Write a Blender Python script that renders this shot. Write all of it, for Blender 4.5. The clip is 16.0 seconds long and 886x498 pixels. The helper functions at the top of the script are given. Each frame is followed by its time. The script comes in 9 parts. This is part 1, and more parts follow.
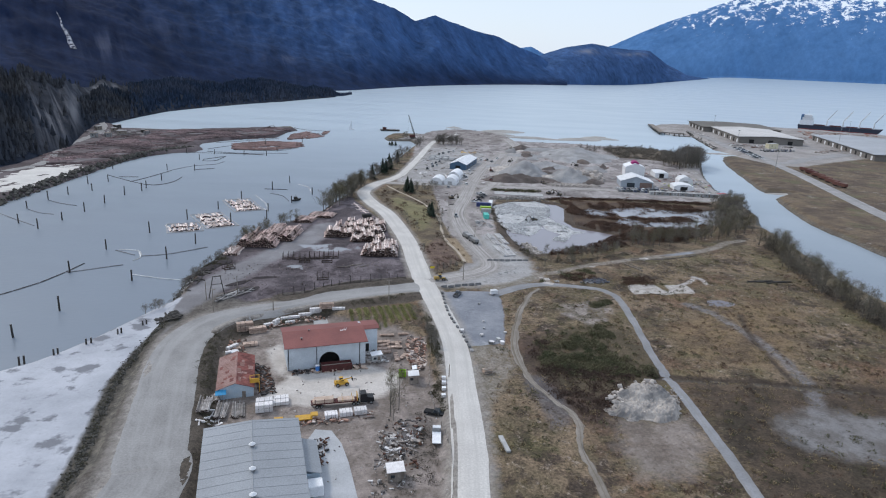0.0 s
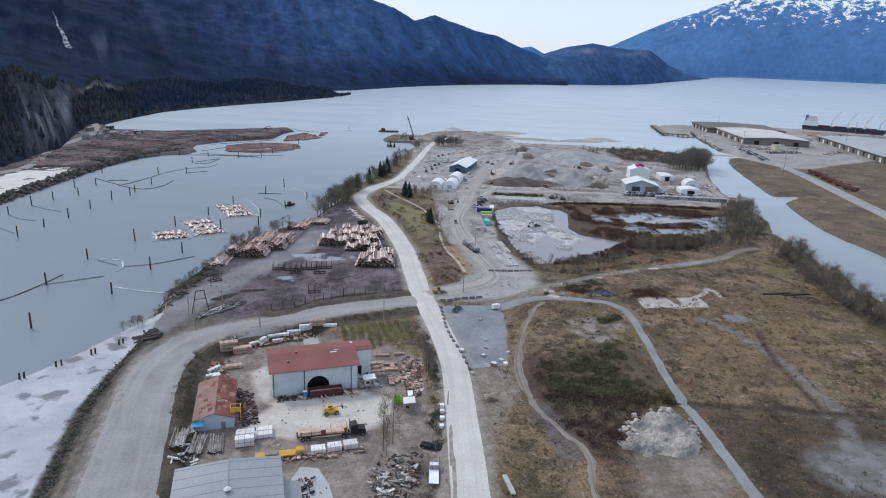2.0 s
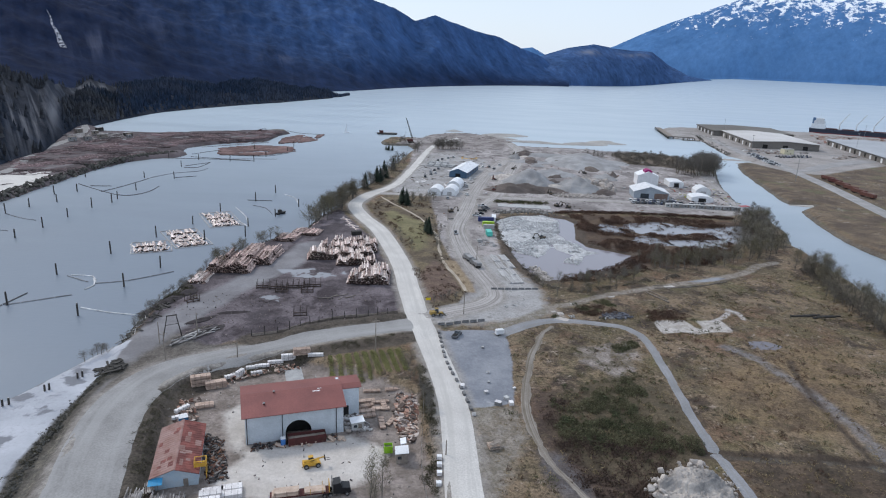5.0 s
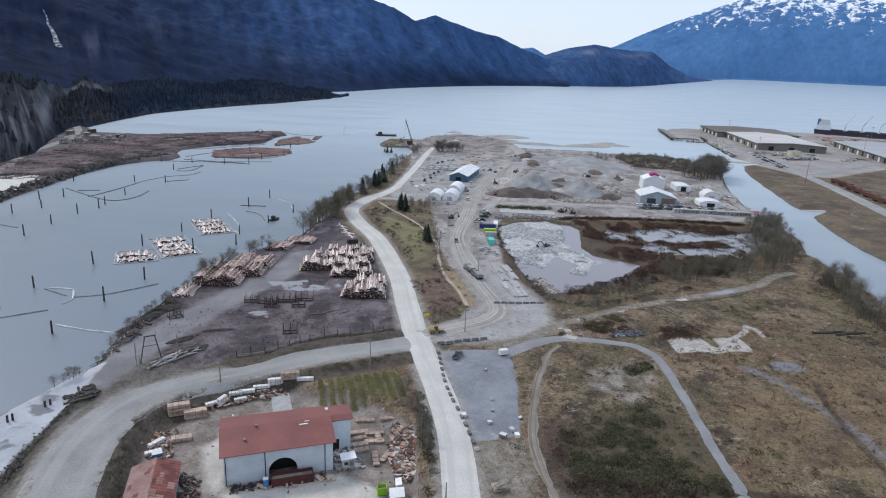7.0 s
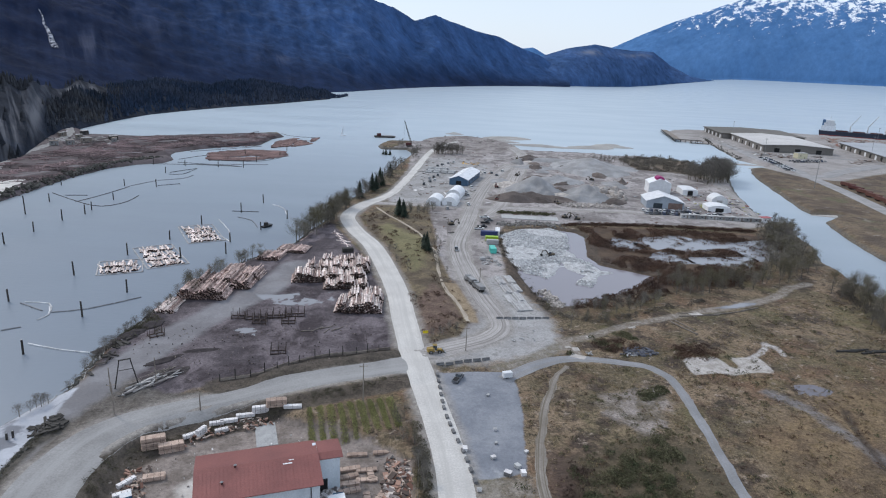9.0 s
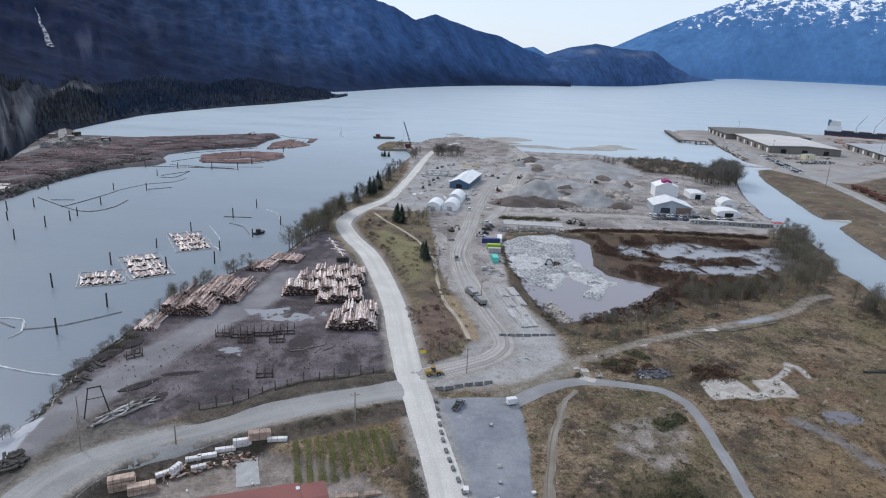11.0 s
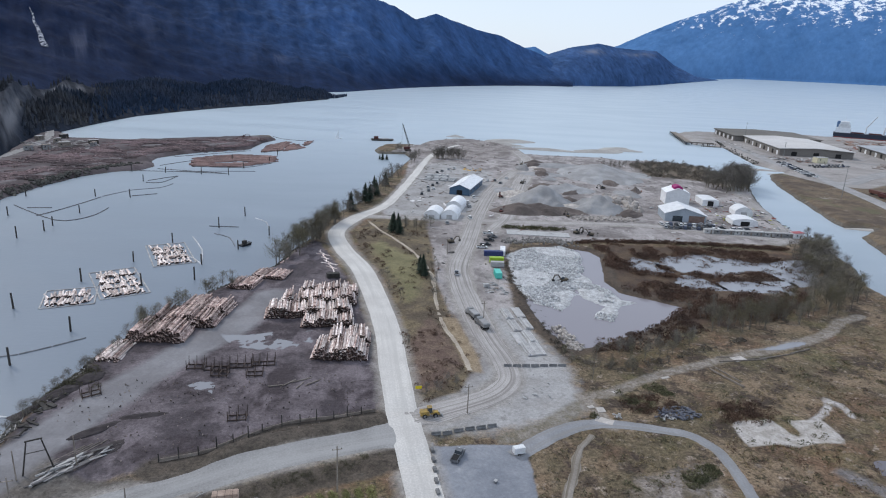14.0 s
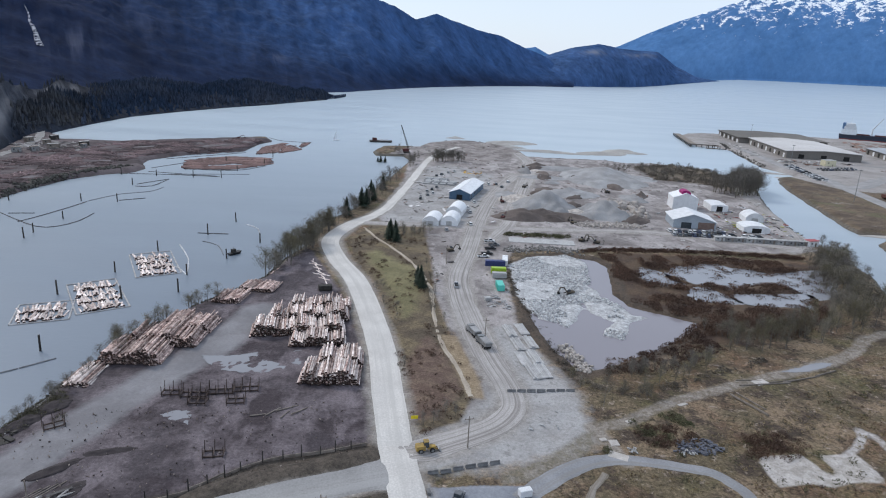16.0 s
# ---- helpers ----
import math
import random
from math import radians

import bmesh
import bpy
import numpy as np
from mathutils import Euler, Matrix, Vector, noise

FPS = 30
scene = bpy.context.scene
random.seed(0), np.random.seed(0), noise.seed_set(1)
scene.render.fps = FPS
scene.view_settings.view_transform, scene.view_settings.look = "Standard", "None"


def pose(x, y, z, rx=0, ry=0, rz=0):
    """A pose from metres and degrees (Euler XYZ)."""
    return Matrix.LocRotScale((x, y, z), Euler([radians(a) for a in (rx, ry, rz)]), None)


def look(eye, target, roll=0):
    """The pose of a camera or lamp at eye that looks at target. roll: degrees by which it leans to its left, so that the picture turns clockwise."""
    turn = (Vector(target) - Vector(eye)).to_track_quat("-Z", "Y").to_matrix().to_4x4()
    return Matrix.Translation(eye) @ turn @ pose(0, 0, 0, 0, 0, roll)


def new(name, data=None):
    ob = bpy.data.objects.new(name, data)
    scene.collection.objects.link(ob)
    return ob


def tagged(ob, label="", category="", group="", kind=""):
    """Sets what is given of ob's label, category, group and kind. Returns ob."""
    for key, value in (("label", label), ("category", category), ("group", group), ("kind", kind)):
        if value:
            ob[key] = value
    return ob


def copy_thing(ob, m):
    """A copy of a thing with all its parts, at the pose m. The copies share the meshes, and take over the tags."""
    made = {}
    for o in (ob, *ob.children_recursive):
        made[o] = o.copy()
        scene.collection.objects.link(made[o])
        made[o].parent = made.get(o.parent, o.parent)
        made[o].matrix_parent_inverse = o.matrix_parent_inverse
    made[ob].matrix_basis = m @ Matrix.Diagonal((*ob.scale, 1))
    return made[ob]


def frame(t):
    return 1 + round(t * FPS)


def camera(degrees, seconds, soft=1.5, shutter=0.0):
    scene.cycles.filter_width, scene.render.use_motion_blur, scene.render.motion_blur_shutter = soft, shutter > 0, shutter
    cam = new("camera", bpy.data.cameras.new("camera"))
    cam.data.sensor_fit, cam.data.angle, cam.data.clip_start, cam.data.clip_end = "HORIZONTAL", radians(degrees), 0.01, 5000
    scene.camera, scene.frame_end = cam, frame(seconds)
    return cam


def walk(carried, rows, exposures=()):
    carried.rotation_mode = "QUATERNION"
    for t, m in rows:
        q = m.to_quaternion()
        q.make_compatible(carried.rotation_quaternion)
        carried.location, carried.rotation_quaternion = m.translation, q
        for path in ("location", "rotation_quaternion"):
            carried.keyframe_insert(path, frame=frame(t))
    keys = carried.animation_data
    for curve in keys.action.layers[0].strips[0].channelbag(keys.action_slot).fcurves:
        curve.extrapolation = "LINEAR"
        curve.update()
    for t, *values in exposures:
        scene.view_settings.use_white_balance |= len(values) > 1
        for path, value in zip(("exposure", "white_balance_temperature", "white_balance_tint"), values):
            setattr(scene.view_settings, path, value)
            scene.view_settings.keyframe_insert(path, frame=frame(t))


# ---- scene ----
cam = camera(69.7, 16.0, 1.1)
PATH = [
    (0, (0.565, -0.749, 90.786), (0.538, 1.17, 90.22), 2.4),
    (0.5, (0.524, 3.17, 90.789), (0.498, 5.088, 90.223), 2.4),
    (1, (0.559, 7.056, 90.784), (0.533, 8.974, 90.219), 2.4),
    (1.5, (0.613, 10.929, 90.788), (0.587, 12.847, 90.222), 2.4),
    (2, (0.623, 14.747, 90.77), (0.596, 16.665, 90.204), 2.4),
    (2.5, (0.61, 18.511, 90.748), (0.583, 20.429, 90.182), 2.4),
    (3, (0.574, 22.237, 90.724), (0.548, 24.155, 90.158), 2.5),
    (3.5, (0.565, 25.994, 90.713), (0.539, 27.912, 90.148), 2.4),
    (4, (0.542, 29.79, 90.719), (0.516, 31.708, 90.154), 2.5),
    (6.5, (0.225, 48.775, 90.772), (0.198, 50.694, 90.209), 2.6),
    (7, (0.129, 52.583, 90.826), (0.102, 54.502, 90.262), 2.6),
    (7.5, (0.048, 56.306, 90.891), (0.021, 58.224, 90.328), 2.6),
    (8, (-0.034, 60.01, 90.966), (-0.061, 61.928, 90.402), 2.6),
    (8.5, (-0.073, 63.668, 91.009), (-0.101, 65.586, 90.445), 2.6),
    (9, (-0.076, 67.295, 91.025), (-0.103, 69.214, 90.461), 2.6),
    (11.5, (-0.109, 86.142, 91.253), (-0.138, 88.06, 90.687), 2.6),
    (12, (-0.083, 89.977, 91.246), (-0.112, 91.895, 90.68), 2.7),
    (12.5, (-0.012, 93.804, 91.214), (-0.041, 95.722, 90.649), 2.6),
    (13, (0.022, 97.622, 91.185), (-0.008, 99.54, 90.619), 2.6),
    (13.5, (0.042, 101.404, 91.15), (0.012, 103.322, 90.585), 2.6),
    (14, (0.099, 105.196, 91.104), (0.068, 107.114, 90.538), 2.6),
    (14.5, (0.126, 109.071, 91.037), (0.095, 110.989, 90.472), 2.6),
    (15, (0.115, 112.989, 90.972), (0.083, 114.907, 90.407), 2.6),
    (15.5, (0.088, 116.918, 90.902), (0.056, 118.836, 90.337), 2.7),
    (16, (0.052, 120.847, 90.846), (0.021, 122.765, 90.281), 2.7),
]
walk(cam, [(t, look(eye, target, roll)) for t, eye, target, roll in PATH])

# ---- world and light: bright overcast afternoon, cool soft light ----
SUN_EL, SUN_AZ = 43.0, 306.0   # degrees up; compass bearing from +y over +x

world = bpy.data.worlds.new("world")
scene.world = world
world.use_nodes = True
wt = world.node_tree
bg = wt.nodes["Background"]
sky = wt.nodes.new("ShaderNodeTexSky")
sky.sky_type = "NISHITA"
sky.sun_disc = False
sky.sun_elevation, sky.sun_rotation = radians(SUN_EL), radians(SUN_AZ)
cloud = wt.nodes.new("ShaderNodeTexNoise")
cloud.inputs["Scale"].default_value = 2.2
cloud.inputs["Detail"].default_value = 6
cramp = wt.nodes.new("ShaderNodeMapRange")
cramp.inputs[1].default_value, cramp.inputs[2].default_value = 0.3, 0.7
cramp.inputs[3].default_value, cramp.inputs[4].default_value = 0.66, 0.9
veil = wt.nodes.new("ShaderNodeMixRGB")
veil.inputs[2].default_value = (6.35, 7.32, 8.85, 1)
wt.links.new(cloud.outputs["Fac"], cramp.inputs[0])
wt.links.new(cramp.outputs[0], veil.inputs[0])
wt.links.new(sky.outputs[0], veil.inputs[1])
wt.links.new(veil.outputs[0], bg.inputs[0])
bg.inputs[1].default_value = 0.108

sun = new("sun", bpy.data.lights.new("sun", "SUN"))
sun.data.energy, sun.data.angle, sun.data.color = 1.5, radians(10), (1.0, 0.94, 0.86)
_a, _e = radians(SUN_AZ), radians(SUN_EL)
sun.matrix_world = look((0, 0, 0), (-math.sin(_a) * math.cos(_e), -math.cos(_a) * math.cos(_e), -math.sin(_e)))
scene.view_settings.exposure = 0.21

# ---- materials ----
MATS = {}


def mat(name, a, b=None, rough=0.85, scale=0.5, fine=8.0, metal=0.0, bump=0.15, spread=0.12, spec=0.3, contrast=(0.35, 0.65)):
    """Two colours mixed by a coarse noise, a fine grain over them, a spread from thing to thing, and relief; scales in cycles per metre."""
    if name in MATS:
        return MATS[name]
    m = bpy.data.materials.new(name)
    m.use_nodes = True
    n, l = m.node_tree.nodes, m.node_tree.links
    p = n["Principled BSDF"]
    b = b or tuple(c * 0.72 for c in a)
    geo = n.new("ShaderNodeNewGeometry")
    n1, n2 = n.new("ShaderNodeTexNoise"), n.new("ShaderNodeTexNoise")
    n1.inputs["Scale"].default_value, n1.inputs["Detail"].default_value = scale, 5
    n2.inputs["Scale"].default_value, n2.inputs["Detail"].default_value = fine, 4
    for k in (n1, n2):
        l.new(geo.outputs["Position"], k.inputs["Vector"])
    r = n.new("ShaderNodeMapRange")
    r.inputs[1].default_value, r.inputs[2].default_value = contrast
    l.new(n1.outputs["Fac"], r.inputs[0])
    mix = n.new("ShaderNodeMixRGB")
    mix.inputs[1].default_value, mix.inputs[2].default_value = (*a, 1), (*b, 1)
    l.new(r.outputs[0], mix.inputs[0])
    info = n.new("ShaderNodeObjectInfo")
    add = n.new("ShaderNodeMath")
    add.operation = "MULTIPLY_ADD"
    add.inputs[1].default_value, add.inputs[2].default_value = spread * 2, 1 - spread
    l.new(info.outputs["Random"], add.inputs[0])
    grain = n.new("ShaderNodeMath")
    grain.operation = "MULTIPLY_ADD"
    grain.inputs[1].default_value, grain.inputs[2].default_value = 0.7, 0.65
    l.new(n2.outputs["Fac"], grain.inputs[0])
    mul = n.new("ShaderNodeMath")
    mul.operation = "MULTIPLY"
    l.new(add.outputs[0], mul.inputs[0])
    l.new(grain.outputs[0], mul.inputs[1])
    val = n.new("ShaderNodeVectorMath")
    val.operation = "SCALE"
    l.new(mix.outputs[0], val.inputs[0])
    l.new(mul.outputs[0], val.inputs["Scale"])
    l.new(val.outputs[0], p.inputs["Base Color"])
    p.inputs["Roughness"].default_value, p.inputs["Metallic"].default_value = rough, metal
    p.inputs["Specular IOR Level"].default_value = spec
    if bump:
        bp = n.new("ShaderNodeBump")
        bp.inputs["Strength"].default_value, bp.inputs["Distance"].default_value = bump, 0.1
        l.new(n2.outputs["Fac"], bp.inputs["Height"])
        l.new(bp.outputs[0], p.inputs["Normal"])
    MATS[name] = m
    return m


def island(m, amount=0.35):
    """Adds a spread from loose piece to loose piece of one mesh."""
    n, l = m.node_tree.nodes, m.node_tree.links
    p = n["Principled BSDF"]
    src = p.inputs["Base Color"].links[0].from_socket
    geo = n.new("ShaderNodeNewGeometry")
    a = n.new("ShaderNodeMath")
    a.operation = "MULTIPLY_ADD"
    a.inputs[1].default_value, a.inputs[2].default_value = amount * 2, 1 - amount
    l.new(geo.outputs["Random Per Island"], a.inputs[0])
    v = n.new("ShaderNodeVectorMath")
    v.operation = "SCALE"
    l.new(src, v.inputs[0])
    l.new(a.outputs[0], v.inputs["Scale"])
    l.new(v.outputs[0], p.inputs["Base Color"])
    return m


# ---- numpy noise ----
def vnoise(x, y, seed=0):
    xi, yi = np.floor(x).astype(np.int64), np.floor(y).astype(np.int64)
    fx, fy = x - xi, y - yi
    fx, fy = fx * fx * (3 - 2 * fx), fy * fy * (3 - 2 * fy)

    def h(i, j):
        v = (i * 374761393 + j * 668265263 + seed * 144665) & 0x7FFFFFFF
        v = ((v ^ (v >> 13)) * 1274126177) & 0x7FFFFFFF
        return ((v ^ (v >> 16)) & 0xFFFF) / 65535.0
    return (h(xi, yi) * (1 - fx) + h(xi + 1, yi) * fx) * (1 - fy) + (h(xi, yi + 1) * (1 - fx) + h(xi + 1, yi + 1) * fx) * fy


def fbm(x, y, octaves=5, seed=0, ridged=False):
    s, a, tot = 0.0, 1.0, 0.0
    for k in range(octaves):
        v = vnoise(x * 2 ** k, y * 2 ** k, seed + 7 * k)
        v = 1 - np.abs(2 * v - 1) if ridged else v
        s, tot, a = s + a * v, tot + a, a * 0.5
    return s / tot


def inside_dist(poly, x, y):
    """Distance to the outline of a polygon: above zero inside, below zero outside."""
    p = np.array(poly, float)
    q = np.roll(p, -1, axis=0)
    best = np.full(x.shape, 1e9)
    ins = np.zeros(x.shape, bool)
    for (ax, ay), (bx, by) in zip(p, q):
        dx, dy = bx - ax, by - ay
        t = np.clip(((x - ax) * dx + (y - ay) * dy) / max(dx * dx + dy * dy, 1e-9), 0, 1)
        best = np.minimum(best, np.hypot(x - ax - t * dx, y - ay - t * dy))
        cross = (ay > y) != (by > y)
        ins ^= cross & (x < dx * (y - ay) / (dy if dy else 1e-9) + ax)
    return np.where(ins, best, -best)


def line_dist(pts, x, y):
    best = np.full(x.shape, 1e9)
    for (ax, ay, *_), (bx, by, *_) in zip(pts, pts[1:]):
        dx, dy = bx - ax, by - ay
        t = np.clip(((x - ax) * dx + (y - ay) * dy) / (dx * dx + dy * dy), 0, 1)
        best = np.minimum(best, np.hypot(x - ax - t * dx, y - ay - t * dy))
    return best


def line_edge(pts, x, y):
    """Distance beyond the edge of a road given as (x, y, half width) points."""
    best = np.full(x.shape, 1e9)
    for (ax, ay, aw), (bx, by, bw) in zip(pts, pts[1:]):
        dx, dy = bx - ax, by - ay
        t = np.clip(((x - ax) * dx + (y - ay) * dy) / (dx * dx + dy * dy), 0, 1)
        best = np.minimum(best, np.hypot(x - ax - t * dx, y - ay - t * dy) - (aw + (bw - aw) * t))
    return best


def smooth(a, b, x):
    t = np.clip((x - a) / (b - a), 0, 1)
    return t * t * (3 - 2 * t)


def spline(pts, step=2.0):
    """A smooth line through points of any dimension, at about even steps."""
    p = [np.array(q, float) for q in pts]
    p = [2 * p[0] - p[1]] + p + [2 * p[-1] - p[-2]]
    out = []
    for i in range(1, len(p) - 2):
        n = max(2, int(np.hypot(*(p[i + 1][:2] - p[i][:2])) / step))
        for k in range(n):
            t = k / n
            out.append(0.5 * (2 * p[i] + (p[i + 1] - p[i - 1]) * t + (2 * p[i - 1] - 5 * p[i] + 4 * p[i + 1] - p[i + 2]) * t * t
                              + (3 * p[i] - p[i - 1] - 3 * p[i + 1] + p[i + 2]) * t ** 3))
    out.append(p[-2])
    return out


# ---- the plan: x east, y ahead, metres ----
PENINSULA = [(-75, -300), (-78, 120), (-90, 163), (-97, 190), (-101, 214), (-106, 248), (-105, 272), (-103, 300), (-98, 324), (-88, 345), (-78, 368),
             (-76, 395), (-72, 420), (-72, 470), (-62, 500), (-58, 569), (-50, 640), (-43, 712), (-52, 742), (-78, 738), (-85, 762), (-80, 798), (-60, 803),
             (-43, 806), (-34, 842), (-9, 878), (14, 880), (45, 856), (66, 818), (72, 768), (117, 768), (147, 770), (167, 755), (194, 765), (219, 752), (240, 735), (252, 658), (236, 612), (224, 575), (215, 535), (207, 497), (205, 445), (200, 412),
             (190, 385), (187, 338), (181, 281), (184, 240), (180, 120), (176, -300)]
FLAT = [(-78, -300), (-79, 107), (-84, 127), (-94, 160), (-95, 186), (-95, 195), (-97, 207), (-98, 218), (-103.5, 220), (-107, 210), (-109, 202), (-111.5, 194), (-113.5, 187), (-116, 181), (-118, 176), (-122, 168),
        (-131, 158), (-150, 140), (-160, -300)]
WEST = [(-900, 100), (-330, 250), (-264, 345), (-267, 385), (-270, 434), (-274, 482), (-275, 520), (-271, 551), (-260, 577), (-244, 590), (-243, 606), (-256, 630), (-260, 648), (-252, 668), (-238, 693), (-218, 714), (-205, 722), (-206, 775),
        (-200, 802), (-212, 828), (-250, 799), (-296, 765), (-340, 738), (-392, 730), (-436, 800), (-500, 860), (-900, 900)]
EAST = [(420, -300), (380, 60), (300, 140), (244, 250), (233, 322), (229, 395), (236, 440), (246, 482), (262, 497), (268, 501), (264, 505), (250, 507), (252, 528), (258, 556), (267, 600), (275, 640), (288, 690), (300, 716), (322, 727), (326, 741), (322, 758),
        (316, 786), (328, 858), (342, 940), (336, 962), (309, 957), (316, 1000), (333, 1090), (350, 1122), (400, 1135), (520, 1165), (600, 1150), (720, 1080), (1100, 960), (1200, -300)]

MAIN = [(7, -290, 4.2), (7, 30, 4.2), (7, 113, 4.2), (7, 130, 4.2), (5.5, 155, 4.1), (2.5, 192, 4.0), (-6, 231, 4.0), (-10.4, 249, 4.1), (-15.5, 275, 4.3), (-22.5, 311, 4.4),
        (-38, 364, 4.6), (-52, 395, 4.4), (-61, 425, 4.3), (-57, 455, 4.4), (-48, 478, 3.6)]
POINT_ROAD = [(-48.5, 476, 3.4), (-42.5, 500, 3.2), (-38, 545, 3.0), (-34, 600, 3.0), (-31, 650, 3.0), (-26, 716, 2.8), (-16, 765, 2.6), (0, 810, 2.4)]
HAUL = [(-60, -290, 8.5), (-60, 30, 8.5), (-61, 107, 8.3), (-65.5, 123, 7.8), (-73.5, 148, 7.5), (-79.5, 167, 7.4), (-82, 183, 7.2), (-79, 198, 6.4), (-69.5, 208, 5), (-55, 217, 4.3),
        (-40, 228, 4.3), (-20, 237.5, 4.2), (-14.5, 240, 4.8), (-11.4, 241.2, 6.0)]
PATH_GREY = [(17, 235, 2.4), (20.5, 238.6, 2.5), (26.2, 244, 2.5), (34, 249.4, 2.3), (41.2, 251.4, 2.1), (49.5, 251, 2.0), (57.5, 249.5, 1.8), (64.5, 246.2, 1.6), (68, 232, 1.4), (66.5, 183, 1.4), (68, 156, 1.45), (69.3, 118, 1.5), (70, 40, 1.6), (70, -290, 1.6)]
TRACK = [(37, 246, 1.0), (32.5, 238, 1.0), (30, 230, 1.0), (26, 215, 1.05), (22.5, 188, 1.1), (26, 165, 1.05), (34.5, 147, 1.0), (34, 132, 0.9), (36, 113, 0.9), (38, 60, 0.9), (40, -290, 0.9)]
EAST_LANE = [(43, 250, 1.8), (41, 258, 2.0), (38, 265, 2.4), (47, 268, 2.3), (57, 276, 2.1), (66, 282, 2.0), (79, 289, 2.1), (94, 297, 2.3), (109, 304, 2.6), (124, 312, 2.7), (136, 320, 2.4), (148, 333, 2.4), (160, 340, 2.2)]
SITE_ROAD = [(-9, 249, 4), (2, 255, 4.2), (12.5, 262.5, 4.0), (17.5, 270, 3.6), (18.6, 277, 3.4), (17, 287, 3.8), (14, 298, 4.3), (10.5, 314, 4.6), (7, 335, 4.7), (4, 356, 4.6), (3, 380, 4.4), (8, 423, 4.4), (14, 480, 4.4), (24, 545, 4.4), (38, 610, 4.6), (50, 650, 4.6)]
SITE_TRACK = [(20, 440, 3.5), (31, 475, 5), (39, 520, 6), (46, 571, 6), (56, 630, 6), (63, 678, 6), (67, 730, 6), (62, 785, 5)]
CROSS = [(-50, 463, 3), (-14, 464, 3.2), (50, 468, 3.4), (112, 474, 3.4), (160, 462, 3), (195, 450, 2.6)]
SHORE_LANE = [(-98, 188, 3), (-99, 202, 3), (-95, 217, 3.6), (-91, 239, 4), (-85, 262, 4.4), (-78, 284, 4.8), (-71, 302, 4.5), (-68, 330, 3.5)]
PORT_ROAD = [(352, 940, 5), (344, 850, 5), (336, 790, 5.5), (341, 730, 6), (330, 664, 6), (320, 592, 6), (308, 525, 6), (297, 465, 6), (290, 425, 6), (284, 380, 6), (278, 300, 6), (276, 200, 6)]
EAST_BERM = [(176, 446, 2.6), (190, 456, 3), (203, 500, 3), (213, 562, 3), (222, 612, 3), (231, 648, 2.6)]

YARD = [(-47, 60), (-49, 109), (-57, 136), (-66, 160), (-72, 186), (-67, 198), (-60, 204), (-47, 209), (-38, 205), (-28, 203), (-14, 196), (-7, 190), (-4, 168), (1, 150), (2.5, 112), (2, 60)]
COURT = [(-44, 160), (-49, 152), (-45, 147), (-34, 146), (-20, 150), (-13, 158), (-12, 166), (-22, 171), (-45, 163), (-48, 176), (-52, 182), (-55, 178), (-50, 165)]
LOGYARD = [(-92, 214), (-75, 217), (-57, 226), (-18, 246), (-17, 262), (-24, 292), (-34, 330), (-46, 362), (-58, 388), (-68, 410), (-74, 395), (-77, 368), (-88, 343), (-98, 322), (-103, 298), (-104, 272), (-104, 248), (-99, 224)]
LOT = [(-3, 240), (-1.5, 238), (20, 240), (21, 216), (19.5, 191), (8, 187.5), (4, 195), (1, 215)]
SITE = [(-12, 247), (12, 246), (36, 257), (36, 280), (28, 305), (24, 330), (24, 400), (30, 424), (120, 440), (180, 444), (205, 470), (225, 560), (240, 640), (236, 720), (190, 775), (160, 795),
        (110, 800), (80, 830), (60, 850), (40, 872), (12, 914), (-9, 935), (-36, 865), (-50, 795), (-68, 735), (-45, 705), (-40, 600), (-46, 480), (-40, 465), (-16, 461), (-10, 400), (-8, 360), (2, 315), (10, 285), (6, 270), (-6, 258)]
VERGE = [(-15, 258), (-8, 256), (4, 264), (8, 283), (1, 310), (-6, 355), (-10, 400), (-18, 458), (-45, 458), (-52, 430), (-46, 400), (-30, 365), (-17, 312)]
POND = [(29, 395), (29, 358), (29, 332), (34, 309), (40, 295), (48, 298), (58, 306), (70, 314), (80, 324), (88, 333), (96, 341), (87, 346), (78, 351), (71, 356), (68, 368), (71, 386), (73, 405), (69, 415), (55, 421), (38, 413)]
MARSH = [(70, 423), (85, 428), (114, 428), (142, 427), (160, 425), (186, 425), (176, 396), (160, 375), (144, 351), (124, 333), (100, 322), (89, 322), (79, 325), (86, 335), (96, 345), (87, 347), (78, 352), (71, 357), (69, 372), (73, 395), (78, 409)]
MERES = [[(88, 408), (95, 402), (101, 393), (102, 386), (92, 382), (86, 388), (84, 398)], [(100, 380), (110, 383), (115, 375), (117, 365), (108, 365), (101, 366), (99, 373)],
         [(104, 409), (126, 416), (139, 414), (146, 408), (162, 412), (178, 416), (173, 399), (162, 378), (152, 375), (149, 385), (145, 391), (134, 390), (120, 382), (115, 387), (107, 386), (101, 394)], [(117, 375), (130, 377), (151, 379), (144, 363), (121, 365)]]
RUBBLE = [(27, 398), (37, 412), (55, 419), (64, 411), (59, 376), (61, 366), (69, 347), (78, 345), (67, 339), (60, 322), (54, 326), (60, 338), (53, 346), (52, 356), (48, 337), (42, 330), (38, 335), (33, 338), (28, 358)]
GREEN = [(-36, 412), (-20, 390), (-12, 384), (-11, 335), (-16, 325), (-24, 350), (-34, 380), (-42, 402)]
SCRUB = [(30, 197), (50, 210), (64, 205), (67, 186), (66, 170), (56, 166), (46, 158), (36, 160), (29, 174)]
SAND = [(46, 147), (60, 149), (66, 150), (66, 138), (58, 124), (46, 122), (44, 132)]
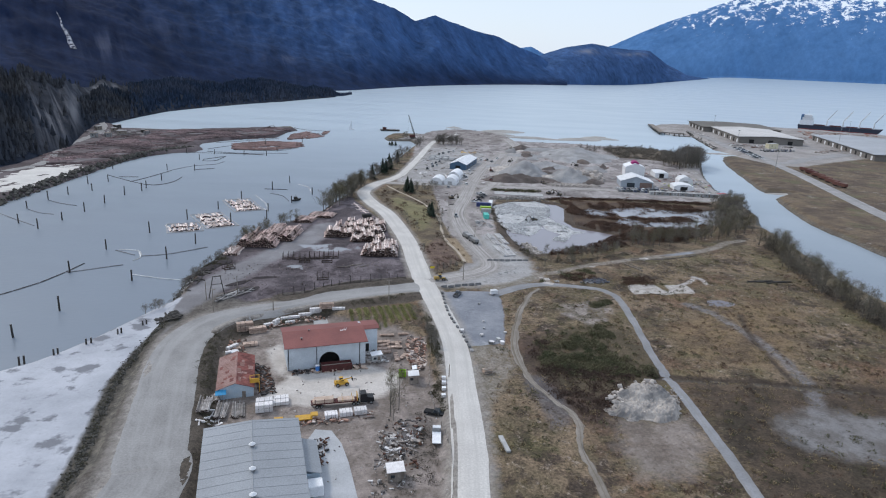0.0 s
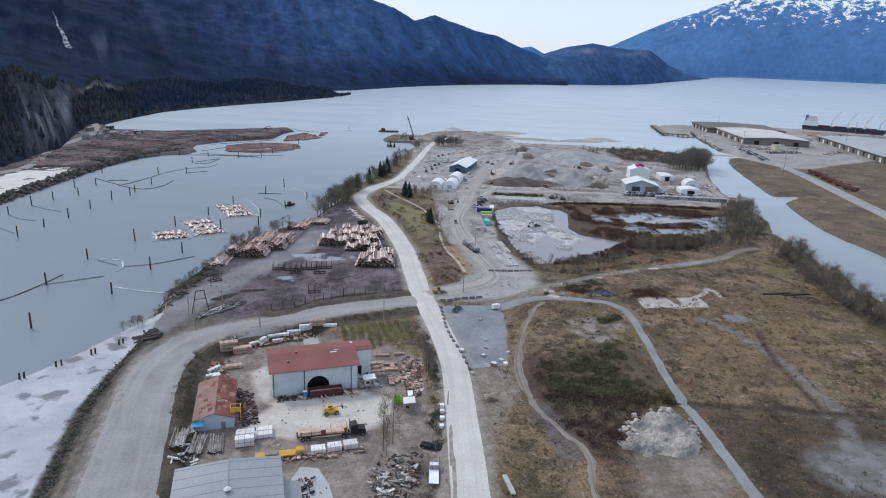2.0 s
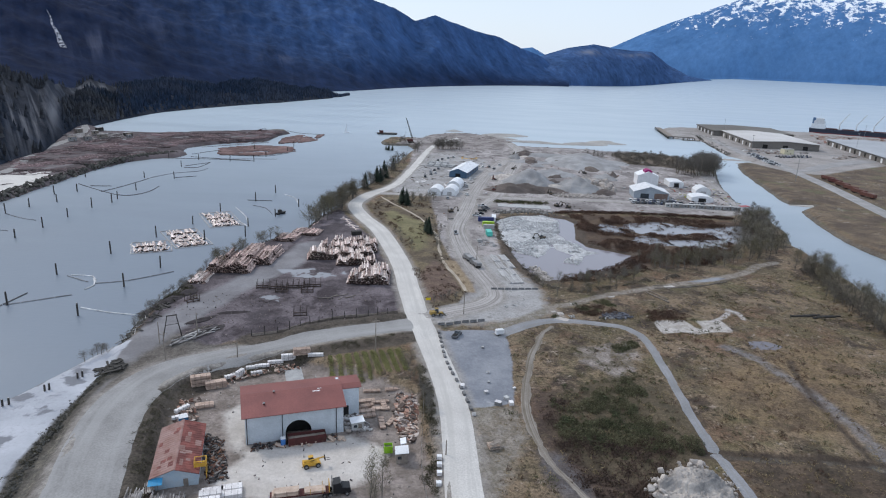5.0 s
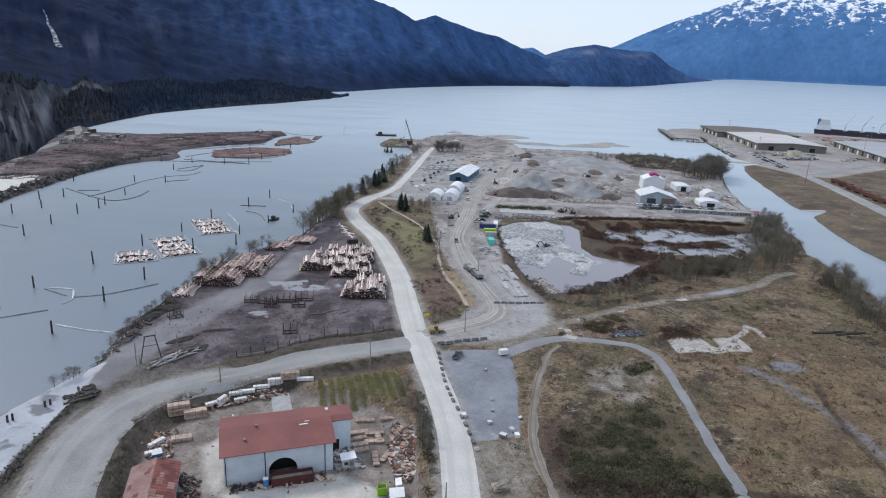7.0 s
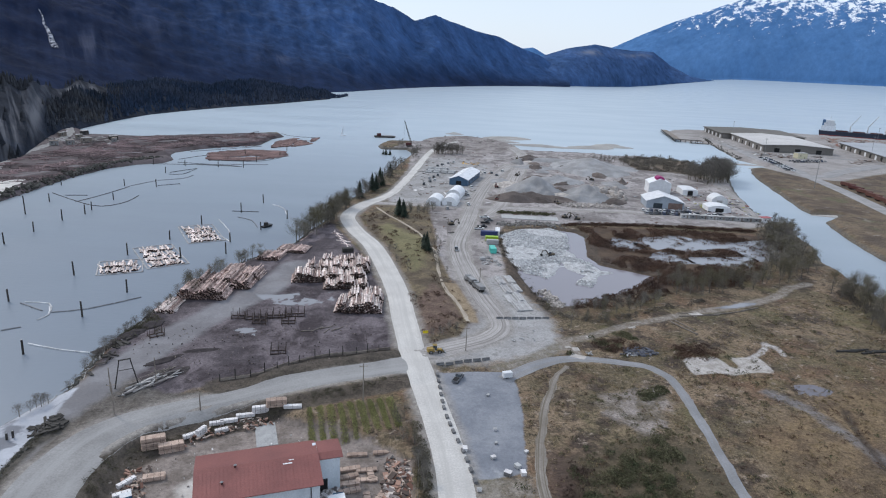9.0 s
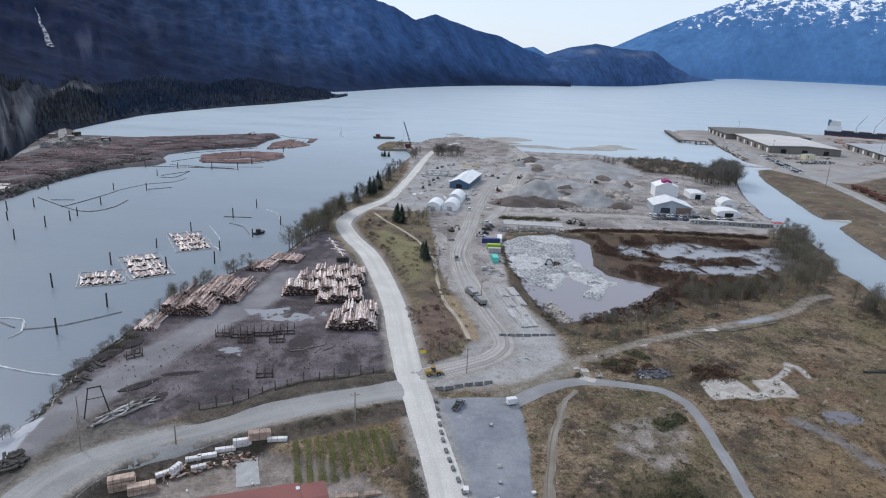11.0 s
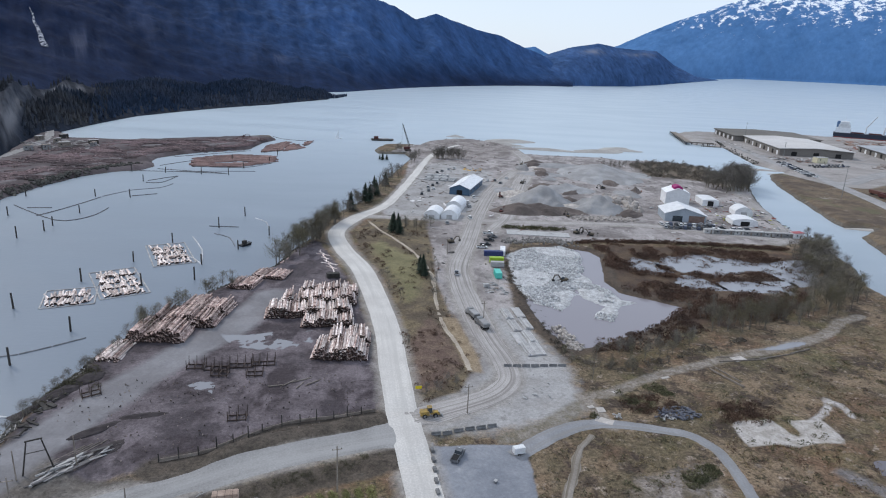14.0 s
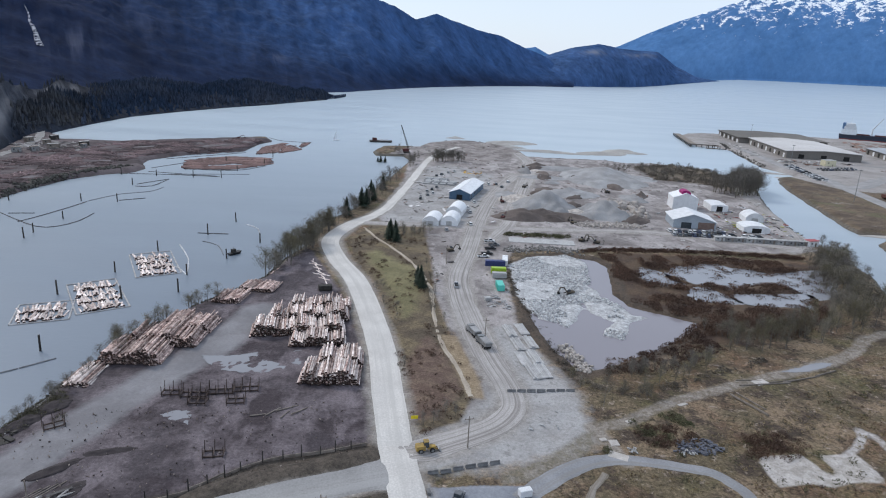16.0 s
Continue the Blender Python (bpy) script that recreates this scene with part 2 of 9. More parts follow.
BARE_PATCH = [(88, 148), (103, 157), (122, 152), (130, 140), (108, 134), (91, 138)]
BANKS = [[(-48.5, 60), (-50.5, 109), (-57, 128), (-65, 150), (-71, 169), (-73.5, 186), (-67, 200), (-48, 212), (-33, 220), (-12, 231)], [(-62, 223), (-51, 228), (-43, 236), (-35, 241), (-27, 244), (-18, 248)]]
DITCH = [(63, 172.5), (77, 171.6), (92, 172), (115, 170), (150, 168)]
DRAIN = [(112, 228), (110, 223), (106, 203), (105, 182), (104.6, 168)]
EMBANK = [(14, 240.5), (22, 242.5), (31, 250.5), (36.5, 257.5), (36.5, 262), (30.5, 256), (22.5, 248.6), (14, 243)]
FOOTPATH = [(-48, 452, 1.1), (-39, 430, 1.1), (-31, 417, 1.1), (-18, 392, 1.1), (-9, 366, 1.1), (-7, 352, 1.1), (-5, 329, 1.1), (-2, 310, 1.1), (2, 298, 1.1), (5, 287, 1.1), (7, 277, 1.1)]
SLAB = [(75.5, 254), (77.5, 256), (87, 258), (88.5, 254.5), (90, 251), (92.5, 250.5), (92.5, 253), (92, 258), (101.5, 260), (102, 256), (102, 250), (101, 248), (95, 248), (88, 246), (84, 246.5), (76, 245), (75.5, 249)]
LANDING_LANES = [[(-372, 590), (-345, 640), (-300, 690), (-260, 740), (-222, 800)], [(-310, 470), (-290, 540), (-282, 600), (-276, 660), (-250, 710), (-216, 770)]]
FLAT_BANK = [(-77, 40), (-77.5, 95), (-78.5, 110), (-83, 128), (-92, 158), (-94, 176), (-94.5, 192), (-92.5, 200)]
MUD_ARC = [(99, 259), (103, 262), (107, 266), (109, 271), (111, 269), (111.5, 262)]
OCHRE_STRIP = [(-3, 317), (3, 317), (9, 290), (11, 276), (6, 277), (1, 299)]
VERGE_RUSSET = [(-13, 292), (-7, 316), (-1, 304), (5, 281), (-1, 266), (-8, 261)]
PORT_GROUND = [(308, 716), (322, 655), (350, 646), (402, 690), (465, 736), (600, 775), (1200, 800), (1200, 1300), (290, 1300), (296, 756)]
OCHRE = [(111, 237), (129, 242), (139, 232), (118, 195), (102, 182), (88, 183), (77, 189), (77, 207), (89, 221)]
UMBER = [(37, 176), (51, 177), (64, 174), (49, 162), (46, 154), (38, 148), (29, 158), (27, 197), (34, 196)]
ROSY = [(43, 228), (62, 236), (62, 226), (53, 207), (43, 218)]
WET = [(94, 235), (101, 227), (105, 213), (108, 198), (109, 188), (109, 180), (108, 169), (100, 150)]
GREY_SIDE = [(24, 170), (29, 169), (33, 158), (35, 148), (29, 140), (24, 160)]
POINT_SCRUB = [(166, 730), (213, 752), (245, 735), (250, 660), (224, 613), (203, 646), (168, 659)]
JUNCTION = [(-14, 244), (12, 244), (38, 257), (38, 282), (30, 305), (22, 330), (8, 320), (12, 290), (10, 275), (0, 262)]
TIP = [(-44, 720), (20, 700), (66, 760), (62, 840), (12, 920), (-9, 940), (-40, 865)]
GREY_PAD = [(-42, 470), (14, 466), (24, 560), (30, 640), (-10, 690), (-36, 640)]
HEATH = [(72, -290), (70, 170), (112, 174), (165, 176), (165, -290)]
WORN = [(8, 187), (20, 190), (22, 176), (18, 166), (13, 150), (12, 130), (11, 130), (10, 160)]


def sunk(x, y):
    """The mill yard lies 2.4 m below the roads round it; its plan, drawn at road level, is set out a little further for that."""
    return 0.5 + (x - 0.5) * 1.0273, 3 + (y - 3) * 1.0273


YARD_LOW = [sunk(x, y) for x, y in YARD]
COURT = [sunk(x, y) for x, y in COURT]
HAULSIDE = [(-76, 40), (-79, 110), (-85, 130), (-93, 160), (-97, 190), (-99, 216), (-90, 226), (-74, 218), (-60, 220), (-50, 226), (-60, 214), (-88, 198), (-70, 120), (-66, 40)]


def land_dist(x, y):
    return np.maximum.reduce([inside_dist(PENINSULA, x, y), inside_dist(WEST, x, y), inside_dist(EAST, x, y)])


def height(x, y, d=None):
    """Height of the ground, before the small unevenness of rough parts."""
    x, y = np.asarray(x, float), np.asarray(y, float)
    d = land_dist(x, y) + 3.0 * (fbm(x / 14, y / 14, 4, 3) - 0.5)
    h = -3.5 + 6.5 * smooth(-7, 4.5, d)
    f = inside_dist(FLAT, x, y)
    h = np.where(f > -4, np.maximum(h, -1.2 + 2.0 * smooth(-4, 3, f)), h)
    w = smooth(-2, 5, f) * smooth(1, -3, inside_dist(PENINSULA, x, y))
    h = h * (1 - w) + 0.85 * w
    # foot of the bank between the flat and the haul road
    ip = inside_dist(PENINSULA, x, y)
    h = np.where((f > -9) & (ip > -9) & (y < 200), np.maximum(h, 0.95), h)
    h -= 1.7 * smooth(-1.0, 4, inside_dist(POND, x, y)) * (1 - smooth(-2.5, 2.0, inside_dist(RUBBLE, x, y) + 5 * (fbm(x / 5, y / 5, 4, 17) - 0.5)) * 0.93)
    for p in MERES:
        h -= 1.5 * smooth(-1.5, 2.5, inside_dist(p, x, y) + 1.2 + 9 * (fbm(x / 9, y / 5, 4, 9) - 0.52))
    h -= 0.8 * smooth(2.2, 0.4, line_dist(DITCH, x, y)) + 0.5 * smooth(2, 0.4, line_dist(DRAIN, x, y))
    h -= 2.4 * smooth(-2.0, 2.5, inside_dist(YARD_LOW, x, y))
    # banks beside the haul road and the verge along the main road
    near = smooth(10, 2, line_dist(HAUL, x, y) - 8) * smooth(0, 3, line_dist(HAUL, x, y) - 8.4)
    h -= 0.5 * near * smooth(2, 8, inside_dist(PENINSULA, x, y))
    h += 0.9 * smooth(0, 10, inside_dist(VERGE, x, y))
    h += 1.2 * smooth(4.5, 1.0, np.abs(line_dist(HAUL, x, y) - 7.5)) * smooth(-54, -50, x) * smooth(-14, -20, x) * smooth(0, 1, (y - 229) - (x + 40) * 0.47) * (y > 215)
    return h


def ground_z(x, y):
    return float(height(np.array([x]), np.array([y]))[0])

# ---- ground ----
def ramp(values):
    return np.concatenate([np.arange(a, b, s) for a, b, s in values])


GX = ramp([(-1000, -300, 20), (-300, -160, 4), (-160, -110, 2.2), (-110, 130, 1.25), (130, 260, 2.2), (260, 420, 4), (420, 1240, 20)])
GY = ramp([(-300, 30, 15), (30, 95, 5), (95, 330, 1.25), (330, 480, 2.0), (480, 900, 4), (900, 1640, 14)])
gx, gy = np.meshgrid(GX, GY)
fx, fy = gx.ravel(), gy.ravel()
gz = height(fx, fy)
roads = np.minimum.reduce([line_edge(r, fx, fy) for r in (MAIN, POINT_ROAD, HAUL, PATH_GREY, TRACK, SITE_ROAD, SITE_TRACK, CROSS, PORT_ROAD, EAST_BERM)])
dusty = np.minimum.reduce([line_edge(r, fx, fy) for r in (MAIN, POINT_ROAD, HAUL, SITE_ROAD, SITE_TRACK, CROSS, EAST_BERM)])
trails = np.minimum.reduce([line_edge(r, fx, fy) for r in (EAST_LANE,)])
calm = smooth(2.2, 5.5, np.minimum(roads, trails + 1)) * smooth(0, 4, -inside_dist(YARD, fx, fy)) * smooth(0, 3, -inside_dist(LOT, fx, fy)) * smooth(0, 2, gz)
gz = gz + calm * (0.9 * (fbm(fx / 9, fy / 9, 4, 21) - 0.5) + 0.25 * (vnoise(fx * 0.9, fy * 0.9, 5) - 0.5))


def grid_mesh(name, xs, ys, zs, rows, cols):
    me = bpy.data.meshes.new(name)
    i = np.arange(rows * cols).reshape(rows, cols)
    f = np.stack([i[:-1, :-1], i[:-1, 1:], i[1:, 1:], i[1:, :-1]], -1).reshape(-1, 4)
    me.from_pydata(np.stack([xs, ys, zs], 1).tolist(), [], f.tolist())
    me.polygons.foreach_set("use_smooth", [True] * len(me.polygons))
    return me


def attribute(me, name, values):
    a = me.attributes.new(name, "FLOAT", "POINT")
    a.data.foreach_set("value", np.ascontiguousarray(np.clip(values, -30, 30), dtype=np.float32))


ground_me = grid_mesh("ground", fx, fy, gz, len(GY), len(GX))
ground = tagged(new("ground", ground_me), "flat brown and grey estuary land of grass, gravel and mud", "ground", kind="structure")
# kinds of surface, by distance inside their outlines
ZONES = [  # name, colour a, colour b, noise cycles per metre, ragged edge in metres, softness in metres, distance inside, grain, strength
    ("site", (0.33, 0.305, 0.30), (0.165, 0.147, 0.143), 0.05, 9, 2.5, inside_dist(SITE, fx, fy), 0.5, 1),
    ("grey_pad", (0.355, 0.35, 0.35), (0.27, 0.26, 0.255), 0.08, 10, 5, np.maximum(inside_dist(GREY_PAD, fx, fy), inside_dist(JUNCTION, fx, fy)), 0.5, 0.9),
    ("point_scrub", (0.105, 0.085, 0.058), (0.165, 0.125, 0.09), 0.06, 14, 8, inside_dist(POINT_SCRUB, fx, fy), 1, 0.9),
    ("heath", (0.080, 0.058, 0.043), (0.038, 0.030, 0.023), 0.09, 14, 8, inside_dist(HEATH, fx, fy), 1.1, 0.9),
    ("ochre", (0.205, 0.146, 0.086), (0.105, 0.075, 0.05), 0.13, 16, 8, inside_dist(OCHRE, fx, fy), 1.2, 0.8),
    ("umber", (0.046, 0.033, 0.028), (0.082, 0.056, 0.047), 0.16, 9, 5, inside_dist(UMBER, fx, fy) + 4, 1.1, 0.85),
    ("rosy", (0.31, 0.275, 0.26), (0.13, 0.11, 0.085), 0.2, 12, 4, inside_dist(ROSY, fx, fy), 1.0, 0.85),
    ("wet_track", (0.20, 0.195, 0.205), (0.135, 0.12, 0.115), 0.25, 3.5, 2.0, 2.2 - line_dist(WET, fx, fy), 0.8, 0.75),
    ("grey_side", (0.135, 0.128, 0.135), (0.09, 0.08, 0.08), 0.3, 6, 3, inside_dist(GREY_SIDE, fx, fy), 0.9, 0.8),
    ("worn", (0.27, 0.245, 0.22), (0.16, 0.14, 0.115), 0.3, 7, 3, inside_dist(WORN, fx, fy), 0.8, 0.8),
    ("tip", (0.205, 0.178, 0.165), (0.125, 0.105, 0.095), 0.05, 14, 8, inside_dist(TIP, fx, fy), 0.8, 0.4),
    ("scrub", (0.070, 0.058, 0.038), (0.105, 0.082, 0.055), 0.2, 9, 5, inside_dist(SCRUB, fx, fy), 1, 0.9),
    ("sand", (0.27, 0.235, 0.215), (0.15, 0.125, 0.11), 0.15, 12, 6, inside_dist(SAND, fx, fy), 0.5, 0.85),
    ("bare_patch", (0.215, 0.21, 0.214), (0.13, 0.12, 0.115), 0.10, 10, 6, inside_dist(BARE_PATCH, fx, fy) + 1, 0.4, 0.9),
    ("ditch", (0.045, 0.034, 0.028), (0.075, 0.057, 0.044), 0.3, 2.2, 1.2, np.maximum(2.0 - line_dist(DITCH, fx, fy), 1.0 - line_dist(DRAIN, fx, fy)), 0.6, 0.9),
    ("verge", (0.165, 0.13, 0.082), (0.095, 0.075, 0.055), 0.10, 5, 1.5, inside_dist(VERGE, fx, fy), 1, 1),
    ("green", (0.205, 0.185, 0.10), (0.145, 0.135, 0.072), 0.08, 9, 5, inside_dist(GREEN, fx, fy) - 1.5, 0.9, 0.85),
    ("ochre_strip", (0.30, 0.235, 0.16), (0.22, 0.165, 0.11), 0.3, 3, 1.5, inside_dist(OCHRE_STRIP, fx, fy), 0.7, 0.9),
    ("verge_russet", (0.105, 0.068, 0.058), (0.155, 0.11, 0.085), 0.25, 5, 2.5, inside_dist(VERGE_RUSSET, fx, fy), 0.9, 0.85),
    ("trail", (0.27, 0.242, 0.215), (0.165, 0.14, 0.115), 0.45, 2.6, 1.3, -0.2 - trails, 0.8, 0.92),
    ("logyard", (0.140, 0.120, 0.131), (0.052, 0.042, 0.047), 0.075, 5, 2.0, inside_dist(LOGYARD, fx, fy), 0.8, 1),
    ("yard", (0.275, 0.235, 0.215), (0.165, 0.138, 0.122), 0.16, 4, 1.5, inside_dist(YARD_LOW, fx, fy), 0.6, 1),
    ("court", (0.54, 0.505, 0.475), (0.44, 0.405, 0.375), 0.09, 5, 2.2, inside_dist(COURT, fx, fy), 0.25, 1),
    ("haulside", (0.15, 0.136, 0.125), (0.088, 0.078, 0.07), 0.25, 4, 2, inside_dist(HAULSIDE, fx, fy), 0.8, 0.95),
    ("lot", (0.18, 0.192, 0.222), (0.25, 0.262, 0.29), 0.09, 2.5, 0.6, inside_dist(LOT, fx, fy), 0.3, 1),
    ("marsh", (0.060, 0.041, 0.033), (0.098, 0.068, 0.046), 0.12, 6, 2, inside_dist(MARSH, fx, fy), 1, 1),
    ("pond_edge", (0.095, 0.072, 0.055), (0.062, 0.049, 0.040), 0.2, 3, 2, inside_dist(POND, fx, fy) + 4, 1, 1),
    ("rubble", (0.50, 0.505, 0.515), (0.34, 0.34, 0.345), 0.4, 5, 1.0, inside_dist(RUBBLE, fx, fy) + 1.5, 0.8, 1),
    ("embank", (0.16, 0.14, 0.105), (0.235, 0.215, 0.19), 0.4, 2.5, 1.5, inside_dist(EMBANK, fx, fy) + 0.6, 0.9, 0.85),
    ("slab", (0.47, 0.44, 0.42), (0.33, 0.305, 0.28), 0.3, 1.6, 0.7, inside_dist(SLAB, fx, fy) + 0.2, 0.4, 0.95),
    ("mud_arc", (0.47, 0.45, 0.44), (0.30, 0.27, 0.25), 0.5, 2.0, 0.8, 1.0 - line_dist(MUD_ARC, fx, fy), 0.5, 0.9),
    ("dust", (0.33, 0.31, 0.29), (0.235, 0.215, 0.20), 0.3, 4.0, 3.0, 1.5 - dusty, 0.6, 0.9),
    ("bank", (0.088, 0.073, 0.060), (0.056, 0.047, 0.039), 0.3, 3.0, 1.5, 4.4 - np.minimum(line_dist(BANKS[0], fx, fy) + 0.4, line_dist(BANKS[1], fx, fy) * 0.9), 1, 0.95),
    ("shore", (0.085, 0.08, 0.072), (0.15, 0.135, 0.115), 0.4, 3, 1.5, np.minimum((2.1 - gz) * 3.0, -inside_dist(YARD_LOW, fx, fy) - 3), 1, 1),
    ("shore_lane", (0.245, 0.242, 0.255), (0.18, 0.175, 0.185), 0.06, 4, 3.0, 6.4 - line_dist(SHORE_LANE, fx, fy), 0.2, 0.92),
    ("flat", (0.46, 0.475, 0.52), (0.35, 0.365, 0.405), 0.035, 3, 1.0, inside_dist(FLAT, fx, fy), 0.12, 1),
    ("flat_bank", (0.055, 0.05, 0.044), (0.085, 0.076, 0.064), 0.4, 2.0, 1.2, 2.2 - line_dist(FLAT_BANK, fx, fy), 0.9, 0.95),
    ("east_marsh", (0.155, 0.116, 0.080), (0.085, 0.064, 0.050), 0.05, 10, 4, np.minimum(inside_dist(EAST, fx, fy) - 1, 30), 1, 1),
    ("port", (0.33, 0.31, 0.30), (0.245, 0.225, 0.215), 0.02, 8, 4, np.minimum(inside_dist(EAST, fx, fy) + 6, inside_dist(PORT_GROUND, fx, fy)), 0.6, 1),
    ("landing", (0.118, 0.098, 0.104), (0.058, 0.046, 0.05), 0.03, 16, 4, np.minimum(inside_dist(WEST, fx, fy) + 2, np.minimum(810 - fy, (fy - 200))), 0.6, 1),
    ("landing_lane", (0.20, 0.185, 0.192), (0.135, 0.12, 0.126), 0.08, 5, 3, 4.5 - np.minimum(line_dist(LANDING_LANES[0], fx, fy), line_dist(LANDING_LANES[1], fx, fy)), 0.4, 0.85),
]


def ground_material():
    m = bpy.data.materials.new("ground_cover")
    m.use_nodes = True
    n, l = m.node_tree.nodes, m.node_tree.links
    p = n["Principled BSDF"]
    geo = n.new("ShaderNodeNewGeometry")

    def tex(scale, detail=6, rough=0.6):
        t = n.new("ShaderNodeTexNoise")
        t.inputs["Scale"].default_value, t.inputs["Detail"].default_value, t.inputs["Roughness"].default_value = scale, detail, rough
        l.new(geo.outputs["Position"], t.inputs["Vector"])
        return t.outputs["Fac"]

    def rng(src, a, b, c=0.0, d=1.0):
        r = n.new("ShaderNodeMapRange")
        r.inputs[1].default_value, r.inputs[2].default_value, r.inputs[3].default_value, r.inputs[4].default_value = a, b, c, d
        l.new(src, r.inputs[0])
        return r.outputs[0]

    def mix(f, a, b):
        k = n.new("ShaderNodeMixRGB")
        for i, v in enumerate((f, a, b)):
            if isinstance(v, tuple):
                k.inputs[i].default_value = (*v, 1)
            else:
                l.new(v, k.inputs[i])
        return k.outputs[0]

    ragged = tex(0.22, 8, 0.68)
    def scaled(c, lo, hi, amount):
        v = n.new("ShaderNodeVectorMath")
        v.operation = "SCALE"
        l.new(c, v.inputs[0])
        l.new(rng(lo, 0.32, 0.68, 1 - amount, 1 + amount), v.inputs["Scale"])
        w = n.new("ShaderNodeVectorMath")
        w.operation = "SCALE"
        l.new(v.outputs[0], w.inputs[0])
        l.new(rng(hi, 0.3, 0.7, 1 - amount * 0.5, 1 + amount * 0.5), w.inputs["Scale"])
        return w.outputs[0]

    coarse, fine = tex(1.3, 7, 0.72), tex(6, 3)
    # rough grass: straw, olive, russet and bare dark soil in patches of several sizes
    col = mix(rng(tex(0.05, 9, 0.7), 0.44, 0.56), (0.196, 0.145, 0.099), (0.118, 0.094, 0.060))
    col = mix(rng(tex(0.11, 9, 0.72), 0.49, 0.58), col, (0.062, 0.046, 0.036))
    col = mix(rng(tex(0.03, 6, 0.65), 0.52, 0.64), col, (0.145, 0.092, 0.06))
    col = mix(rng(tex(0.042, 8, 0.7), 0.53, 0.63, 0, 0.55), col, (0.105, 0.10, 0.045))
    col = mix(rng(tex(0.3, 9, 0.75), 0.57, 0.64), col, (0.27, 0.22, 0.18))
    col = mix(rng(tex(0.55, 8, 0.75), 0.54, 0.63), col, (0.043, 0.037, 0.024))
    col = scaled(col, coarse, fine, 0.62)
    blot = n.new("ShaderNodeTexNoise")
    blot.inputs["Scale"].default_value, blot.inputs["Detail"].default_value = 0.16, 4
    vm = n.new("ShaderNodeMapping")
    vm.inputs["Rotation"].default_value = (0, 0, 0.5)
    vm.inputs["Scale"].default_value = (1.0, 0.42, 1.0)
    l.new(geo.outputs["Position"], vm.inputs["Vector"])
    l.new(vm.outputs[0], blot.inputs["Vector"])
    for name, a, b, scale, edge, soft, d, grain, strength in ZONES:
        attribute(ground_me, name, d)
        at = n.new("ShaderNodeAttribute")
        at.attribute_name = name
        off = n.new("ShaderNodeMath")
        off.operation = "MULTIPLY_ADD"
        off.inputs[1].default_value = edge
        l.new(ragged, off.inputs[0])
        l.new(at.outputs["Fac"], off.inputs[2])
        f = rng(off.outputs[0], edge * 0.5 - soft * 0.5, edge * 0.5 + soft * 0.5, 0, strength)
        own = mix(rng(tex(scale, 8, 0.66), 0.41, 0.59), a, b)
        own = mix(rng(tex(scale * 4.3, 7, 0.65), 0.55, 0.66, 0, 0.6 if grain > 0.3 else 0.12), own, tuple(c * 0.55 for c in b))
        if name in ("logyard", "site"):
            own = mix(rng(blot.outputs["Fac"], 0.54, 0.64, 0, 0.6), own, tuple(c * 1.3 for c in a))
        if name == "lot":
            own = mix(rng(tex(0.1, 5, 0.6), 0.60, 0.66, 0, 0.5), own, (0.42, 0.43, 0.45))
        if name == "logyard":
            own = mix(rng(tex(0.055, 6, 0.65), 0.53, 0.60, 0, 0.75), own, (0.052, 0.044, 0.05))
        if name == "east_marsh":
            own = mix(rng(tex(0.09, 7, 0.7), 0.60, 0.66, 0, 0.6), own, (0.30, 0.275, 0.25))
            own = mix(rng(tex(0.035, 7, 0.7), 0.54, 0.62, 0, 0.7), own, (0.115, 0.112, 0.062))
        if name == "flat":
            own = mix(rng(tex(0.12, 4, 0.55), 0.56, 0.62, 0, 0.85), own, (0.15, 0.155, 0.175))
            own = mix(rng(tex(0.5, 5, 0.7), 0.56, 0.66, 0, 0.3), own, (0.24, 0.245, 0.27))
        own = scaled(own, coarse, fine, 0.42 * grain)
        col = mix(f, col, own)
    l.new(col, p.inputs["Base Color"])
    p.inputs["Roughness"].default_value = 0.9
    p.inputs["Specular IOR Level"].default_value = 0.2
    bp = n.new("ShaderNodeBump")
    bp.inputs["Strength"].default_value, bp.inputs["Distance"].default_value = 0.5, 0.35
    l.new(tex(1.3, 8, 0.7), bp.inputs["Height"])
    l.new(bp.outputs[0], p.inputs["Normal"])
    return m


ground_me.materials.append(ground_material())

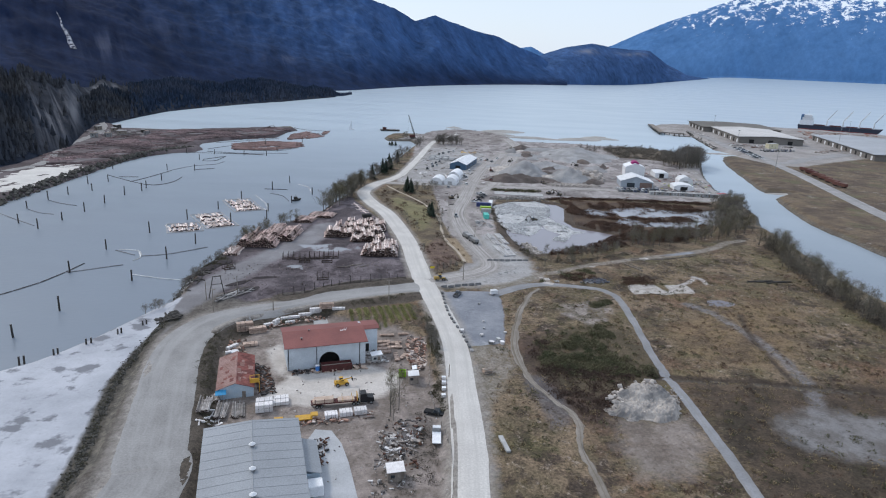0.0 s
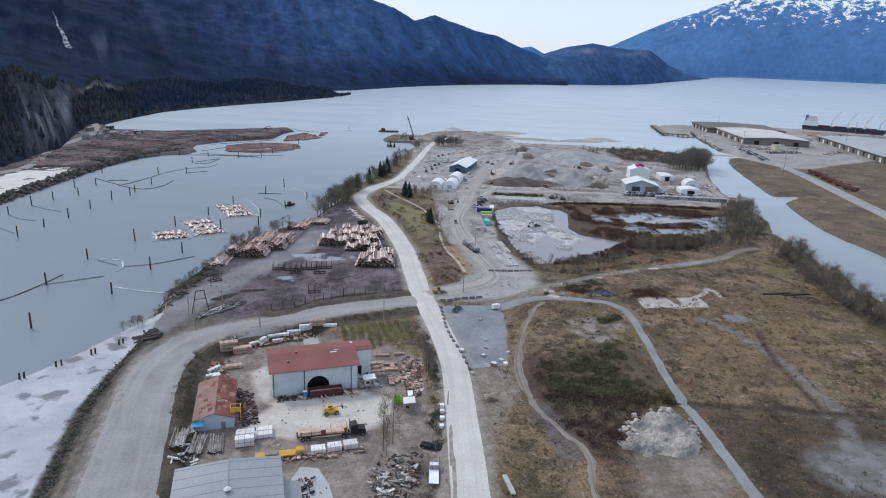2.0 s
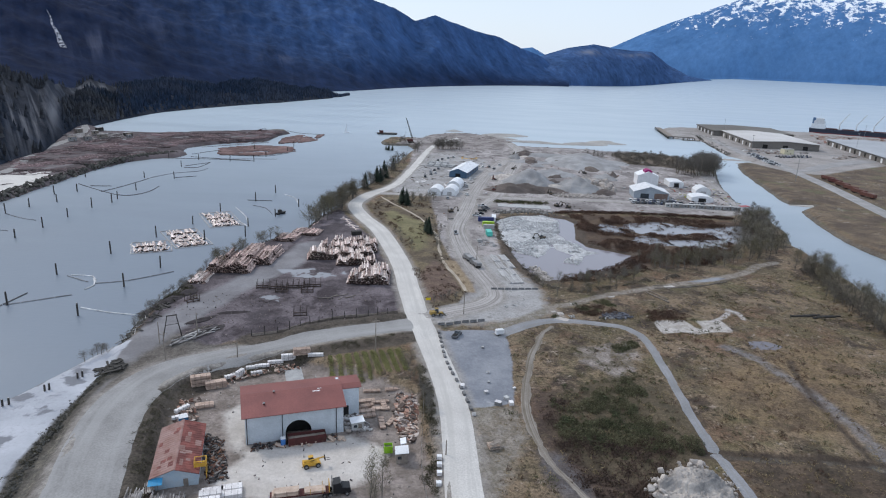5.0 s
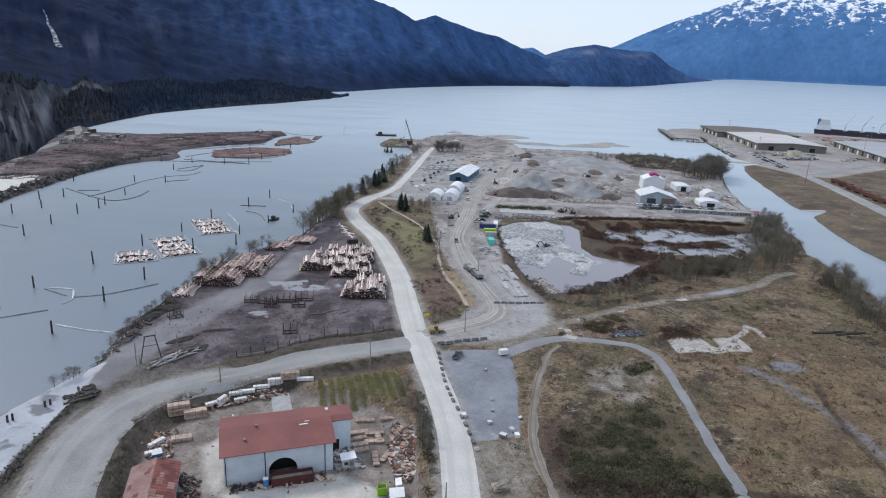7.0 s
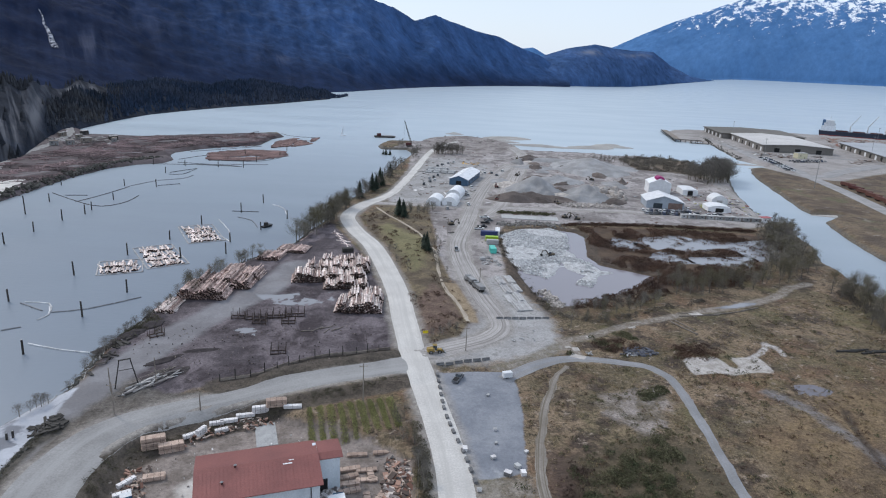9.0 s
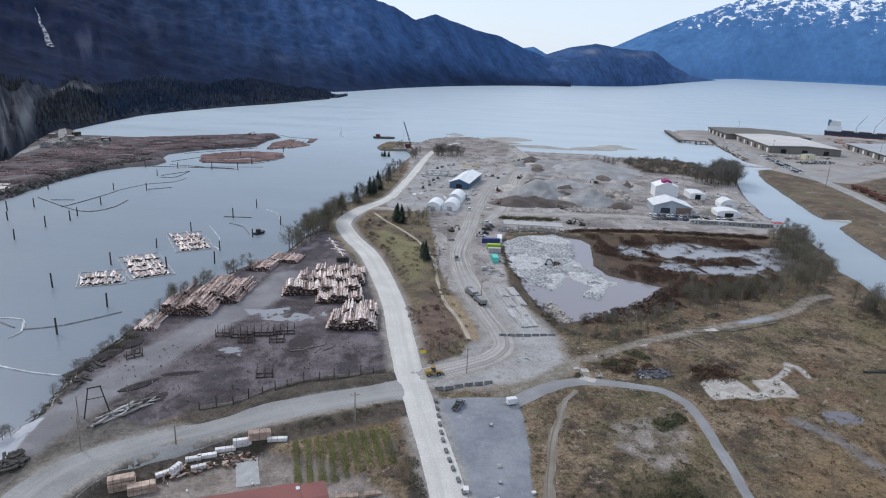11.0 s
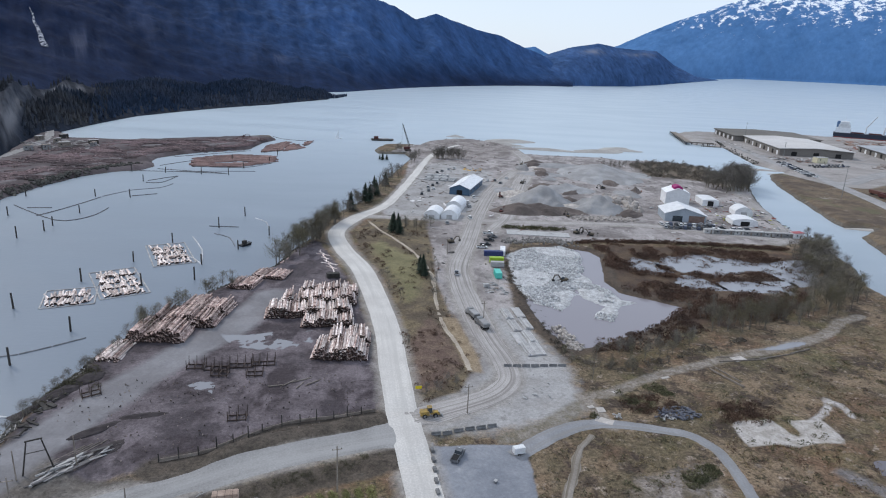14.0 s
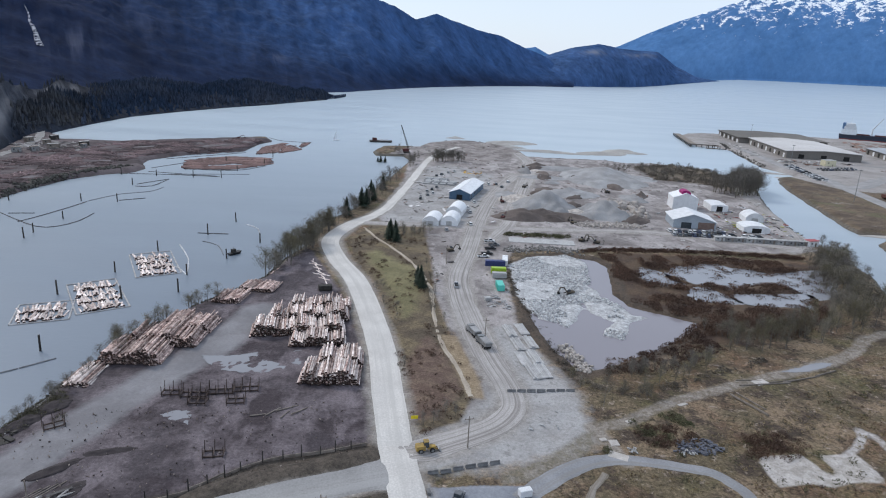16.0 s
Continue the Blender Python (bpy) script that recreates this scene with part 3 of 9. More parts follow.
# ---- water: the sound, seen as far as its other shore ----
def water_material(name, base, rough, ripple, outer=None):
    m = bpy.data.materials.new(name)
    m.use_nodes = True
    n, l = m.node_tree.nodes, m.node_tree.links
    p = n["Principled BSDF"]
    geo = n.new("ShaderNodeNewGeometry")
    silt = n.new("ShaderNodeTexNoise")
    silt.inputs["Scale"].default_value, silt.inputs["Detail"].default_value = 0.012, 5
    l.new(geo.outputs["Position"], silt.inputs["Vector"])
    k = n.new("ShaderNodeMixRGB")
    k.inputs[1].default_value, k.inputs[2].default_value = (*base, 1), (*(c * 1.18 for c in base), 1)
    l.new(silt.outputs["Fac"], k.inputs[0])
    if outer:  # far water: the sky's grazing reflection put into a paler base colour
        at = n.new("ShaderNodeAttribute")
        at.attribute_name = "sky_sheen"
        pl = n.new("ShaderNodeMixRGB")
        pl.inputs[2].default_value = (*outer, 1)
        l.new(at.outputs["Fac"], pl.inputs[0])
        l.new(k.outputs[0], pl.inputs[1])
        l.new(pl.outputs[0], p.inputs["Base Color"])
    else:
        l.new(k.outputs[0], p.inputs["Base Color"])
    p.inputs["Roughness"].default_value, p.inputs["IOR"].default_value = rough, 1.45
    if outer:  # wind streaks
        sm = n.new("ShaderNodeMapping")
        sm.inputs["Rotation"].default_value = (0, 0, 0.35)
        sm.inputs["Scale"].default_value = (0.006, 0.018, 1)
        ws = n.new("ShaderNodeTexNoise")
        ws.inputs["Scale"].default_value, ws.inputs["Detail"].default_value = 1.0, 6
        wr_ = n.new("ShaderNodeMapRange")
        wr_.inputs[1].default_value, wr_.inputs[2].default_value, wr_.inputs[3].default_value, wr_.inputs[4].default_value = 0.40, 0.62, rough - 0.05, rough + 0.03
        l.new(geo.outputs["Position"], sm.inputs["Vector"])
        l.new(sm.outputs[0], ws.inputs["Vector"])
        l.new(ws.outputs["Fac"], wr_.inputs[0])
        l.new(wr_.outputs[0], p.inputs["Roughness"])
    w = n.new("ShaderNodeTexNoise")
    w.inputs["Scale"].default_value, w.inputs["Detail"].default_value = 0.6, 5
    st = n.new("ShaderNodeVectorMath")
    st.operation = "MULTIPLY"
    st.inputs[1].default_value = (0.5, 1.0, 1.0)
    l.new(geo.outputs["Position"], st.inputs[0])
    l.new(st.outputs[0], w.inputs["Vector"])
    bp = n.new("ShaderNodeBump")
    bp.inputs["Strength"].default_value, bp.inputs["Distance"].default_value = ripple, 0.15
    l.new(w.outputs["Fac"], bp.inputs["Height"])
    l.new(bp.outputs[0], p.inputs["Normal"])
    return m


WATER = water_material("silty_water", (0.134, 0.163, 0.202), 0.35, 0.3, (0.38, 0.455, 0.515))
wr = np.concatenate([np.linspace(1, 1500, 40), np.linspace(1650, 5600, 28)])
wa = np.radians(np.linspace(-180, 180, 181))
ww, ra = np.meshgrid(wa, wr)
deg = np.degrees(ww)
# the far south-east arm stands for the sound running on beyond the modelled distance
lift = smooth(13, 23, deg) * (1 - smooth(50, 80, deg)) * 64 * (np.clip(ra - 1500, 0, None) / 3000) ** 1.5
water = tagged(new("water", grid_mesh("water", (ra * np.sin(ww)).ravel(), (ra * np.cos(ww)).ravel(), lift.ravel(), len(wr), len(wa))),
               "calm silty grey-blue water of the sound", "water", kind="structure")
# how much of the painted sky reflection each spot takes, growing outwards
attribute(water.data, "sky_sheen", (smooth(280, 1050, ra + 0.8 * np.clip(ra * np.sin(ww), 0, 500))).ravel())
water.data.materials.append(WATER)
water.data.flip_normals()


def lerp_table(table, a):
    t = np.array(table, float)
    return [np.interp(a, t[:, 0], t[:, k]) for k in range(1, t.shape[1])]


# ---- mountains: shore distance, ridge distance, ridge elevation, by bearing ----
def mountain(name, table, a0, a1, na, nv, rough, seed, material, label, base=0.0, power=0.85, marks=(), leafy=0.03, jag=0.0):
    az = np.linspace(a0, a1, na)
    v = np.linspace(-0.03, 1.35, nv)
    A, V = np.meshgrid(az, v)
    r0, r1, el = lerp_table(table, A)
    top = 91 + r1 * np.tan(np.radians(el)) + jag * (fbm(A * 0.8, A * 0, 5, seed + 5) - 0.5)
    vv = np.clip(V, 0, 1)
    R = r0 + (r1 - r0) * V + (r1 - r0) * 0.10 * (fbm(A * 0.9, V * 6, 4, seed) - 0.5) * vv
    X, Y = R * np.sin(np.radians(A)), R * np.cos(np.radians(A))
    prof = np.where(V < 1, vv ** power, 1 - 1.2 * (V - 1))
    spur = fbm(X / 420, Y / 420, 5, seed + 1, True) - 0.6
    det = fbm(X / 60, Y / 60, 5, seed + 2) - 0.5
    env = np.clip(vv * (1 - vv) * 4, 0, 1)
    far = lift_at(A, R)
    Z = far + (top - far) * prof + rough * (spur * env * 1.0 + det * 0.25 * np.minimum(vv * 6, 1)) * (0.35 + 0.65 * env)
    crown = fbm(X / 14, Y / 14, 3, seed + 3) - 0.4
    Z += np.minimum(vv * 30, 1) * crown * rough * leafy
    Z[V <= 0.0] = np.minimum(Z, far - 2)[V <= 0.0]
    me = grid_mesh(name, X.ravel(), Y.ravel(), Z.ravel(), nv, na)
    bare = np.zeros(A.shape)
    for ma, mv, sa, sv, amount in marks:
        bare += amount * np.exp(-((A - ma) / sa) ** 2 - ((V - mv) / sv) ** 2)
    attribute(me, "bare", bare.ravel())
    # share of the haze colour: grows with bearing and height up the slope
    attribute(me, "haze_tone", (smooth(-31, -5, A) * (0.12 + 0.88 * smooth(0.1, 0.6, V))).ravel())
    attribute(me, "bearing", A.ravel() * 0.3)
    attribute(me, "rise", V.ravel())
    me.materials.append(material)
    return tagged(new(name, me), label, "mountain", kind="structure")


def lift_at(A, R):
    return smooth(13, 23, A) * (1 - smooth(50, 80, A)) * 64 * (np.clip(R - 1500, 0, None) / 3000) ** 1.5


def forest_material(name, a, b, rock, snow_z=None, other=None, mottle=0.35, relief=0.5, gully=0.2, run=(3.0, 2.5, 3.0)):
    m = bpy.data.materials.new(name)
    m.use_nodes = True
    n, l = m.node_tree.nodes, m.node_tree.links
    p = n["Principled BSDF"]
    geo = n.new("ShaderNodeNewGeometry")

    def tex(scale, detail=6, rough=0.6, squash=1.0):
        t = n.new("ShaderNodeTexNoise")
        t.inputs["Scale"].default_value, t.inputs["Detail"].default_value, t.inputs["Roughness"].default_value = scale, detail, rough
        mul = n.new("ShaderNodeVectorMath")
        mul.operation = "MULTIPLY"
        mul.inputs[1].default_value = (1, 1, squash)
        l.new(geo.outputs["Position"], mul.inputs[0])
        l.new(mul.outputs[0], t.inputs["Vector"])
        return t.outputs["Fac"]

    def rng(src, lo, hi, c=0.0, d=1.0):
        r = n.new("ShaderNodeMapRange")
        r.inputs[1].default_value, r.inputs[2].default_value, r.inputs[3].default_value, r.inputs[4].default_value = lo, hi, c, d
        l.new(src, r.inputs[0])
        return r.outputs[0]

    def mix(f, x, y):
        k = n.new("ShaderNodeMixRGB")
        for i, s in enumerate((f, x, y)):
            if isinstance(s, tuple):
                k.inputs[i].default_value = (*s, 1)
            else:
                l.new(s, k.inputs[i])
        return k.outputs[0]

    def math2(op, x, y):
        k = n.new("ShaderNodeMath")
        k.operation = op
        for i, s in enumerate((x, y)):
            if isinstance(s, (int, float)):
                k.inputs[i].default_value = s
            else:
                l.new(s, k.inputs[i])
        return k.outputs[0]

    col = mix(rng(tex(0.006, 6), 0.4, 0.6), a, b)
    if other:  # aerial haze mixed into the base colour, stronger along and up the range
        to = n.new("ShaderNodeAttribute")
        to.attribute_name = "haze_tone"
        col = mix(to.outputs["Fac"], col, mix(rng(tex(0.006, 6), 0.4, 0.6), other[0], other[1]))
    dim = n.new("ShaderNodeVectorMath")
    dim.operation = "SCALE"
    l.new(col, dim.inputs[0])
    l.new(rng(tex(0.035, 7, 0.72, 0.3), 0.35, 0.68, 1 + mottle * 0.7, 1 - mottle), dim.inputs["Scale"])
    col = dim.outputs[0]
    # streaks of darker and lighter colour, like gullies and spurs, slantwise down the slope
    gv = n.new("ShaderNodeCombineXYZ")
    for i, (key, k) in enumerate((("bearing", run[0]), ("rise", run[1]))):
        g = n.new("ShaderNodeAttribute")
        g.attribute_name = key
        l.new(math2("MULTIPLY", g.outputs["Fac"], k), gv.inputs[i])
        if i:
            slant = math2("MULTIPLY", g.outputs["Fac"], run[2])
    sl = n.new("ShaderNodeCombineXYZ")
    l.new(slant, sl.inputs[0])
    gs = n.new("ShaderNodeVectorMath")
    l.new(gv.outputs[0], gs.inputs[0])
    l.new(sl.outputs[0], gs.inputs[1])
    gt = n.new("ShaderNodeTexNoise")
    gt.inputs["Scale"].default_value, gt.inputs["Detail"].default_value, gt.inputs["Roughness"].default_value = 0.9, 5, 0.55
    l.new(gs.outputs[0], gt.inputs["Vector"])
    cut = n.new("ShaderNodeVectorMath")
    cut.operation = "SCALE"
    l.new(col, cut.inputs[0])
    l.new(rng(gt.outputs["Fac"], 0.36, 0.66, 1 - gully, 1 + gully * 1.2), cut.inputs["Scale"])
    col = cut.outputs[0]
    at = n.new("ShaderNodeAttribute")
    at.attribute_name = "bare"
    streak = math2("MULTIPLY", at.outputs["Fac"], rng(gt.outputs["Fac"], 0.46, 0.62))
    col = mix(streak, col, rock)
    if snow_z:
        sep = n.new("ShaderNodeSeparateXYZ")
        l.new(geo.outputs["Position"], sep.inputs[0])
        hi = math2("ADD", sep.outputs[2], rng(tex(0.02, 9, 0.74), 0.34, 0.66, -snow_z[1], snow_z[1]))
        col = mix(rng(hi, snow_z[0] - 25, snow_z[0] + 45), col, (0.82, 0.85, 0.9))
    l.new(col, p.inputs["Base Color"])
    p.inputs["Roughness"].default_value = 1.0
    p.inputs["Specular IOR Level"].default_value = 0.05
    bp = n.new("ShaderNodeBump")
    bp.inputs["Strength"].default_value, bp.inputs["Distance"].default_value = relief, 6.0
    l.new(tex(0.06, 5, 0.7, 0.3), bp.inputs["Height"])
    l.new(bp.outputs[0], p.inputs["Normal"])
    return m


# distance haze is put into these base colours, bluer and paler further off
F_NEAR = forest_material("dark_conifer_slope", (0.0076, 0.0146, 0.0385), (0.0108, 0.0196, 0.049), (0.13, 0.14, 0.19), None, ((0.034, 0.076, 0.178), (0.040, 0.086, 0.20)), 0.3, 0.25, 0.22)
F_MID = forest_material("hazed_conifer_slope", (0.042, 0.086, 0.19), (0.050, 0.098, 0.215), (0.17, 0.19, 0.25), None, None, 0.4, 0.3, 0.15)
F_FAR = forest_material("far_hazed_slope", (0.070, 0.166, 0.345), (0.080, 0.182, 0.37), (0.2, 0.2, 0.22), (548, 235), None, 0.16, 0.1, 0.06)
LEFT = [(-75, 850, 2000, 11), (-50, 880, 2300, 10), (-36.2, 900, 2600, 9), (-31.7, 980, 2800, 8.5), (-28.8, 1150, 2850, 8.2), (-24.2, 1380, 2850, 7.6), (-17.5, 1620, 2800, 6.6),
        (-10.9, 1830, 2750, 5.3), (-9.2, 1900, 2760, 4.95), (-7.6, 2020, 2800, 4.69), (-5.7, 2180, 2900, 4.12), (-4.0, 2330, 3000, 3.16), (-2.3, 2480, 3100, 3.68), (-0.8, 2600, 3200, 3.2),
        (1.1, 2760, 3300, 2.6), (3.1, 2930, 3400, 2.22), (5.0, 3070, 3500, 1.37), (6.5, 3180, 3550, 0.88), (8.5, 3280, 3600, -0.2), (9.5, 3330, 3600, -1.4)]
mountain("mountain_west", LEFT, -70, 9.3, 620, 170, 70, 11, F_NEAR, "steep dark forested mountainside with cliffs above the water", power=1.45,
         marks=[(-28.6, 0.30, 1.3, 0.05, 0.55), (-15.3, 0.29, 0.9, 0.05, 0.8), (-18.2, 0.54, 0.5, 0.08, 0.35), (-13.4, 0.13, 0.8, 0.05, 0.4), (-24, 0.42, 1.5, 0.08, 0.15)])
FOOT = [(-70, 470, 760, -1.4), (-46, 500, 800, -1.6), (-38, 540, 840, -1.9), (-35, 575, 880, -2.0), (-33, 625, 900, -2.4), (-31.4, 668, 960, -2.8), (-29.6, 850, 1160, -2.9), (-27, 960, 1290, -2.9), (-24.2, 1080, 1400, -2.7), (-20, 1200, 1520, -2.6),
        (-17.5, 1275, 1580, -2.4), (-16, 1320, 1620, -2.3), (-15.2, 1340, 1640, -2.3), (-13.8, 1400, 1680, -2.6), (-12, 1480, 1740, -2.9), (-10.4, 1560, 1790, -3.2), (-9, 1700, 1850, -3.5)]
# the second pair of wood colours carries more distance haze
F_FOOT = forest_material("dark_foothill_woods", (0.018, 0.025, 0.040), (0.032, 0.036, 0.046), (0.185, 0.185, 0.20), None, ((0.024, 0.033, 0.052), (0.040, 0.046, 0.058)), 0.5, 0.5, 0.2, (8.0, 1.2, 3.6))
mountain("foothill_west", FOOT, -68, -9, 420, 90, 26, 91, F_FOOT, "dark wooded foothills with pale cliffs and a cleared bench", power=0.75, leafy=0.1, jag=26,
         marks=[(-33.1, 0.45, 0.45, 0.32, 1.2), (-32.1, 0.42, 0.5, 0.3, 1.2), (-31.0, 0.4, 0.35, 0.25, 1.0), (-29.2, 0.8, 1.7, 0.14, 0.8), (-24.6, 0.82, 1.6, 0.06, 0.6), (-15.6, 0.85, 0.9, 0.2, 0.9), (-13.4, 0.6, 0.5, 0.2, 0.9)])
MID = [(3.5, 3300, 3500, -1.2), (4.4, 3300, 3600, -0.2), (7.0, 3350, 3750, 0.90), (8.8, 3450, 3850, 1.52), (11.1, 3600, 4000, 1.92), (12.6, 3750, 4100, 1.65), (13.9, 3880, 4200, 1.56),
       (15.7, 4050, 4350, 1.5), (17.2, 4200, 4450, 0.48), (19.1, 4300, 4500, -0.4), (20.6, 4380, 4480, -0.75)]
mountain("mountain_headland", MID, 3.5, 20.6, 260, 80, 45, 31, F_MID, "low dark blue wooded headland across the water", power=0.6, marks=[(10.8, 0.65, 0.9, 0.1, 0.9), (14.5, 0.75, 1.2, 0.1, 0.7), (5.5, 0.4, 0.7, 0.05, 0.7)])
FAR = [(4, 4600, 4900, 1.2), (6.0, 4600, 4950, 1.5), (7.0, 4600, 4950, 0.99), (9, 4600, 4950, 0.5), (12.8, 4620, 5000, 1.88), (14.7, 4620, 5020, 2.83), (16.8, 4620, 5040, 3.75), (19.2, 4600, 5050, 4.63), (21.5, 4560, 5080, 5.48),
       (25, 4560, 5150, 6.0), (31.4, 4560, 5250, 6.3), (38, 4560, 5300, 6), (55, 4560, 5300, 5)]
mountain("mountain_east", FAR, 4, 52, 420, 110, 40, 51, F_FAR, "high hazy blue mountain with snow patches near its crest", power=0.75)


# ---- roads ----
def ribbon(name, pts, material, label, lift=0.07, wobble=0.5, step=1.2, kind="structure"):
    line = spline(pts, step)
    q = np.array(line)
    d = np.gradient(q[:, :2], axis=0)
    d /= np.hypot(d[:, 0], d[:, 1])[:, None]
    k = np.array([-1.0, -0.5, 0.0, 0.5, 1.0])
    off = q[:, 2:3] * k
    for c in (0, 4):
        off[:, c] += wobble * 1.1 * (vnoise(q[:, 0] / 6 + 31 * k[c], q[:, 1] / 6, 4) - 0.5) + wobble * 0.9 * (vnoise(q[:, 0] * 0.6 + 31 * k[c], q[:, 1] * 0.6, 6) - 0.5)
    x, y = q[:, 0:1] - d[:, 1:2] * off, q[:, 1:2] + d[:, 0:1] * off
    z = height(x.ravel(), y.ravel()).reshape(x.shape) + lift * np.where(np.abs(k) < 1, 1.0, 0.5) + 0.05 * (1 - k * k)
    me = grid_mesh(name, x.ravel(), y.ravel(), z.ravel(), len(q), 5)
    if me.polygons[0].normal.z < 0:
        me.flip_normals()
    run = np.concatenate([[0], np.cumsum(np.hypot(np.diff(q[:, 0]), np.diff(q[:, 1])))])
    for key, val in (("across", off), ("along", np.repeat(run[:, None], 5, 1))):
        a = me.attributes.new(key, "FLOAT", "POINT")
        a.data.foreach_set("value", np.ascontiguousarray(val.ravel(), dtype=np.float32))
    me.materials.append(material)
    return tagged(new(name, me), label, "road", kind=kind)


def road_mat(name, a, b, rut, strength=0.6, freq=0.9):
    """Gravel with wheel streaks that run along the road."""
    m = mat(name, a, b, 0.95, 0.13, 2.2, bump=0.2)
    n, l = m.node_tree.nodes, m.node_tree.links
    p = n["Principled BSDF"]
    src = p.inputs["Base Color"].links[0].from_socket
    xyz = n.new("ShaderNodeCombineXYZ")
    for i, (key, k) in enumerate((("across", freq), ("along", 0.012))):
        at = n.new("ShaderNodeAttribute")
        at.attribute_name = key
        mu = n.new("ShaderNodeMath")
        mu.operation = "MULTIPLY"
        mu.inputs[1].default_value = k
        l.new(at.outputs["Fac"], mu.inputs[0])
        l.new(mu.outputs[0], xyz.inputs[i])
    t = n.new("ShaderNodeTexNoise")
    t.inputs["Scale"].default_value, t.inputs["Detail"].default_value, t.inputs["Roughness"].default_value = 1.0, 5, 0.65
    l.new(xyz.outputs[0], t.inputs["Vector"])
    r = n.new("ShaderNodeMapRange")
    r.inputs[1].default_value, r.inputs[2].default_value, r.inputs[4].default_value = 0.46, 0.62, strength
    l.new(t.outputs["Fac"], r.inputs[0])
    k = n.new("ShaderNodeMixRGB")
    k.inputs[2].default_value = (*rut, 1)
    l.new(r.outputs[0], k.inputs[0])
    l.new(src, k.inputs[1])
    l.new(k.outputs[0], p.inputs["Base Color"])
    return m


M_PALE = road_mat("pale_dusty_gravel", (0.57, 0.55, 0.525), (0.49, 0.47, 0.45), (0.42, 0.405, 0.385), 0.6, 0.5)
M_HAUL = road_mat("worn_grey_gravel", (0.285, 0.28, 0.278), (0.225, 0.22, 0.218), (0.345, 0.342, 0.342), 0.5, 0.28)
M_GREYPATH = road_mat("bluish_wet_gravel", (0.30, 0.305, 0.325), (0.225, 0.23, 0.245), (0.22, 0.21, 0.2), 0.7, 0.9)
M_TRACK = road_mat("bare_trodden_soil", (0.29, 0.262, 0.235), (0.20, 0.176, 0.15), (0.115, 0.095, 0.07), 0.9, 1.7)
M_SITE = road_mat("tyre_worn_gravel", (0.38, 0.36, 0.35), (0.30, 0.285, 0.275), (0.19, 0.172, 0.163), 0.9, 1.3)
M_ASPH = road_mat("old_asphalt", (0.31, 0.30, 0.30), (0.24, 0.235, 0.235), (0.2, 0.2, 0.2), 0.5, 0.3)
ribbon("road_main", MAIN, M_PALE, "pale dusty gravel road along the peninsula", 0.12, 0.12)
ribbon("road_point", POINT_ROAD, M_PALE, "narrow grey gravel road out to the point", 0.10, 0.8)
ribbon("road_haul", HAUL, M_HAUL, "wide worn gravel haul road on a low bank", 0.06, 0.3)
ribbon("road_site", SITE_ROAD, M_SITE, "rutted construction road of grey gravel", 0.10, 0.6)
ribbon("track_site", SITE_TRACK, M_SITE, "wide rutted haul track between the gravel heaps", 0.09, 1.4)
ribbon("road_cross", CROSS, M_SITE, "level gravel lane crossing the construction site", 0.08, 0.8)
ribbon("path_grey", PATH_GREY, M_GREYPATH, "narrow bluish gravel path through the field", 0.08, 0.4)
ribbon("footpath", [(x, y, 0.8) for x, y, w in FOOTPATH], road_mat("trodden_sandy_soil", (0.40, 0.35, 0.29), (0.31, 0.265, 0.215), (0.24, 0.195, 0.15), 0.5, 1.2), "narrow trodden footpath across the verge", 0.16, 0.4)
ribbon("track_field", TRACK, M_TRACK, "bare rutted track through the rough grass", 0.07, 0.9)
ribbon("road_port", PORT_ROAD, M_ASPH, "straight grey road to the port terminal", 0.10, 0.3, 8)
ribbon("track_berm", EAST_BERM, M_SITE, "gravel track along the channel bank", 0.08, 0.5, 4)

# ---- building kit ----
def mesh_of(name, bm, *materials):
    me = bpy.data.meshes.new(name)
    bm.normal_update()
    bm.to_mesh(me)
    bm.free()
    for m in materials:
        me.materials.append(m)
    return me


def part(name, bm, material, parent, label=""):
    ob = new(name, bm if isinstance(bm, bpy.types.Mesh) else mesh_of(name, bm, *(material if isinstance(material, tuple) else (material,))))
    ob.parent = parent
    return tagged(ob, label)


def thing(name, x, y, rz=0, label="", category="", group="", z=None, kind=""):
    ob = new(name)
    ob.empty_display_size = 0.5
    ob.matrix_basis = pose(x, y, ground_z(x, y) if z is None else z, 0, 0, rz)
    return tagged(ob, label, category, group, kind)


def box(x, y, z, sx, sy, sz, rz=0, bm=None, bevel=0.0):
    """A box by the middle of its base."""
    bm = bm or bmesh.new()
    r = bmesh.ops.create_cube(bm, size=1, matrix=pose(x, y, z + sz / 2, 0, 0, rz) @ Matrix.Diagonal((sx, sy, sz, 1)))
    if bevel:
        ed = list({e for v in r["verts"] for e in v.link_edges})
        bmesh.ops.bevel(bm, geom=ed, offset=bevel, segments=1, affect="EDGES")
    return bm


def prism(pts, a, b, axis="y", bm=None):
    """A side outline, in (length, height), drawn out from a to b across."""
    bm = bm or bmesh.new()
    def at(p, w):
        return (p[0], w, p[1]) if axis == "y" else (w, p[0], p[1])
    v0, v1 = [bm.verts.new(at(p, a)) for p in pts], [bm.verts.new(at(p, b)) for p in pts]
    fs = [bm.faces.new(v0), bm.faces.new(v1[::-1])]
    for i in range(len(pts)):
        j = (i + 1) % len(pts)
        fs.append(bm.faces.new((v0[j], v0[i], v1[i], v1[j])))
    bmesh.ops.recalc_face_normals(bm, faces=fs)
    return bm


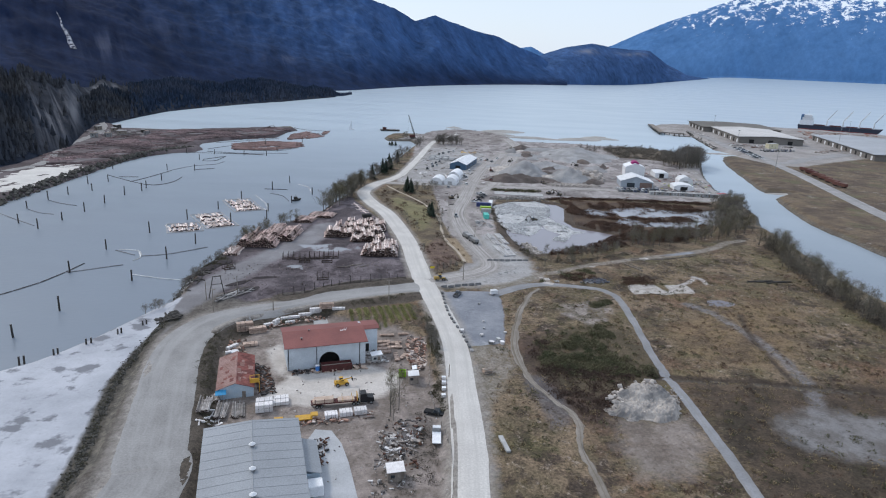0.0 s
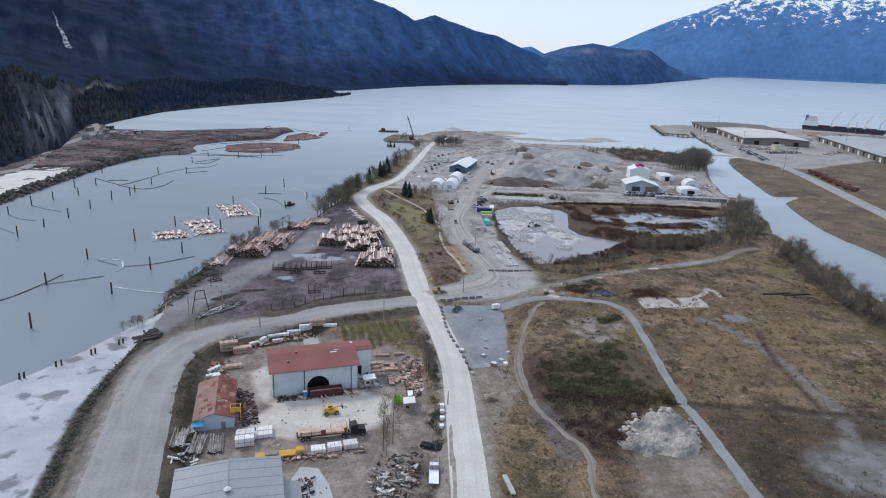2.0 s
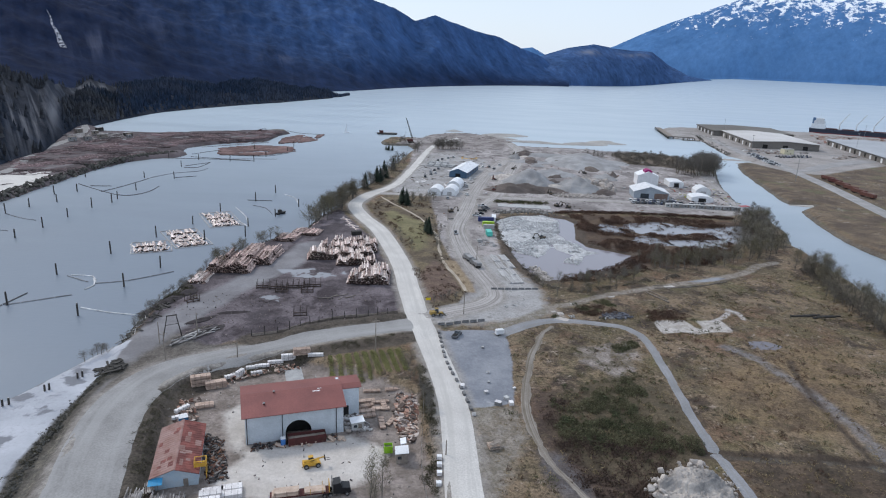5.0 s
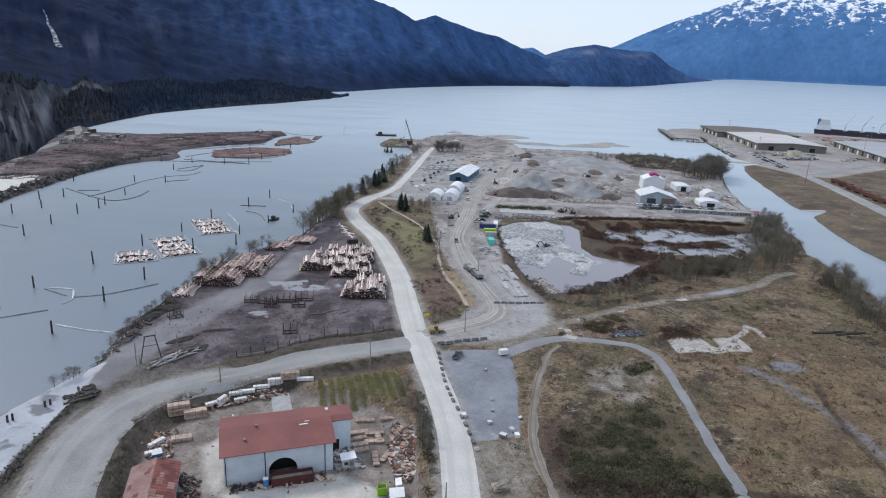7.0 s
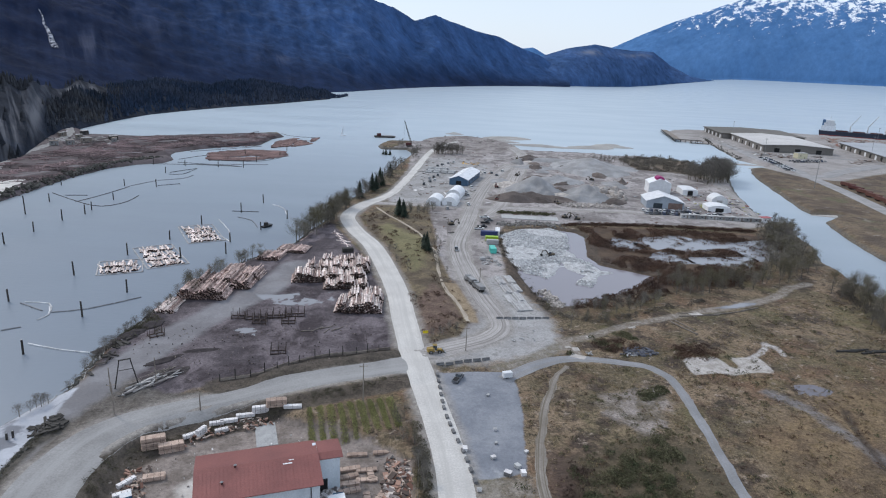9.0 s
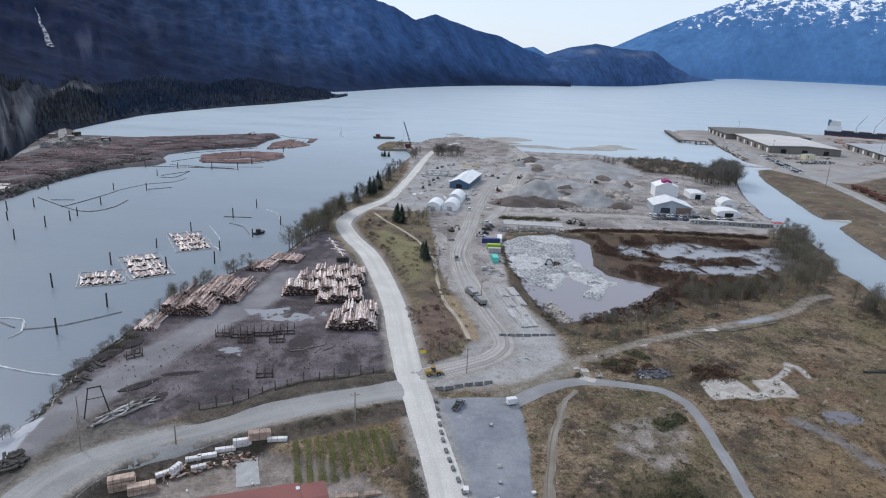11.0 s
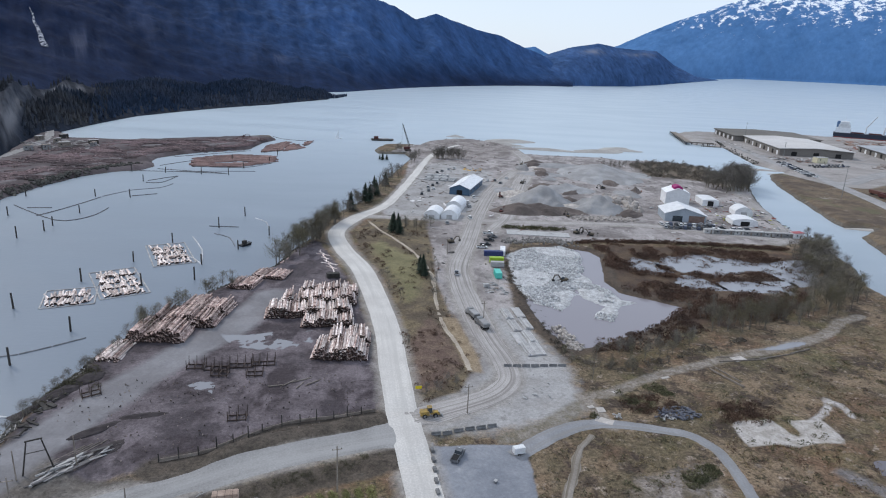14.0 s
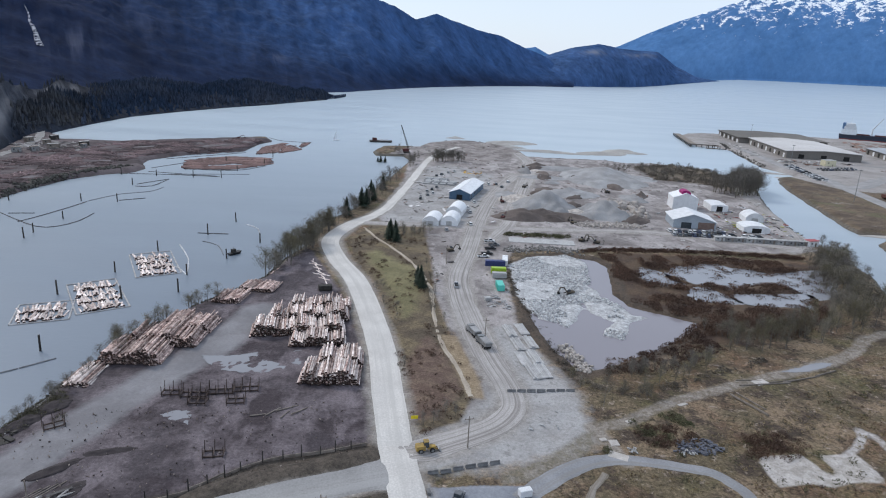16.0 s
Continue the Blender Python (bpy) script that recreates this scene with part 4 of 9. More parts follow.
def tube(p, q, r0, r1=None, n=8, bm=None, ends=True):
    bm = bm or bmesh.new()
    p, q = Vector(p), Vector(q)
    d = q - p
    bmesh.ops.create_cone(bm, cap_ends=ends, segments=n, radius1=r0, radius2=r0 if r1 is None else r1, depth=d.length,
                          matrix=Matrix.Translation((p + q) / 2) @ d.to_track_quat("Z", "Y").to_matrix().to_4x4())
    return bm


def raw_mesh(name, verts, faces, *materials):
    me = bpy.data.meshes.new(name)
    me.from_pydata([tuple(v) for v in verts], [], faces)
    for m in materials:
        me.materials.append(m)
    return me


# paints and stuffs
WHITE = mat("white_sheet", (0.74, 0.75, 0.77), (0.64, 0.65, 0.67), 0.6, 0.4, 6, bump=0.03)
WALLBLUE = mat("pale_blue_cladding", (0.56, 0.61, 0.66), (0.47, 0.52, 0.57), 0.6, 0.3, 5, bump=0.05)
SHEDBLUE = mat("weathered_blue_boards", (0.34, 0.44, 0.53), (0.42, 0.48, 0.53), 0.8, 0.5, 6)
REDROOF = mat("faded_red_roof_sheet", (0.22, 0.083, 0.075), (0.175, 0.067, 0.062), 0.65, 0.14, 4, bump=0.05)
RUST = mat("rusted_red_roof", (0.245, 0.088, 0.075), (0.15, 0.055, 0.05), 0.85, 0.5, 5, contrast=(0.4, 0.55))
RUSTPALE = mat("faded_pink_roof", (0.32, 0.215, 0.195), (0.23, 0.125, 0.108), 0.85, 0.4, 5)
GREYROOF = mat("grey_metal_roof", (0.245, 0.262, 0.285), (0.205, 0.22, 0.24), 0.5, 0.08, 3, bump=0.03, spec=0.4)
STEEL = mat("dull_steel", (0.32, 0.33, 0.34), (0.22, 0.22, 0.22), 0.5, 1.5, 9, metal=0.6)
# near-black, for dark parts and for panels that stand for shaded openings
DARK = mat("dark_opening", (0.02, 0.02, 0.022), (0.012, 0.012, 0.012), 0.8, 1, 5)
RUBBER = mat("black_rubber", (0.022, 0.022, 0.024), (0.03, 0.028, 0.026), 0.85, 2, 9)
YELLOW = mat("machine_yellow", (0.62, 0.36, 0.05), (0.52, 0.30, 0.05), 0.5, 1, 6)
OXIDE = mat("oxide_red_steel", (0.10, 0.03, 0.03), (0.07, 0.028, 0.025), 0.75, 0.8, 6)
CONCRETE = mat("grey_concrete", (0.42, 0.42, 0.42), (0.33, 0.33, 0.33), 0.9, 0.6, 5)
GLASS = mat("dark_window_glass", (0.03, 0.04, 0.05), (0.04, 0.05, 0.06), 0.15, 1, 5, bump=0, spec=0.6)
LUMBER = mat("sawn_lumber", (0.52, 0.415, 0.34), (0.40, 0.30, 0.24), 0.85, 0.9, 7, spread=0.25)
mat("worn_pad_concrete", (0.47, 0.44, 0.42), (0.34, 0.315, 0.29), 0.9, 0.5, 5)
FRESH = mat("fresh_rough_timber", (0.49, 0.375, 0.31), (0.33, 0.24, 0.195), 0.85, 0.9, 7, spread=0.25)
OLDWOOD = mat("weathered_wood", (0.27, 0.235, 0.205), (0.17, 0.145, 0.125), 0.9, 0.8, 7, spread=0.25)
WRAP = mat("white_lumber_wrap", (0.72, 0.70, 0.70), (0.58, 0.55, 0.55), 0.5, 0.9, 4, bump=0.05)
BARK = mat("log_bark_and_peeled_wood", (0.60, 0.475, 0.43), (0.22, 0.145, 0.128), 0.9, 0.7, 5, spread=0.5, contrast=(0.38, 0.62))
# ends turned away from the sun: their shade is put into the colour
LOGEND = mat("shaded_log_end", (0.085, 0.055, 0.047), (0.03, 0.022, 0.02), 0.95, 2, 8, spread=0.4)
PALELOG = mat("sun_bleached_log", (0.78, 0.70, 0.665), (0.44, 0.35, 0.32), 0.9, 0.6, 5, spread=0.42, contrast=(0.38, 0.62))
PILE = mat("tarred_piling", (0.035, 0.033, 0.032), (0.06, 0.055, 0.05), 0.8, 1, 6)
BOOM = mat("wet_boom_log", (0.46, 0.45, 0.45), (0.27, 0.26, 0.26), 0.7, 0.5, 5)
LEAFLESS = island(mat("bare_alder_twigs", (0.205, 0.185, 0.15), (0.145, 0.13, 0.102), 0.95, 0.08, 3, bump=0), 0.4)
BUDS = island(mat("olive_budding_twigs", (0.15, 0.135, 0.085), (0.11, 0.095, 0.06), 0.95, 0.08, 3, bump=0), 0.4)
TRUNK = mat("grey_bark", (0.17, 0.155, 0.14), (0.11, 0.10, 0.09), 0.95, 1, 8)
NEEDLE = island(mat("conifer_needles", (0.022, 0.036, 0.026), (0.032, 0.046, 0.03), 0.9, 0.3, 4, bump=0), 0.4)
BROOM = island(mat("dark_green_broom", (0.070, 0.078, 0.041), (0.13, 0.118, 0.07), 0.95, 0.15, 3, bump=0), 0.6)
RUSSET = island(mat("russet_marsh_growth", (0.115, 0.070, 0.050), (0.075, 0.048, 0.038), 0.95, 0.1, 3, bump=0), 0.45)
STRAW = island(mat("dry_straw_grass", (0.25, 0.195, 0.115), (0.16, 0.125, 0.07), 0.95, 0.06, 3, bump=0), 0.4)
STONE = island(mat("pale_broken_rock", (0.43, 0.39, 0.36), (0.28, 0.255, 0.235), 0.95, 0.6, 5), 0.25)
GRAVEL = mat("piled_gravel", (0.32, 0.32, 0.325), (0.225, 0.222, 0.225), 0.95, 0.1, 2.5, bump=0.4)



def mixed(name, stops, rough=0.9):
    """Many kinds of stuff in one heap: each loose piece takes one of a few colours."""
    m = mat(name, (0.5, 0.5, 0.5), (0.42, 0.42, 0.42), rough, 0.9, 6)
    n, l = m.node_tree.nodes, m.node_tree.links
    p = n["Principled BSDF"]
    src = p.inputs["Base Color"].links[0].from_socket
    geo = n.new("ShaderNodeNewGeometry")
    r = n.new("ShaderNodeValToRGB")
    r.color_ramp.interpolation = "CONSTANT"
    while len(r.color_ramp.elements) < len(stops):
        r.color_ramp.elements.new(0.5)
    for i, c in enumerate(stops):
        r.color_ramp.elements[i].position = i / len(stops)
        r.color_ramp.elements[i].color = (*(2.1 * k for k in c), 1)
    l.new(geo.outputs["Random Per Island"], r.inputs[0])
    v = n.new("ShaderNodeVectorMath")
    v.operation = "MULTIPLY"
    l.new(src, v.inputs[0])
    l.new(r.outputs[0], v.inputs[1])
    l.new(v.outputs[0], p.inputs["Base Color"])
    return m


def paint(name, c, rough=0.45):
    return mat(name, c, tuple(k * 0.85 for k in c), rough, 0.8, 6, bump=0.02, spread=0.05)


CARPAINT = [paint("black_car_paint", (0.02, 0.021, 0.024)), paint("white_car_paint", (0.72, 0.73, 0.74)), paint("silver_car_paint", (0.38, 0.39, 0.41)),
            paint("grey_car_paint", (0.13, 0.135, 0.145)), paint("dark_blue_car_paint", (0.035, 0.05, 0.11)), paint("red_car_paint", (0.28, 0.04, 0.035))]


def wheel(parent, x, y, r=0.36, w=0.24):
    t = part("wheel", tube((x, y - w / 2, r), (x, y + w / 2, r), r, n=14), RUBBER, parent)
    s = 1 if y > 0 else -1
    part("rim", tube((x, y + s * w * 0.4, r), (x, y + s * w * 0.54, r), r * 0.6, n=10), STEEL, t)


def car(x, y, rz, colour, shape="suv", label="", category="car", group=""):
    t = thing("pickup_truck" if shape == "pickup" else "car", x, y, rz, label, category, group)
    L = 5.6 if shape == "pickup" else 4.6
    h = L / 2
    low = [(-h, 0.45), (-h + 0.05, 0.95), (-h + 0.5, 1.02), (h - 1.5, 1.0), (h - 0.25, 0.88), (h, 0.7), (h, 0.4), (h - 0.3, 0.3), (-h + 0.3, 0.3)]
    bm = prism(low, -0.92, 0.92)
    top = [(-0.2, 1.0), (0.05, 1.72), (1.05, 1.75), (1.75, 0.98)] if shape == "pickup" else [(-h + 0.15, 1.0), (-h + 0.6, 1.62), (0.5, 1.66), (1.25, 0.98)]
    part("body", bm, colour, t)
    cab = part("cab", prism(top, -0.78, 0.78), GLASS, t, "dark glazed cab")
    roof = [(p[0] * 0.98, p[1]) for p in top[1:3]]
    part("roof", box((roof[0][0] + roof[1][0]) / 2, 0, 1.64 if shape != "pickup" else 1.72, abs(roof[1][0] - roof[0][0]) + 0.1, 1.5, 0.07), colour, cab)
    if shape == "pickup":
        part("cargo_bed", box(-1.55, 0, 1.03, 2.2, 1.5, 0.03), DARK, t)
    for s in (-1, 1):
        part("headlight", box(h - 0.02, 0.66 * s, 0.68, 0.06, 0.34, 0.16), WHITE, t)
        for k in (-h + 0.95, h - 1.0):
            wheel(t, k, 0.84 * s)
    return t


def gable(t, w, d, eave, rise, wall, roof, over=0.4, thick=0.14, ribs=0, name="wall"):
    """A hall with its ridge along its depth: gable wall ends at y 0 and d, x from 0 to w."""
    g = [(0, 0), (w, 0), (w, eave), (w / 2, eave + rise), (0, eave)]
    for y in (0, d - 0.2):
        part(name, prism(g, y, y + 0.2), wall, t)
    for x in (0, w - 0.2):
        part(name, box(x + 0.1, d / 2, 0, 0.2, d - 0.4, eave), wall, t)
    slopes = []
    for s in (0, 1):
        k = over / (w / 2)
        e = (-over, eave - rise * k) if not s else (w + over, eave - rise * k)
        p = [e, (w / 2, eave + rise), (w / 2, eave + rise + thick), (e[0], e[1] + thick)]
        sl = part("roof", prism(p, -over, d + over), roof[s] if isinstance(roof, tuple) else roof, t)
        slopes.append(sl)
        if ribs:
            bm = bmesh.new()
            for i in range(int((d + 2 * over) / ribs) + 1):
                y = -over + i * ribs
                prism([(e[0], e[1] + thick), (w / 2, eave + rise + thick), (w / 2, eave + rise + thick + 0.05), (e[0], e[1] + thick + 0.05)], y, y + 0.06, bm=bm)
            tagged(part("seam", bm, roof[s] if isinstance(roof, tuple) else roof, sl), kind="stuff")
    part("ridge_cap", prism([(w / 2 - 0.3, eave + rise + thick - 0.05), (w / 2 + 0.3, eave + rise + thick - 0.05), (w / 2, eave + rise + thick + 0.1)], -over, d + over), roof[0] if isinstance(roof, tuple) else roof, t)
    return slopes


# ---- plants ----
def bare_tree_meshes(seed, h, spread, twigs, leaf):
    rnd = random.Random(seed)
    bm = bmesh.new()
    top = Vector((rnd.uniform(-0.4, 0.4), rnd.uniform(-0.4, 0.4), h * 0.92))
    tube((0, 0, -0.3), top * 0.5, h * 0.018, h * 0.011, 6, bm)
    tube(top * 0.5, top, h * 0.011, 0.015, 5, bm)
    verts, faces = [], []

    def sliver(p, d, w):
        side = d.cross(Vector((rnd.uniform(-1, 1), rnd.uniform(-1, 1), rnd.uniform(-1, 1)))).normalized() * w
        i = len(verts)
        verts.extend((p - side, p + side, p + d))
        faces.append((i, i + 1, i + 2))
    for k in range(16):
        f = rnd.uniform(0.22, 0.95)
        a = rnd.uniform(0, 2 * math.pi)
        base = top * f
        reach = spread * (1.15 - f * 0.8) * rnd.uniform(0.6, 1.1)
        tip = base + Vector((math.cos(a) * reach, math.sin(a) * reach, reach * rnd.uniform(0.5, 1.3)))
        tube(base, tip, h * 0.006, 0.012, 4, bm, False)
        for j in range(twigs // 16):
            q = base.lerp(tip, rnd.uniform(0.2, 1.05)) + Vector((rnd.gauss(0, 1), rnd.gauss(0, 1), rnd.gauss(0, 1))) * spread * 0.17
            d = ((tip - base).normalized() + Vector((rnd.gauss(0, 0.6), rnd.gauss(0, 0.6), rnd.gauss(0.3, 0.5)))) * rnd.uniform(0.3, 0.75) * spread * 0.24
            sliver(q, d, 0.028 * h / 9)
    return mesh_of("trunk", bm, TRUNK), raw_mesh("crown", verts, faces, leaf)


def tree_from(meshes, name, label, group):
    t = new(name)
    t.empty_display_size = 0.5
    tagged(t, label, "tree", group)
    part("trunk", meshes[0], None, t)
    part("crown", meshes[1], None, t)
    return t


def conifer_meshes(seed, h):
    rnd = random.Random(seed)
    bm = tube((0, 0, -0.3), (0, 0, h * 0.95), h * 0.016, 0.02, 6)
    verts, faces = [], []
    for k in range(620):
        f = rnd.random() ** 0.8
        z = h * (0.10 + 0.88 * f)
        reach = h * 0.27 * (1.04 - f) * rnd.uniform(0.35, 1.15) + 0.1
        a = rnd.uniform(0, 6.283)
        w = h * 0.035 * (1.1 - 0.7 * f)
        c, s = math.cos(a), math.sin(a)
        i = len(verts)
        z2 = z - reach * rnd.uniform(0.1, 0.5)
        verts.extend(((c * reach * 0.15 - s * w, s * reach * 0.15 + c * w, z), (c * reach * 0.15 + s * w, s * reach * 0.15 - c * w, z), (c * reach, s * reach, z2)))
        faces.append((i, i + 1, i + 2))
    return mesh_of("trunk", bm, TRUNK), raw_mesh("crown", verts, faces, NEEDLE)


def clumps(name, centres, material, label, category, leaf=0.28, per=60, seed=0, squash=0.7):
    """Low growth: at each (x, y, radius, height) a heap of small leaf-like faces."""
    rng = np.random.default_rng(seed)
    c = np.array(centres, float)
    c = c[np.min([line_dist(r, c[:, 0], c[:, 1]) - w for r, w in ((MAIN, 5.2), (HAUL, 8.2 if name != "haul_bank_grass" else 4.5), (PATH_GREY, 3.0), (SITE_ROAD, 5.0), (CROSS, 4.4), (FOOTPATH, 1.2))], axis=0) > 0]
    n = np.maximum(8, (per * (c[:, 2] ** 1.4)).astype(int))
    idx = np.repeat(np.arange(len(c)), n)
    m = len(idx)
    r = np.sqrt(rng.random(m)) * c[idx, 2]
    a = rng.random(m) * 6.283
    x, y = c[idx, 0] + r * np.cos(a), c[idx, 1] + r * np.sin(a)
    dome = np.sqrt(np.clip(1 - (r / c[idx, 2]) ** 2, 0, 1))
    z = height(c[:, 0], c[:, 1])[idx] - 0.1 + c[idx, 3] * dome * (0.25 + 0.8 * rng.random(m))
    p = np.stack([x, y, z], 1)
    d1, d2 = rng.normal(size=(m, 3)), rng.normal(size=(m, 3))
    d1[:, 2] = np.abs(d1[:, 2]) * 1.3
    s = leaf * (0.6 + 0.9 * rng.random(m))[:, None]
    d1 *= s / np.linalg.norm(d1, axis=1)[:, None]
    d2 *= squash * s / np.linalg.norm(d2, axis=1)[:, None]
    v = np.empty((m * 3, 3))
    v[0::3], v[1::3], v[2::3] = p - d2 * 0.5, p + d2 * 0.5, p + d1
    me = bpy.data.meshes.new(name)
    me.from_pydata(v.tolist(), [], np.arange(m * 3).reshape(-1, 3).tolist())
    me.materials.append(material)
    return tagged(new(name, me), label, category, kind="stuff")


def spots(poly, n, seed, r=(0.6, 1.8), h=(0.5, 1.5), cluster=0.0):
    """Random (x, y, radius, height) inside an outline, gathered by a noise where cluster is above zero."""
    rng = np.random.default_rng(seed)
    p = np.array(poly, float)
    out = []
    while len(out) < n:
        x, y = rng.uniform(p[:, 0].min(), p[:, 0].max(), 4000), rng.uniform(p[:, 1].min(), p[:, 1].max(), 4000)
        ok = inside_dist(poly, x, y) > 0
        if cluster:
            ok &= fbm(x / 12, y / 12, 3, seed) > cluster
        for a, b in zip(x[ok], y[ok]):
            k = rng.random()
            out.append((a, b, r[0] + (r[1] - r[0]) * k, h[0] + (h[1] - h[0]) * k))
            if len(out) >= n:
                break
    return out


def along(pts, n, seed, side=2.0):
    rng = np.random.default_rng(seed)
    q = spline(pts, 1.0)
    return [(*(q[i][:2] + rng.normal(0, side, 2)), rng.random()) for i in rng.integers(0, len(q), n)]


# ---- stones, heaps ----
def stones(name, places, material, label, category, seed=0):
    """Broken rock at (x, y, size), each a rough many-sided lump."""
    rng = np.random.default_rng(seed)
    base = np.array([(x, y, z) for x in (-0.72, 0.72) for y in (-0.72, 0.72) for z in (-0.72, 0.72)] + [(-1, 0, 0), (1, 0, 0), (0, -1, 0), (0, 1, 0), (0, 0, -1), (0, 0, 1)], float)
    quads = [(a, b, c) for ring, c in (((0, 1, 3, 2), 8), ((4, 6, 7, 5), 9), ((0, 4, 5, 1), 10), ((2, 3, 7, 6), 11), ((0, 2, 6, 4), 12), ((1, 5, 7, 3), 13)) for a, b in zip(ring, ring[1:] + ring[:1])]
    v, f = [], []
    p = np.array(places, float)
    zs = height(p[:, 0], p[:, 1]) if p.shape[1] == 3 else p[:, 3]
    for (x, y, s), z in zip(p[:, :3], zs):
        b = base * rng.uniform(0.72, 1.05, (14, 1)) * s * rng.uniform(0.55, 1.0, 3) * 0.55
        m = np.array(Euler(rng.uniform(0, 6.28, 3)).to_matrix())
        k = len(v)
        v.extend((b @ m.T + (x, y, z + s * 0.12)).tolist())
        f.extend([tuple(k + i for i in q) for q in quads])
    me = raw_mesh(name, v, f, material)
    return tagged(new(name, me), label, category, kind="stuff")


def heap(name, x, y, rx, ry, h, material, label, seed, rz=0, category="gravel pile", group="", peaks=1):
    n = 44
    u, w = np.meshgrid(np.linspace(-1.15, 1.15, n), np.linspace(-1.15, 1.15, n))
    r = np.hypot(u, w) + 0.45 * (fbm(u * 2.2 + seed, w * 2.2, 4, seed) - 0.5)
    z = h * np.clip(1 - r, -0.08, 1) ** 1.0 if peaks == 1 else h * np.clip(1 - r, 0, 1) ** 0.8 * (0.55 + 0.9 * fbm(u * 1.8, w * 1.8 + seed, 3, seed + 3))
    z = np.where(np.isnan(z), -0.3, z) + 0.22 * h * (fbm(u * 5, w * 5, 4, seed + 1) - 0.5) * (r < 1)
    z = np.where(r < 1, z, -0.5)
    c, s = math.cos(radians(rz)), math.sin(radians(rz))
    X, Y = u * rx, w * ry
    me = grid_mesh(name, (X * c - Y * s).ravel(), (X * s + Y * c).ravel(), z.ravel(), n, n)
    me.materials.append(material)
    ob = new(name, me)
    ob.location = (x, y, ground_z(x, y))
    return tagged(ob, label, category, group)


# ---- logs ----
def log_mesh(seed, bark):
    rnd = random.Random(seed)
    bm = bmesh.new()
    rings = []
    for k, y in enumerate((0, 0.33, 0.66, 1.0)):
        dx, dz = rnd.uniform(-0.25, 0.25), rnd.uniform(-0.15, 0.15)
        rad = 1.08 - 0.25 * y + rnd.uniform(-0.05, 0.05)
        rings.append([bm.verts.new((dx + rad * math.cos(a * math.pi / 4), y, dz + rad * math.sin(a * math.pi / 4))) for a in range(8)])
    for r, s in zip(rings, rings[1:]):
        for a in range(8):
            bm.faces.new((r[a], s[a], s[(a + 1) % 8], r[(a + 1) % 8]))
    for r in (rings[0], rings[-1]):
        bm.faces.new(r).material_index = 1
    bmesh.ops.recalc_face_normals(bm, faces=bm.faces)
    return mesh_of("log", bm, bark, LOGEND)


LOGS = [log_mesh(k, BARK) for k in range(5)]
PALELOGS = [log_mesh(k + 9, PALELOG) for k in range(5)]


def log_deck(x, y, rz, width, length, h, label, seed, meshes=LOGS, r=0.28, group="log decks", z=None, taper=0.55, ragged=0.8, name="log_deck"):
    """A stack of logs lying along its own y, starting at y 0, x from 0 to width."""
    rnd = random.Random(seed)
    t = thing(name, x, y, rz, label, "log pile", group, z)
    step, rise = r * 2.08, r * 1.75
    ph = rnd.uniform(0, 6)
    for k in range(max(1, int(h / rise))):
        n = int((width - 2 * taper * k * rise) / step)
        for i in range(n):
            crest = h * (0.74 + 0.2 * math.sin(i * 0.31 + ph) + 0.12 * math.sin(i * 0.83 + 2 * ph))
            if k and (k * rise > crest or rnd.random() < 0.11):
                continue
            ob = new("log", rnd.choice(meshes))
            ob.parent = t
            L = length * rnd.uniform(0.74, 1.08)
            rr = r * rnd.uniform(0.75, 1.2)
            ob.matrix_basis = pose(taper * k * rise + step * (i + 0.5 * (k % 2) + 0.5) + rnd.uniform(-0.06, 0.06), rnd.uniform(-ragged, ragged), r * 0.9 + k * rise + 0.25 * math.sin(i * 0.35 + k) * (k > 2),
                                   rnd.uniform(-0.8, 0.8), 0, rnd.uniform(-2.2, 2.2)) @ Matrix.Diagonal((rr, L, rr, 1)) @ pose(0, 0, 0, 0, rnd.randrange(8) * 45, 0)
    return t


def log_scatter(name, places, material, label, seed, z=None, category="log debris"):
    """Loose logs as one mesh: (x, y, length, direction in degrees, radius)."""
    v, f = [], []
    p = np.array(places, float)
    zs = np.full(len(p), z) if z is not None else np.maximum(height(p[:, 0], p[:, 1]), 0.0)
    for (x, y, L, a, r), zz in zip(p, zs):
        c, s = math.cos(radians(a)), math.sin(radians(a))
        k = len(v)
        for e, rad in ((-0.5, r), (0.5, r * 0.75)):
            for j in range(6):
                b = j * math.pi / 3
                o = rad * math.cos(b)
                v.append((x + c * L * e - s * o, y + s * L * e + c * o, zz + rad * 0.5 + rad * math.sin(b)))
        f.extend([(k + j, k + (j + 1) % 6, k + 6 + (j + 1) % 6, k + 6 + j) for j in range(6)])
        f.extend([tuple(k + j for j in range(6)), tuple(k + 11 - j for j in range(6))])
    return tagged(new(name, raw_mesh(name, v, f, material)), label, category, kind="stuff")

# ---- sawmill yard ----
YA = 19.5                                     # the yard's buildings stand turned by this


def yard(u, v):
    a = radians(YA)
    return (-45.2 + u * math.cos(a) - v * math.sin(a), 164.8 + u * math.sin(a) + v * math.cos(a))


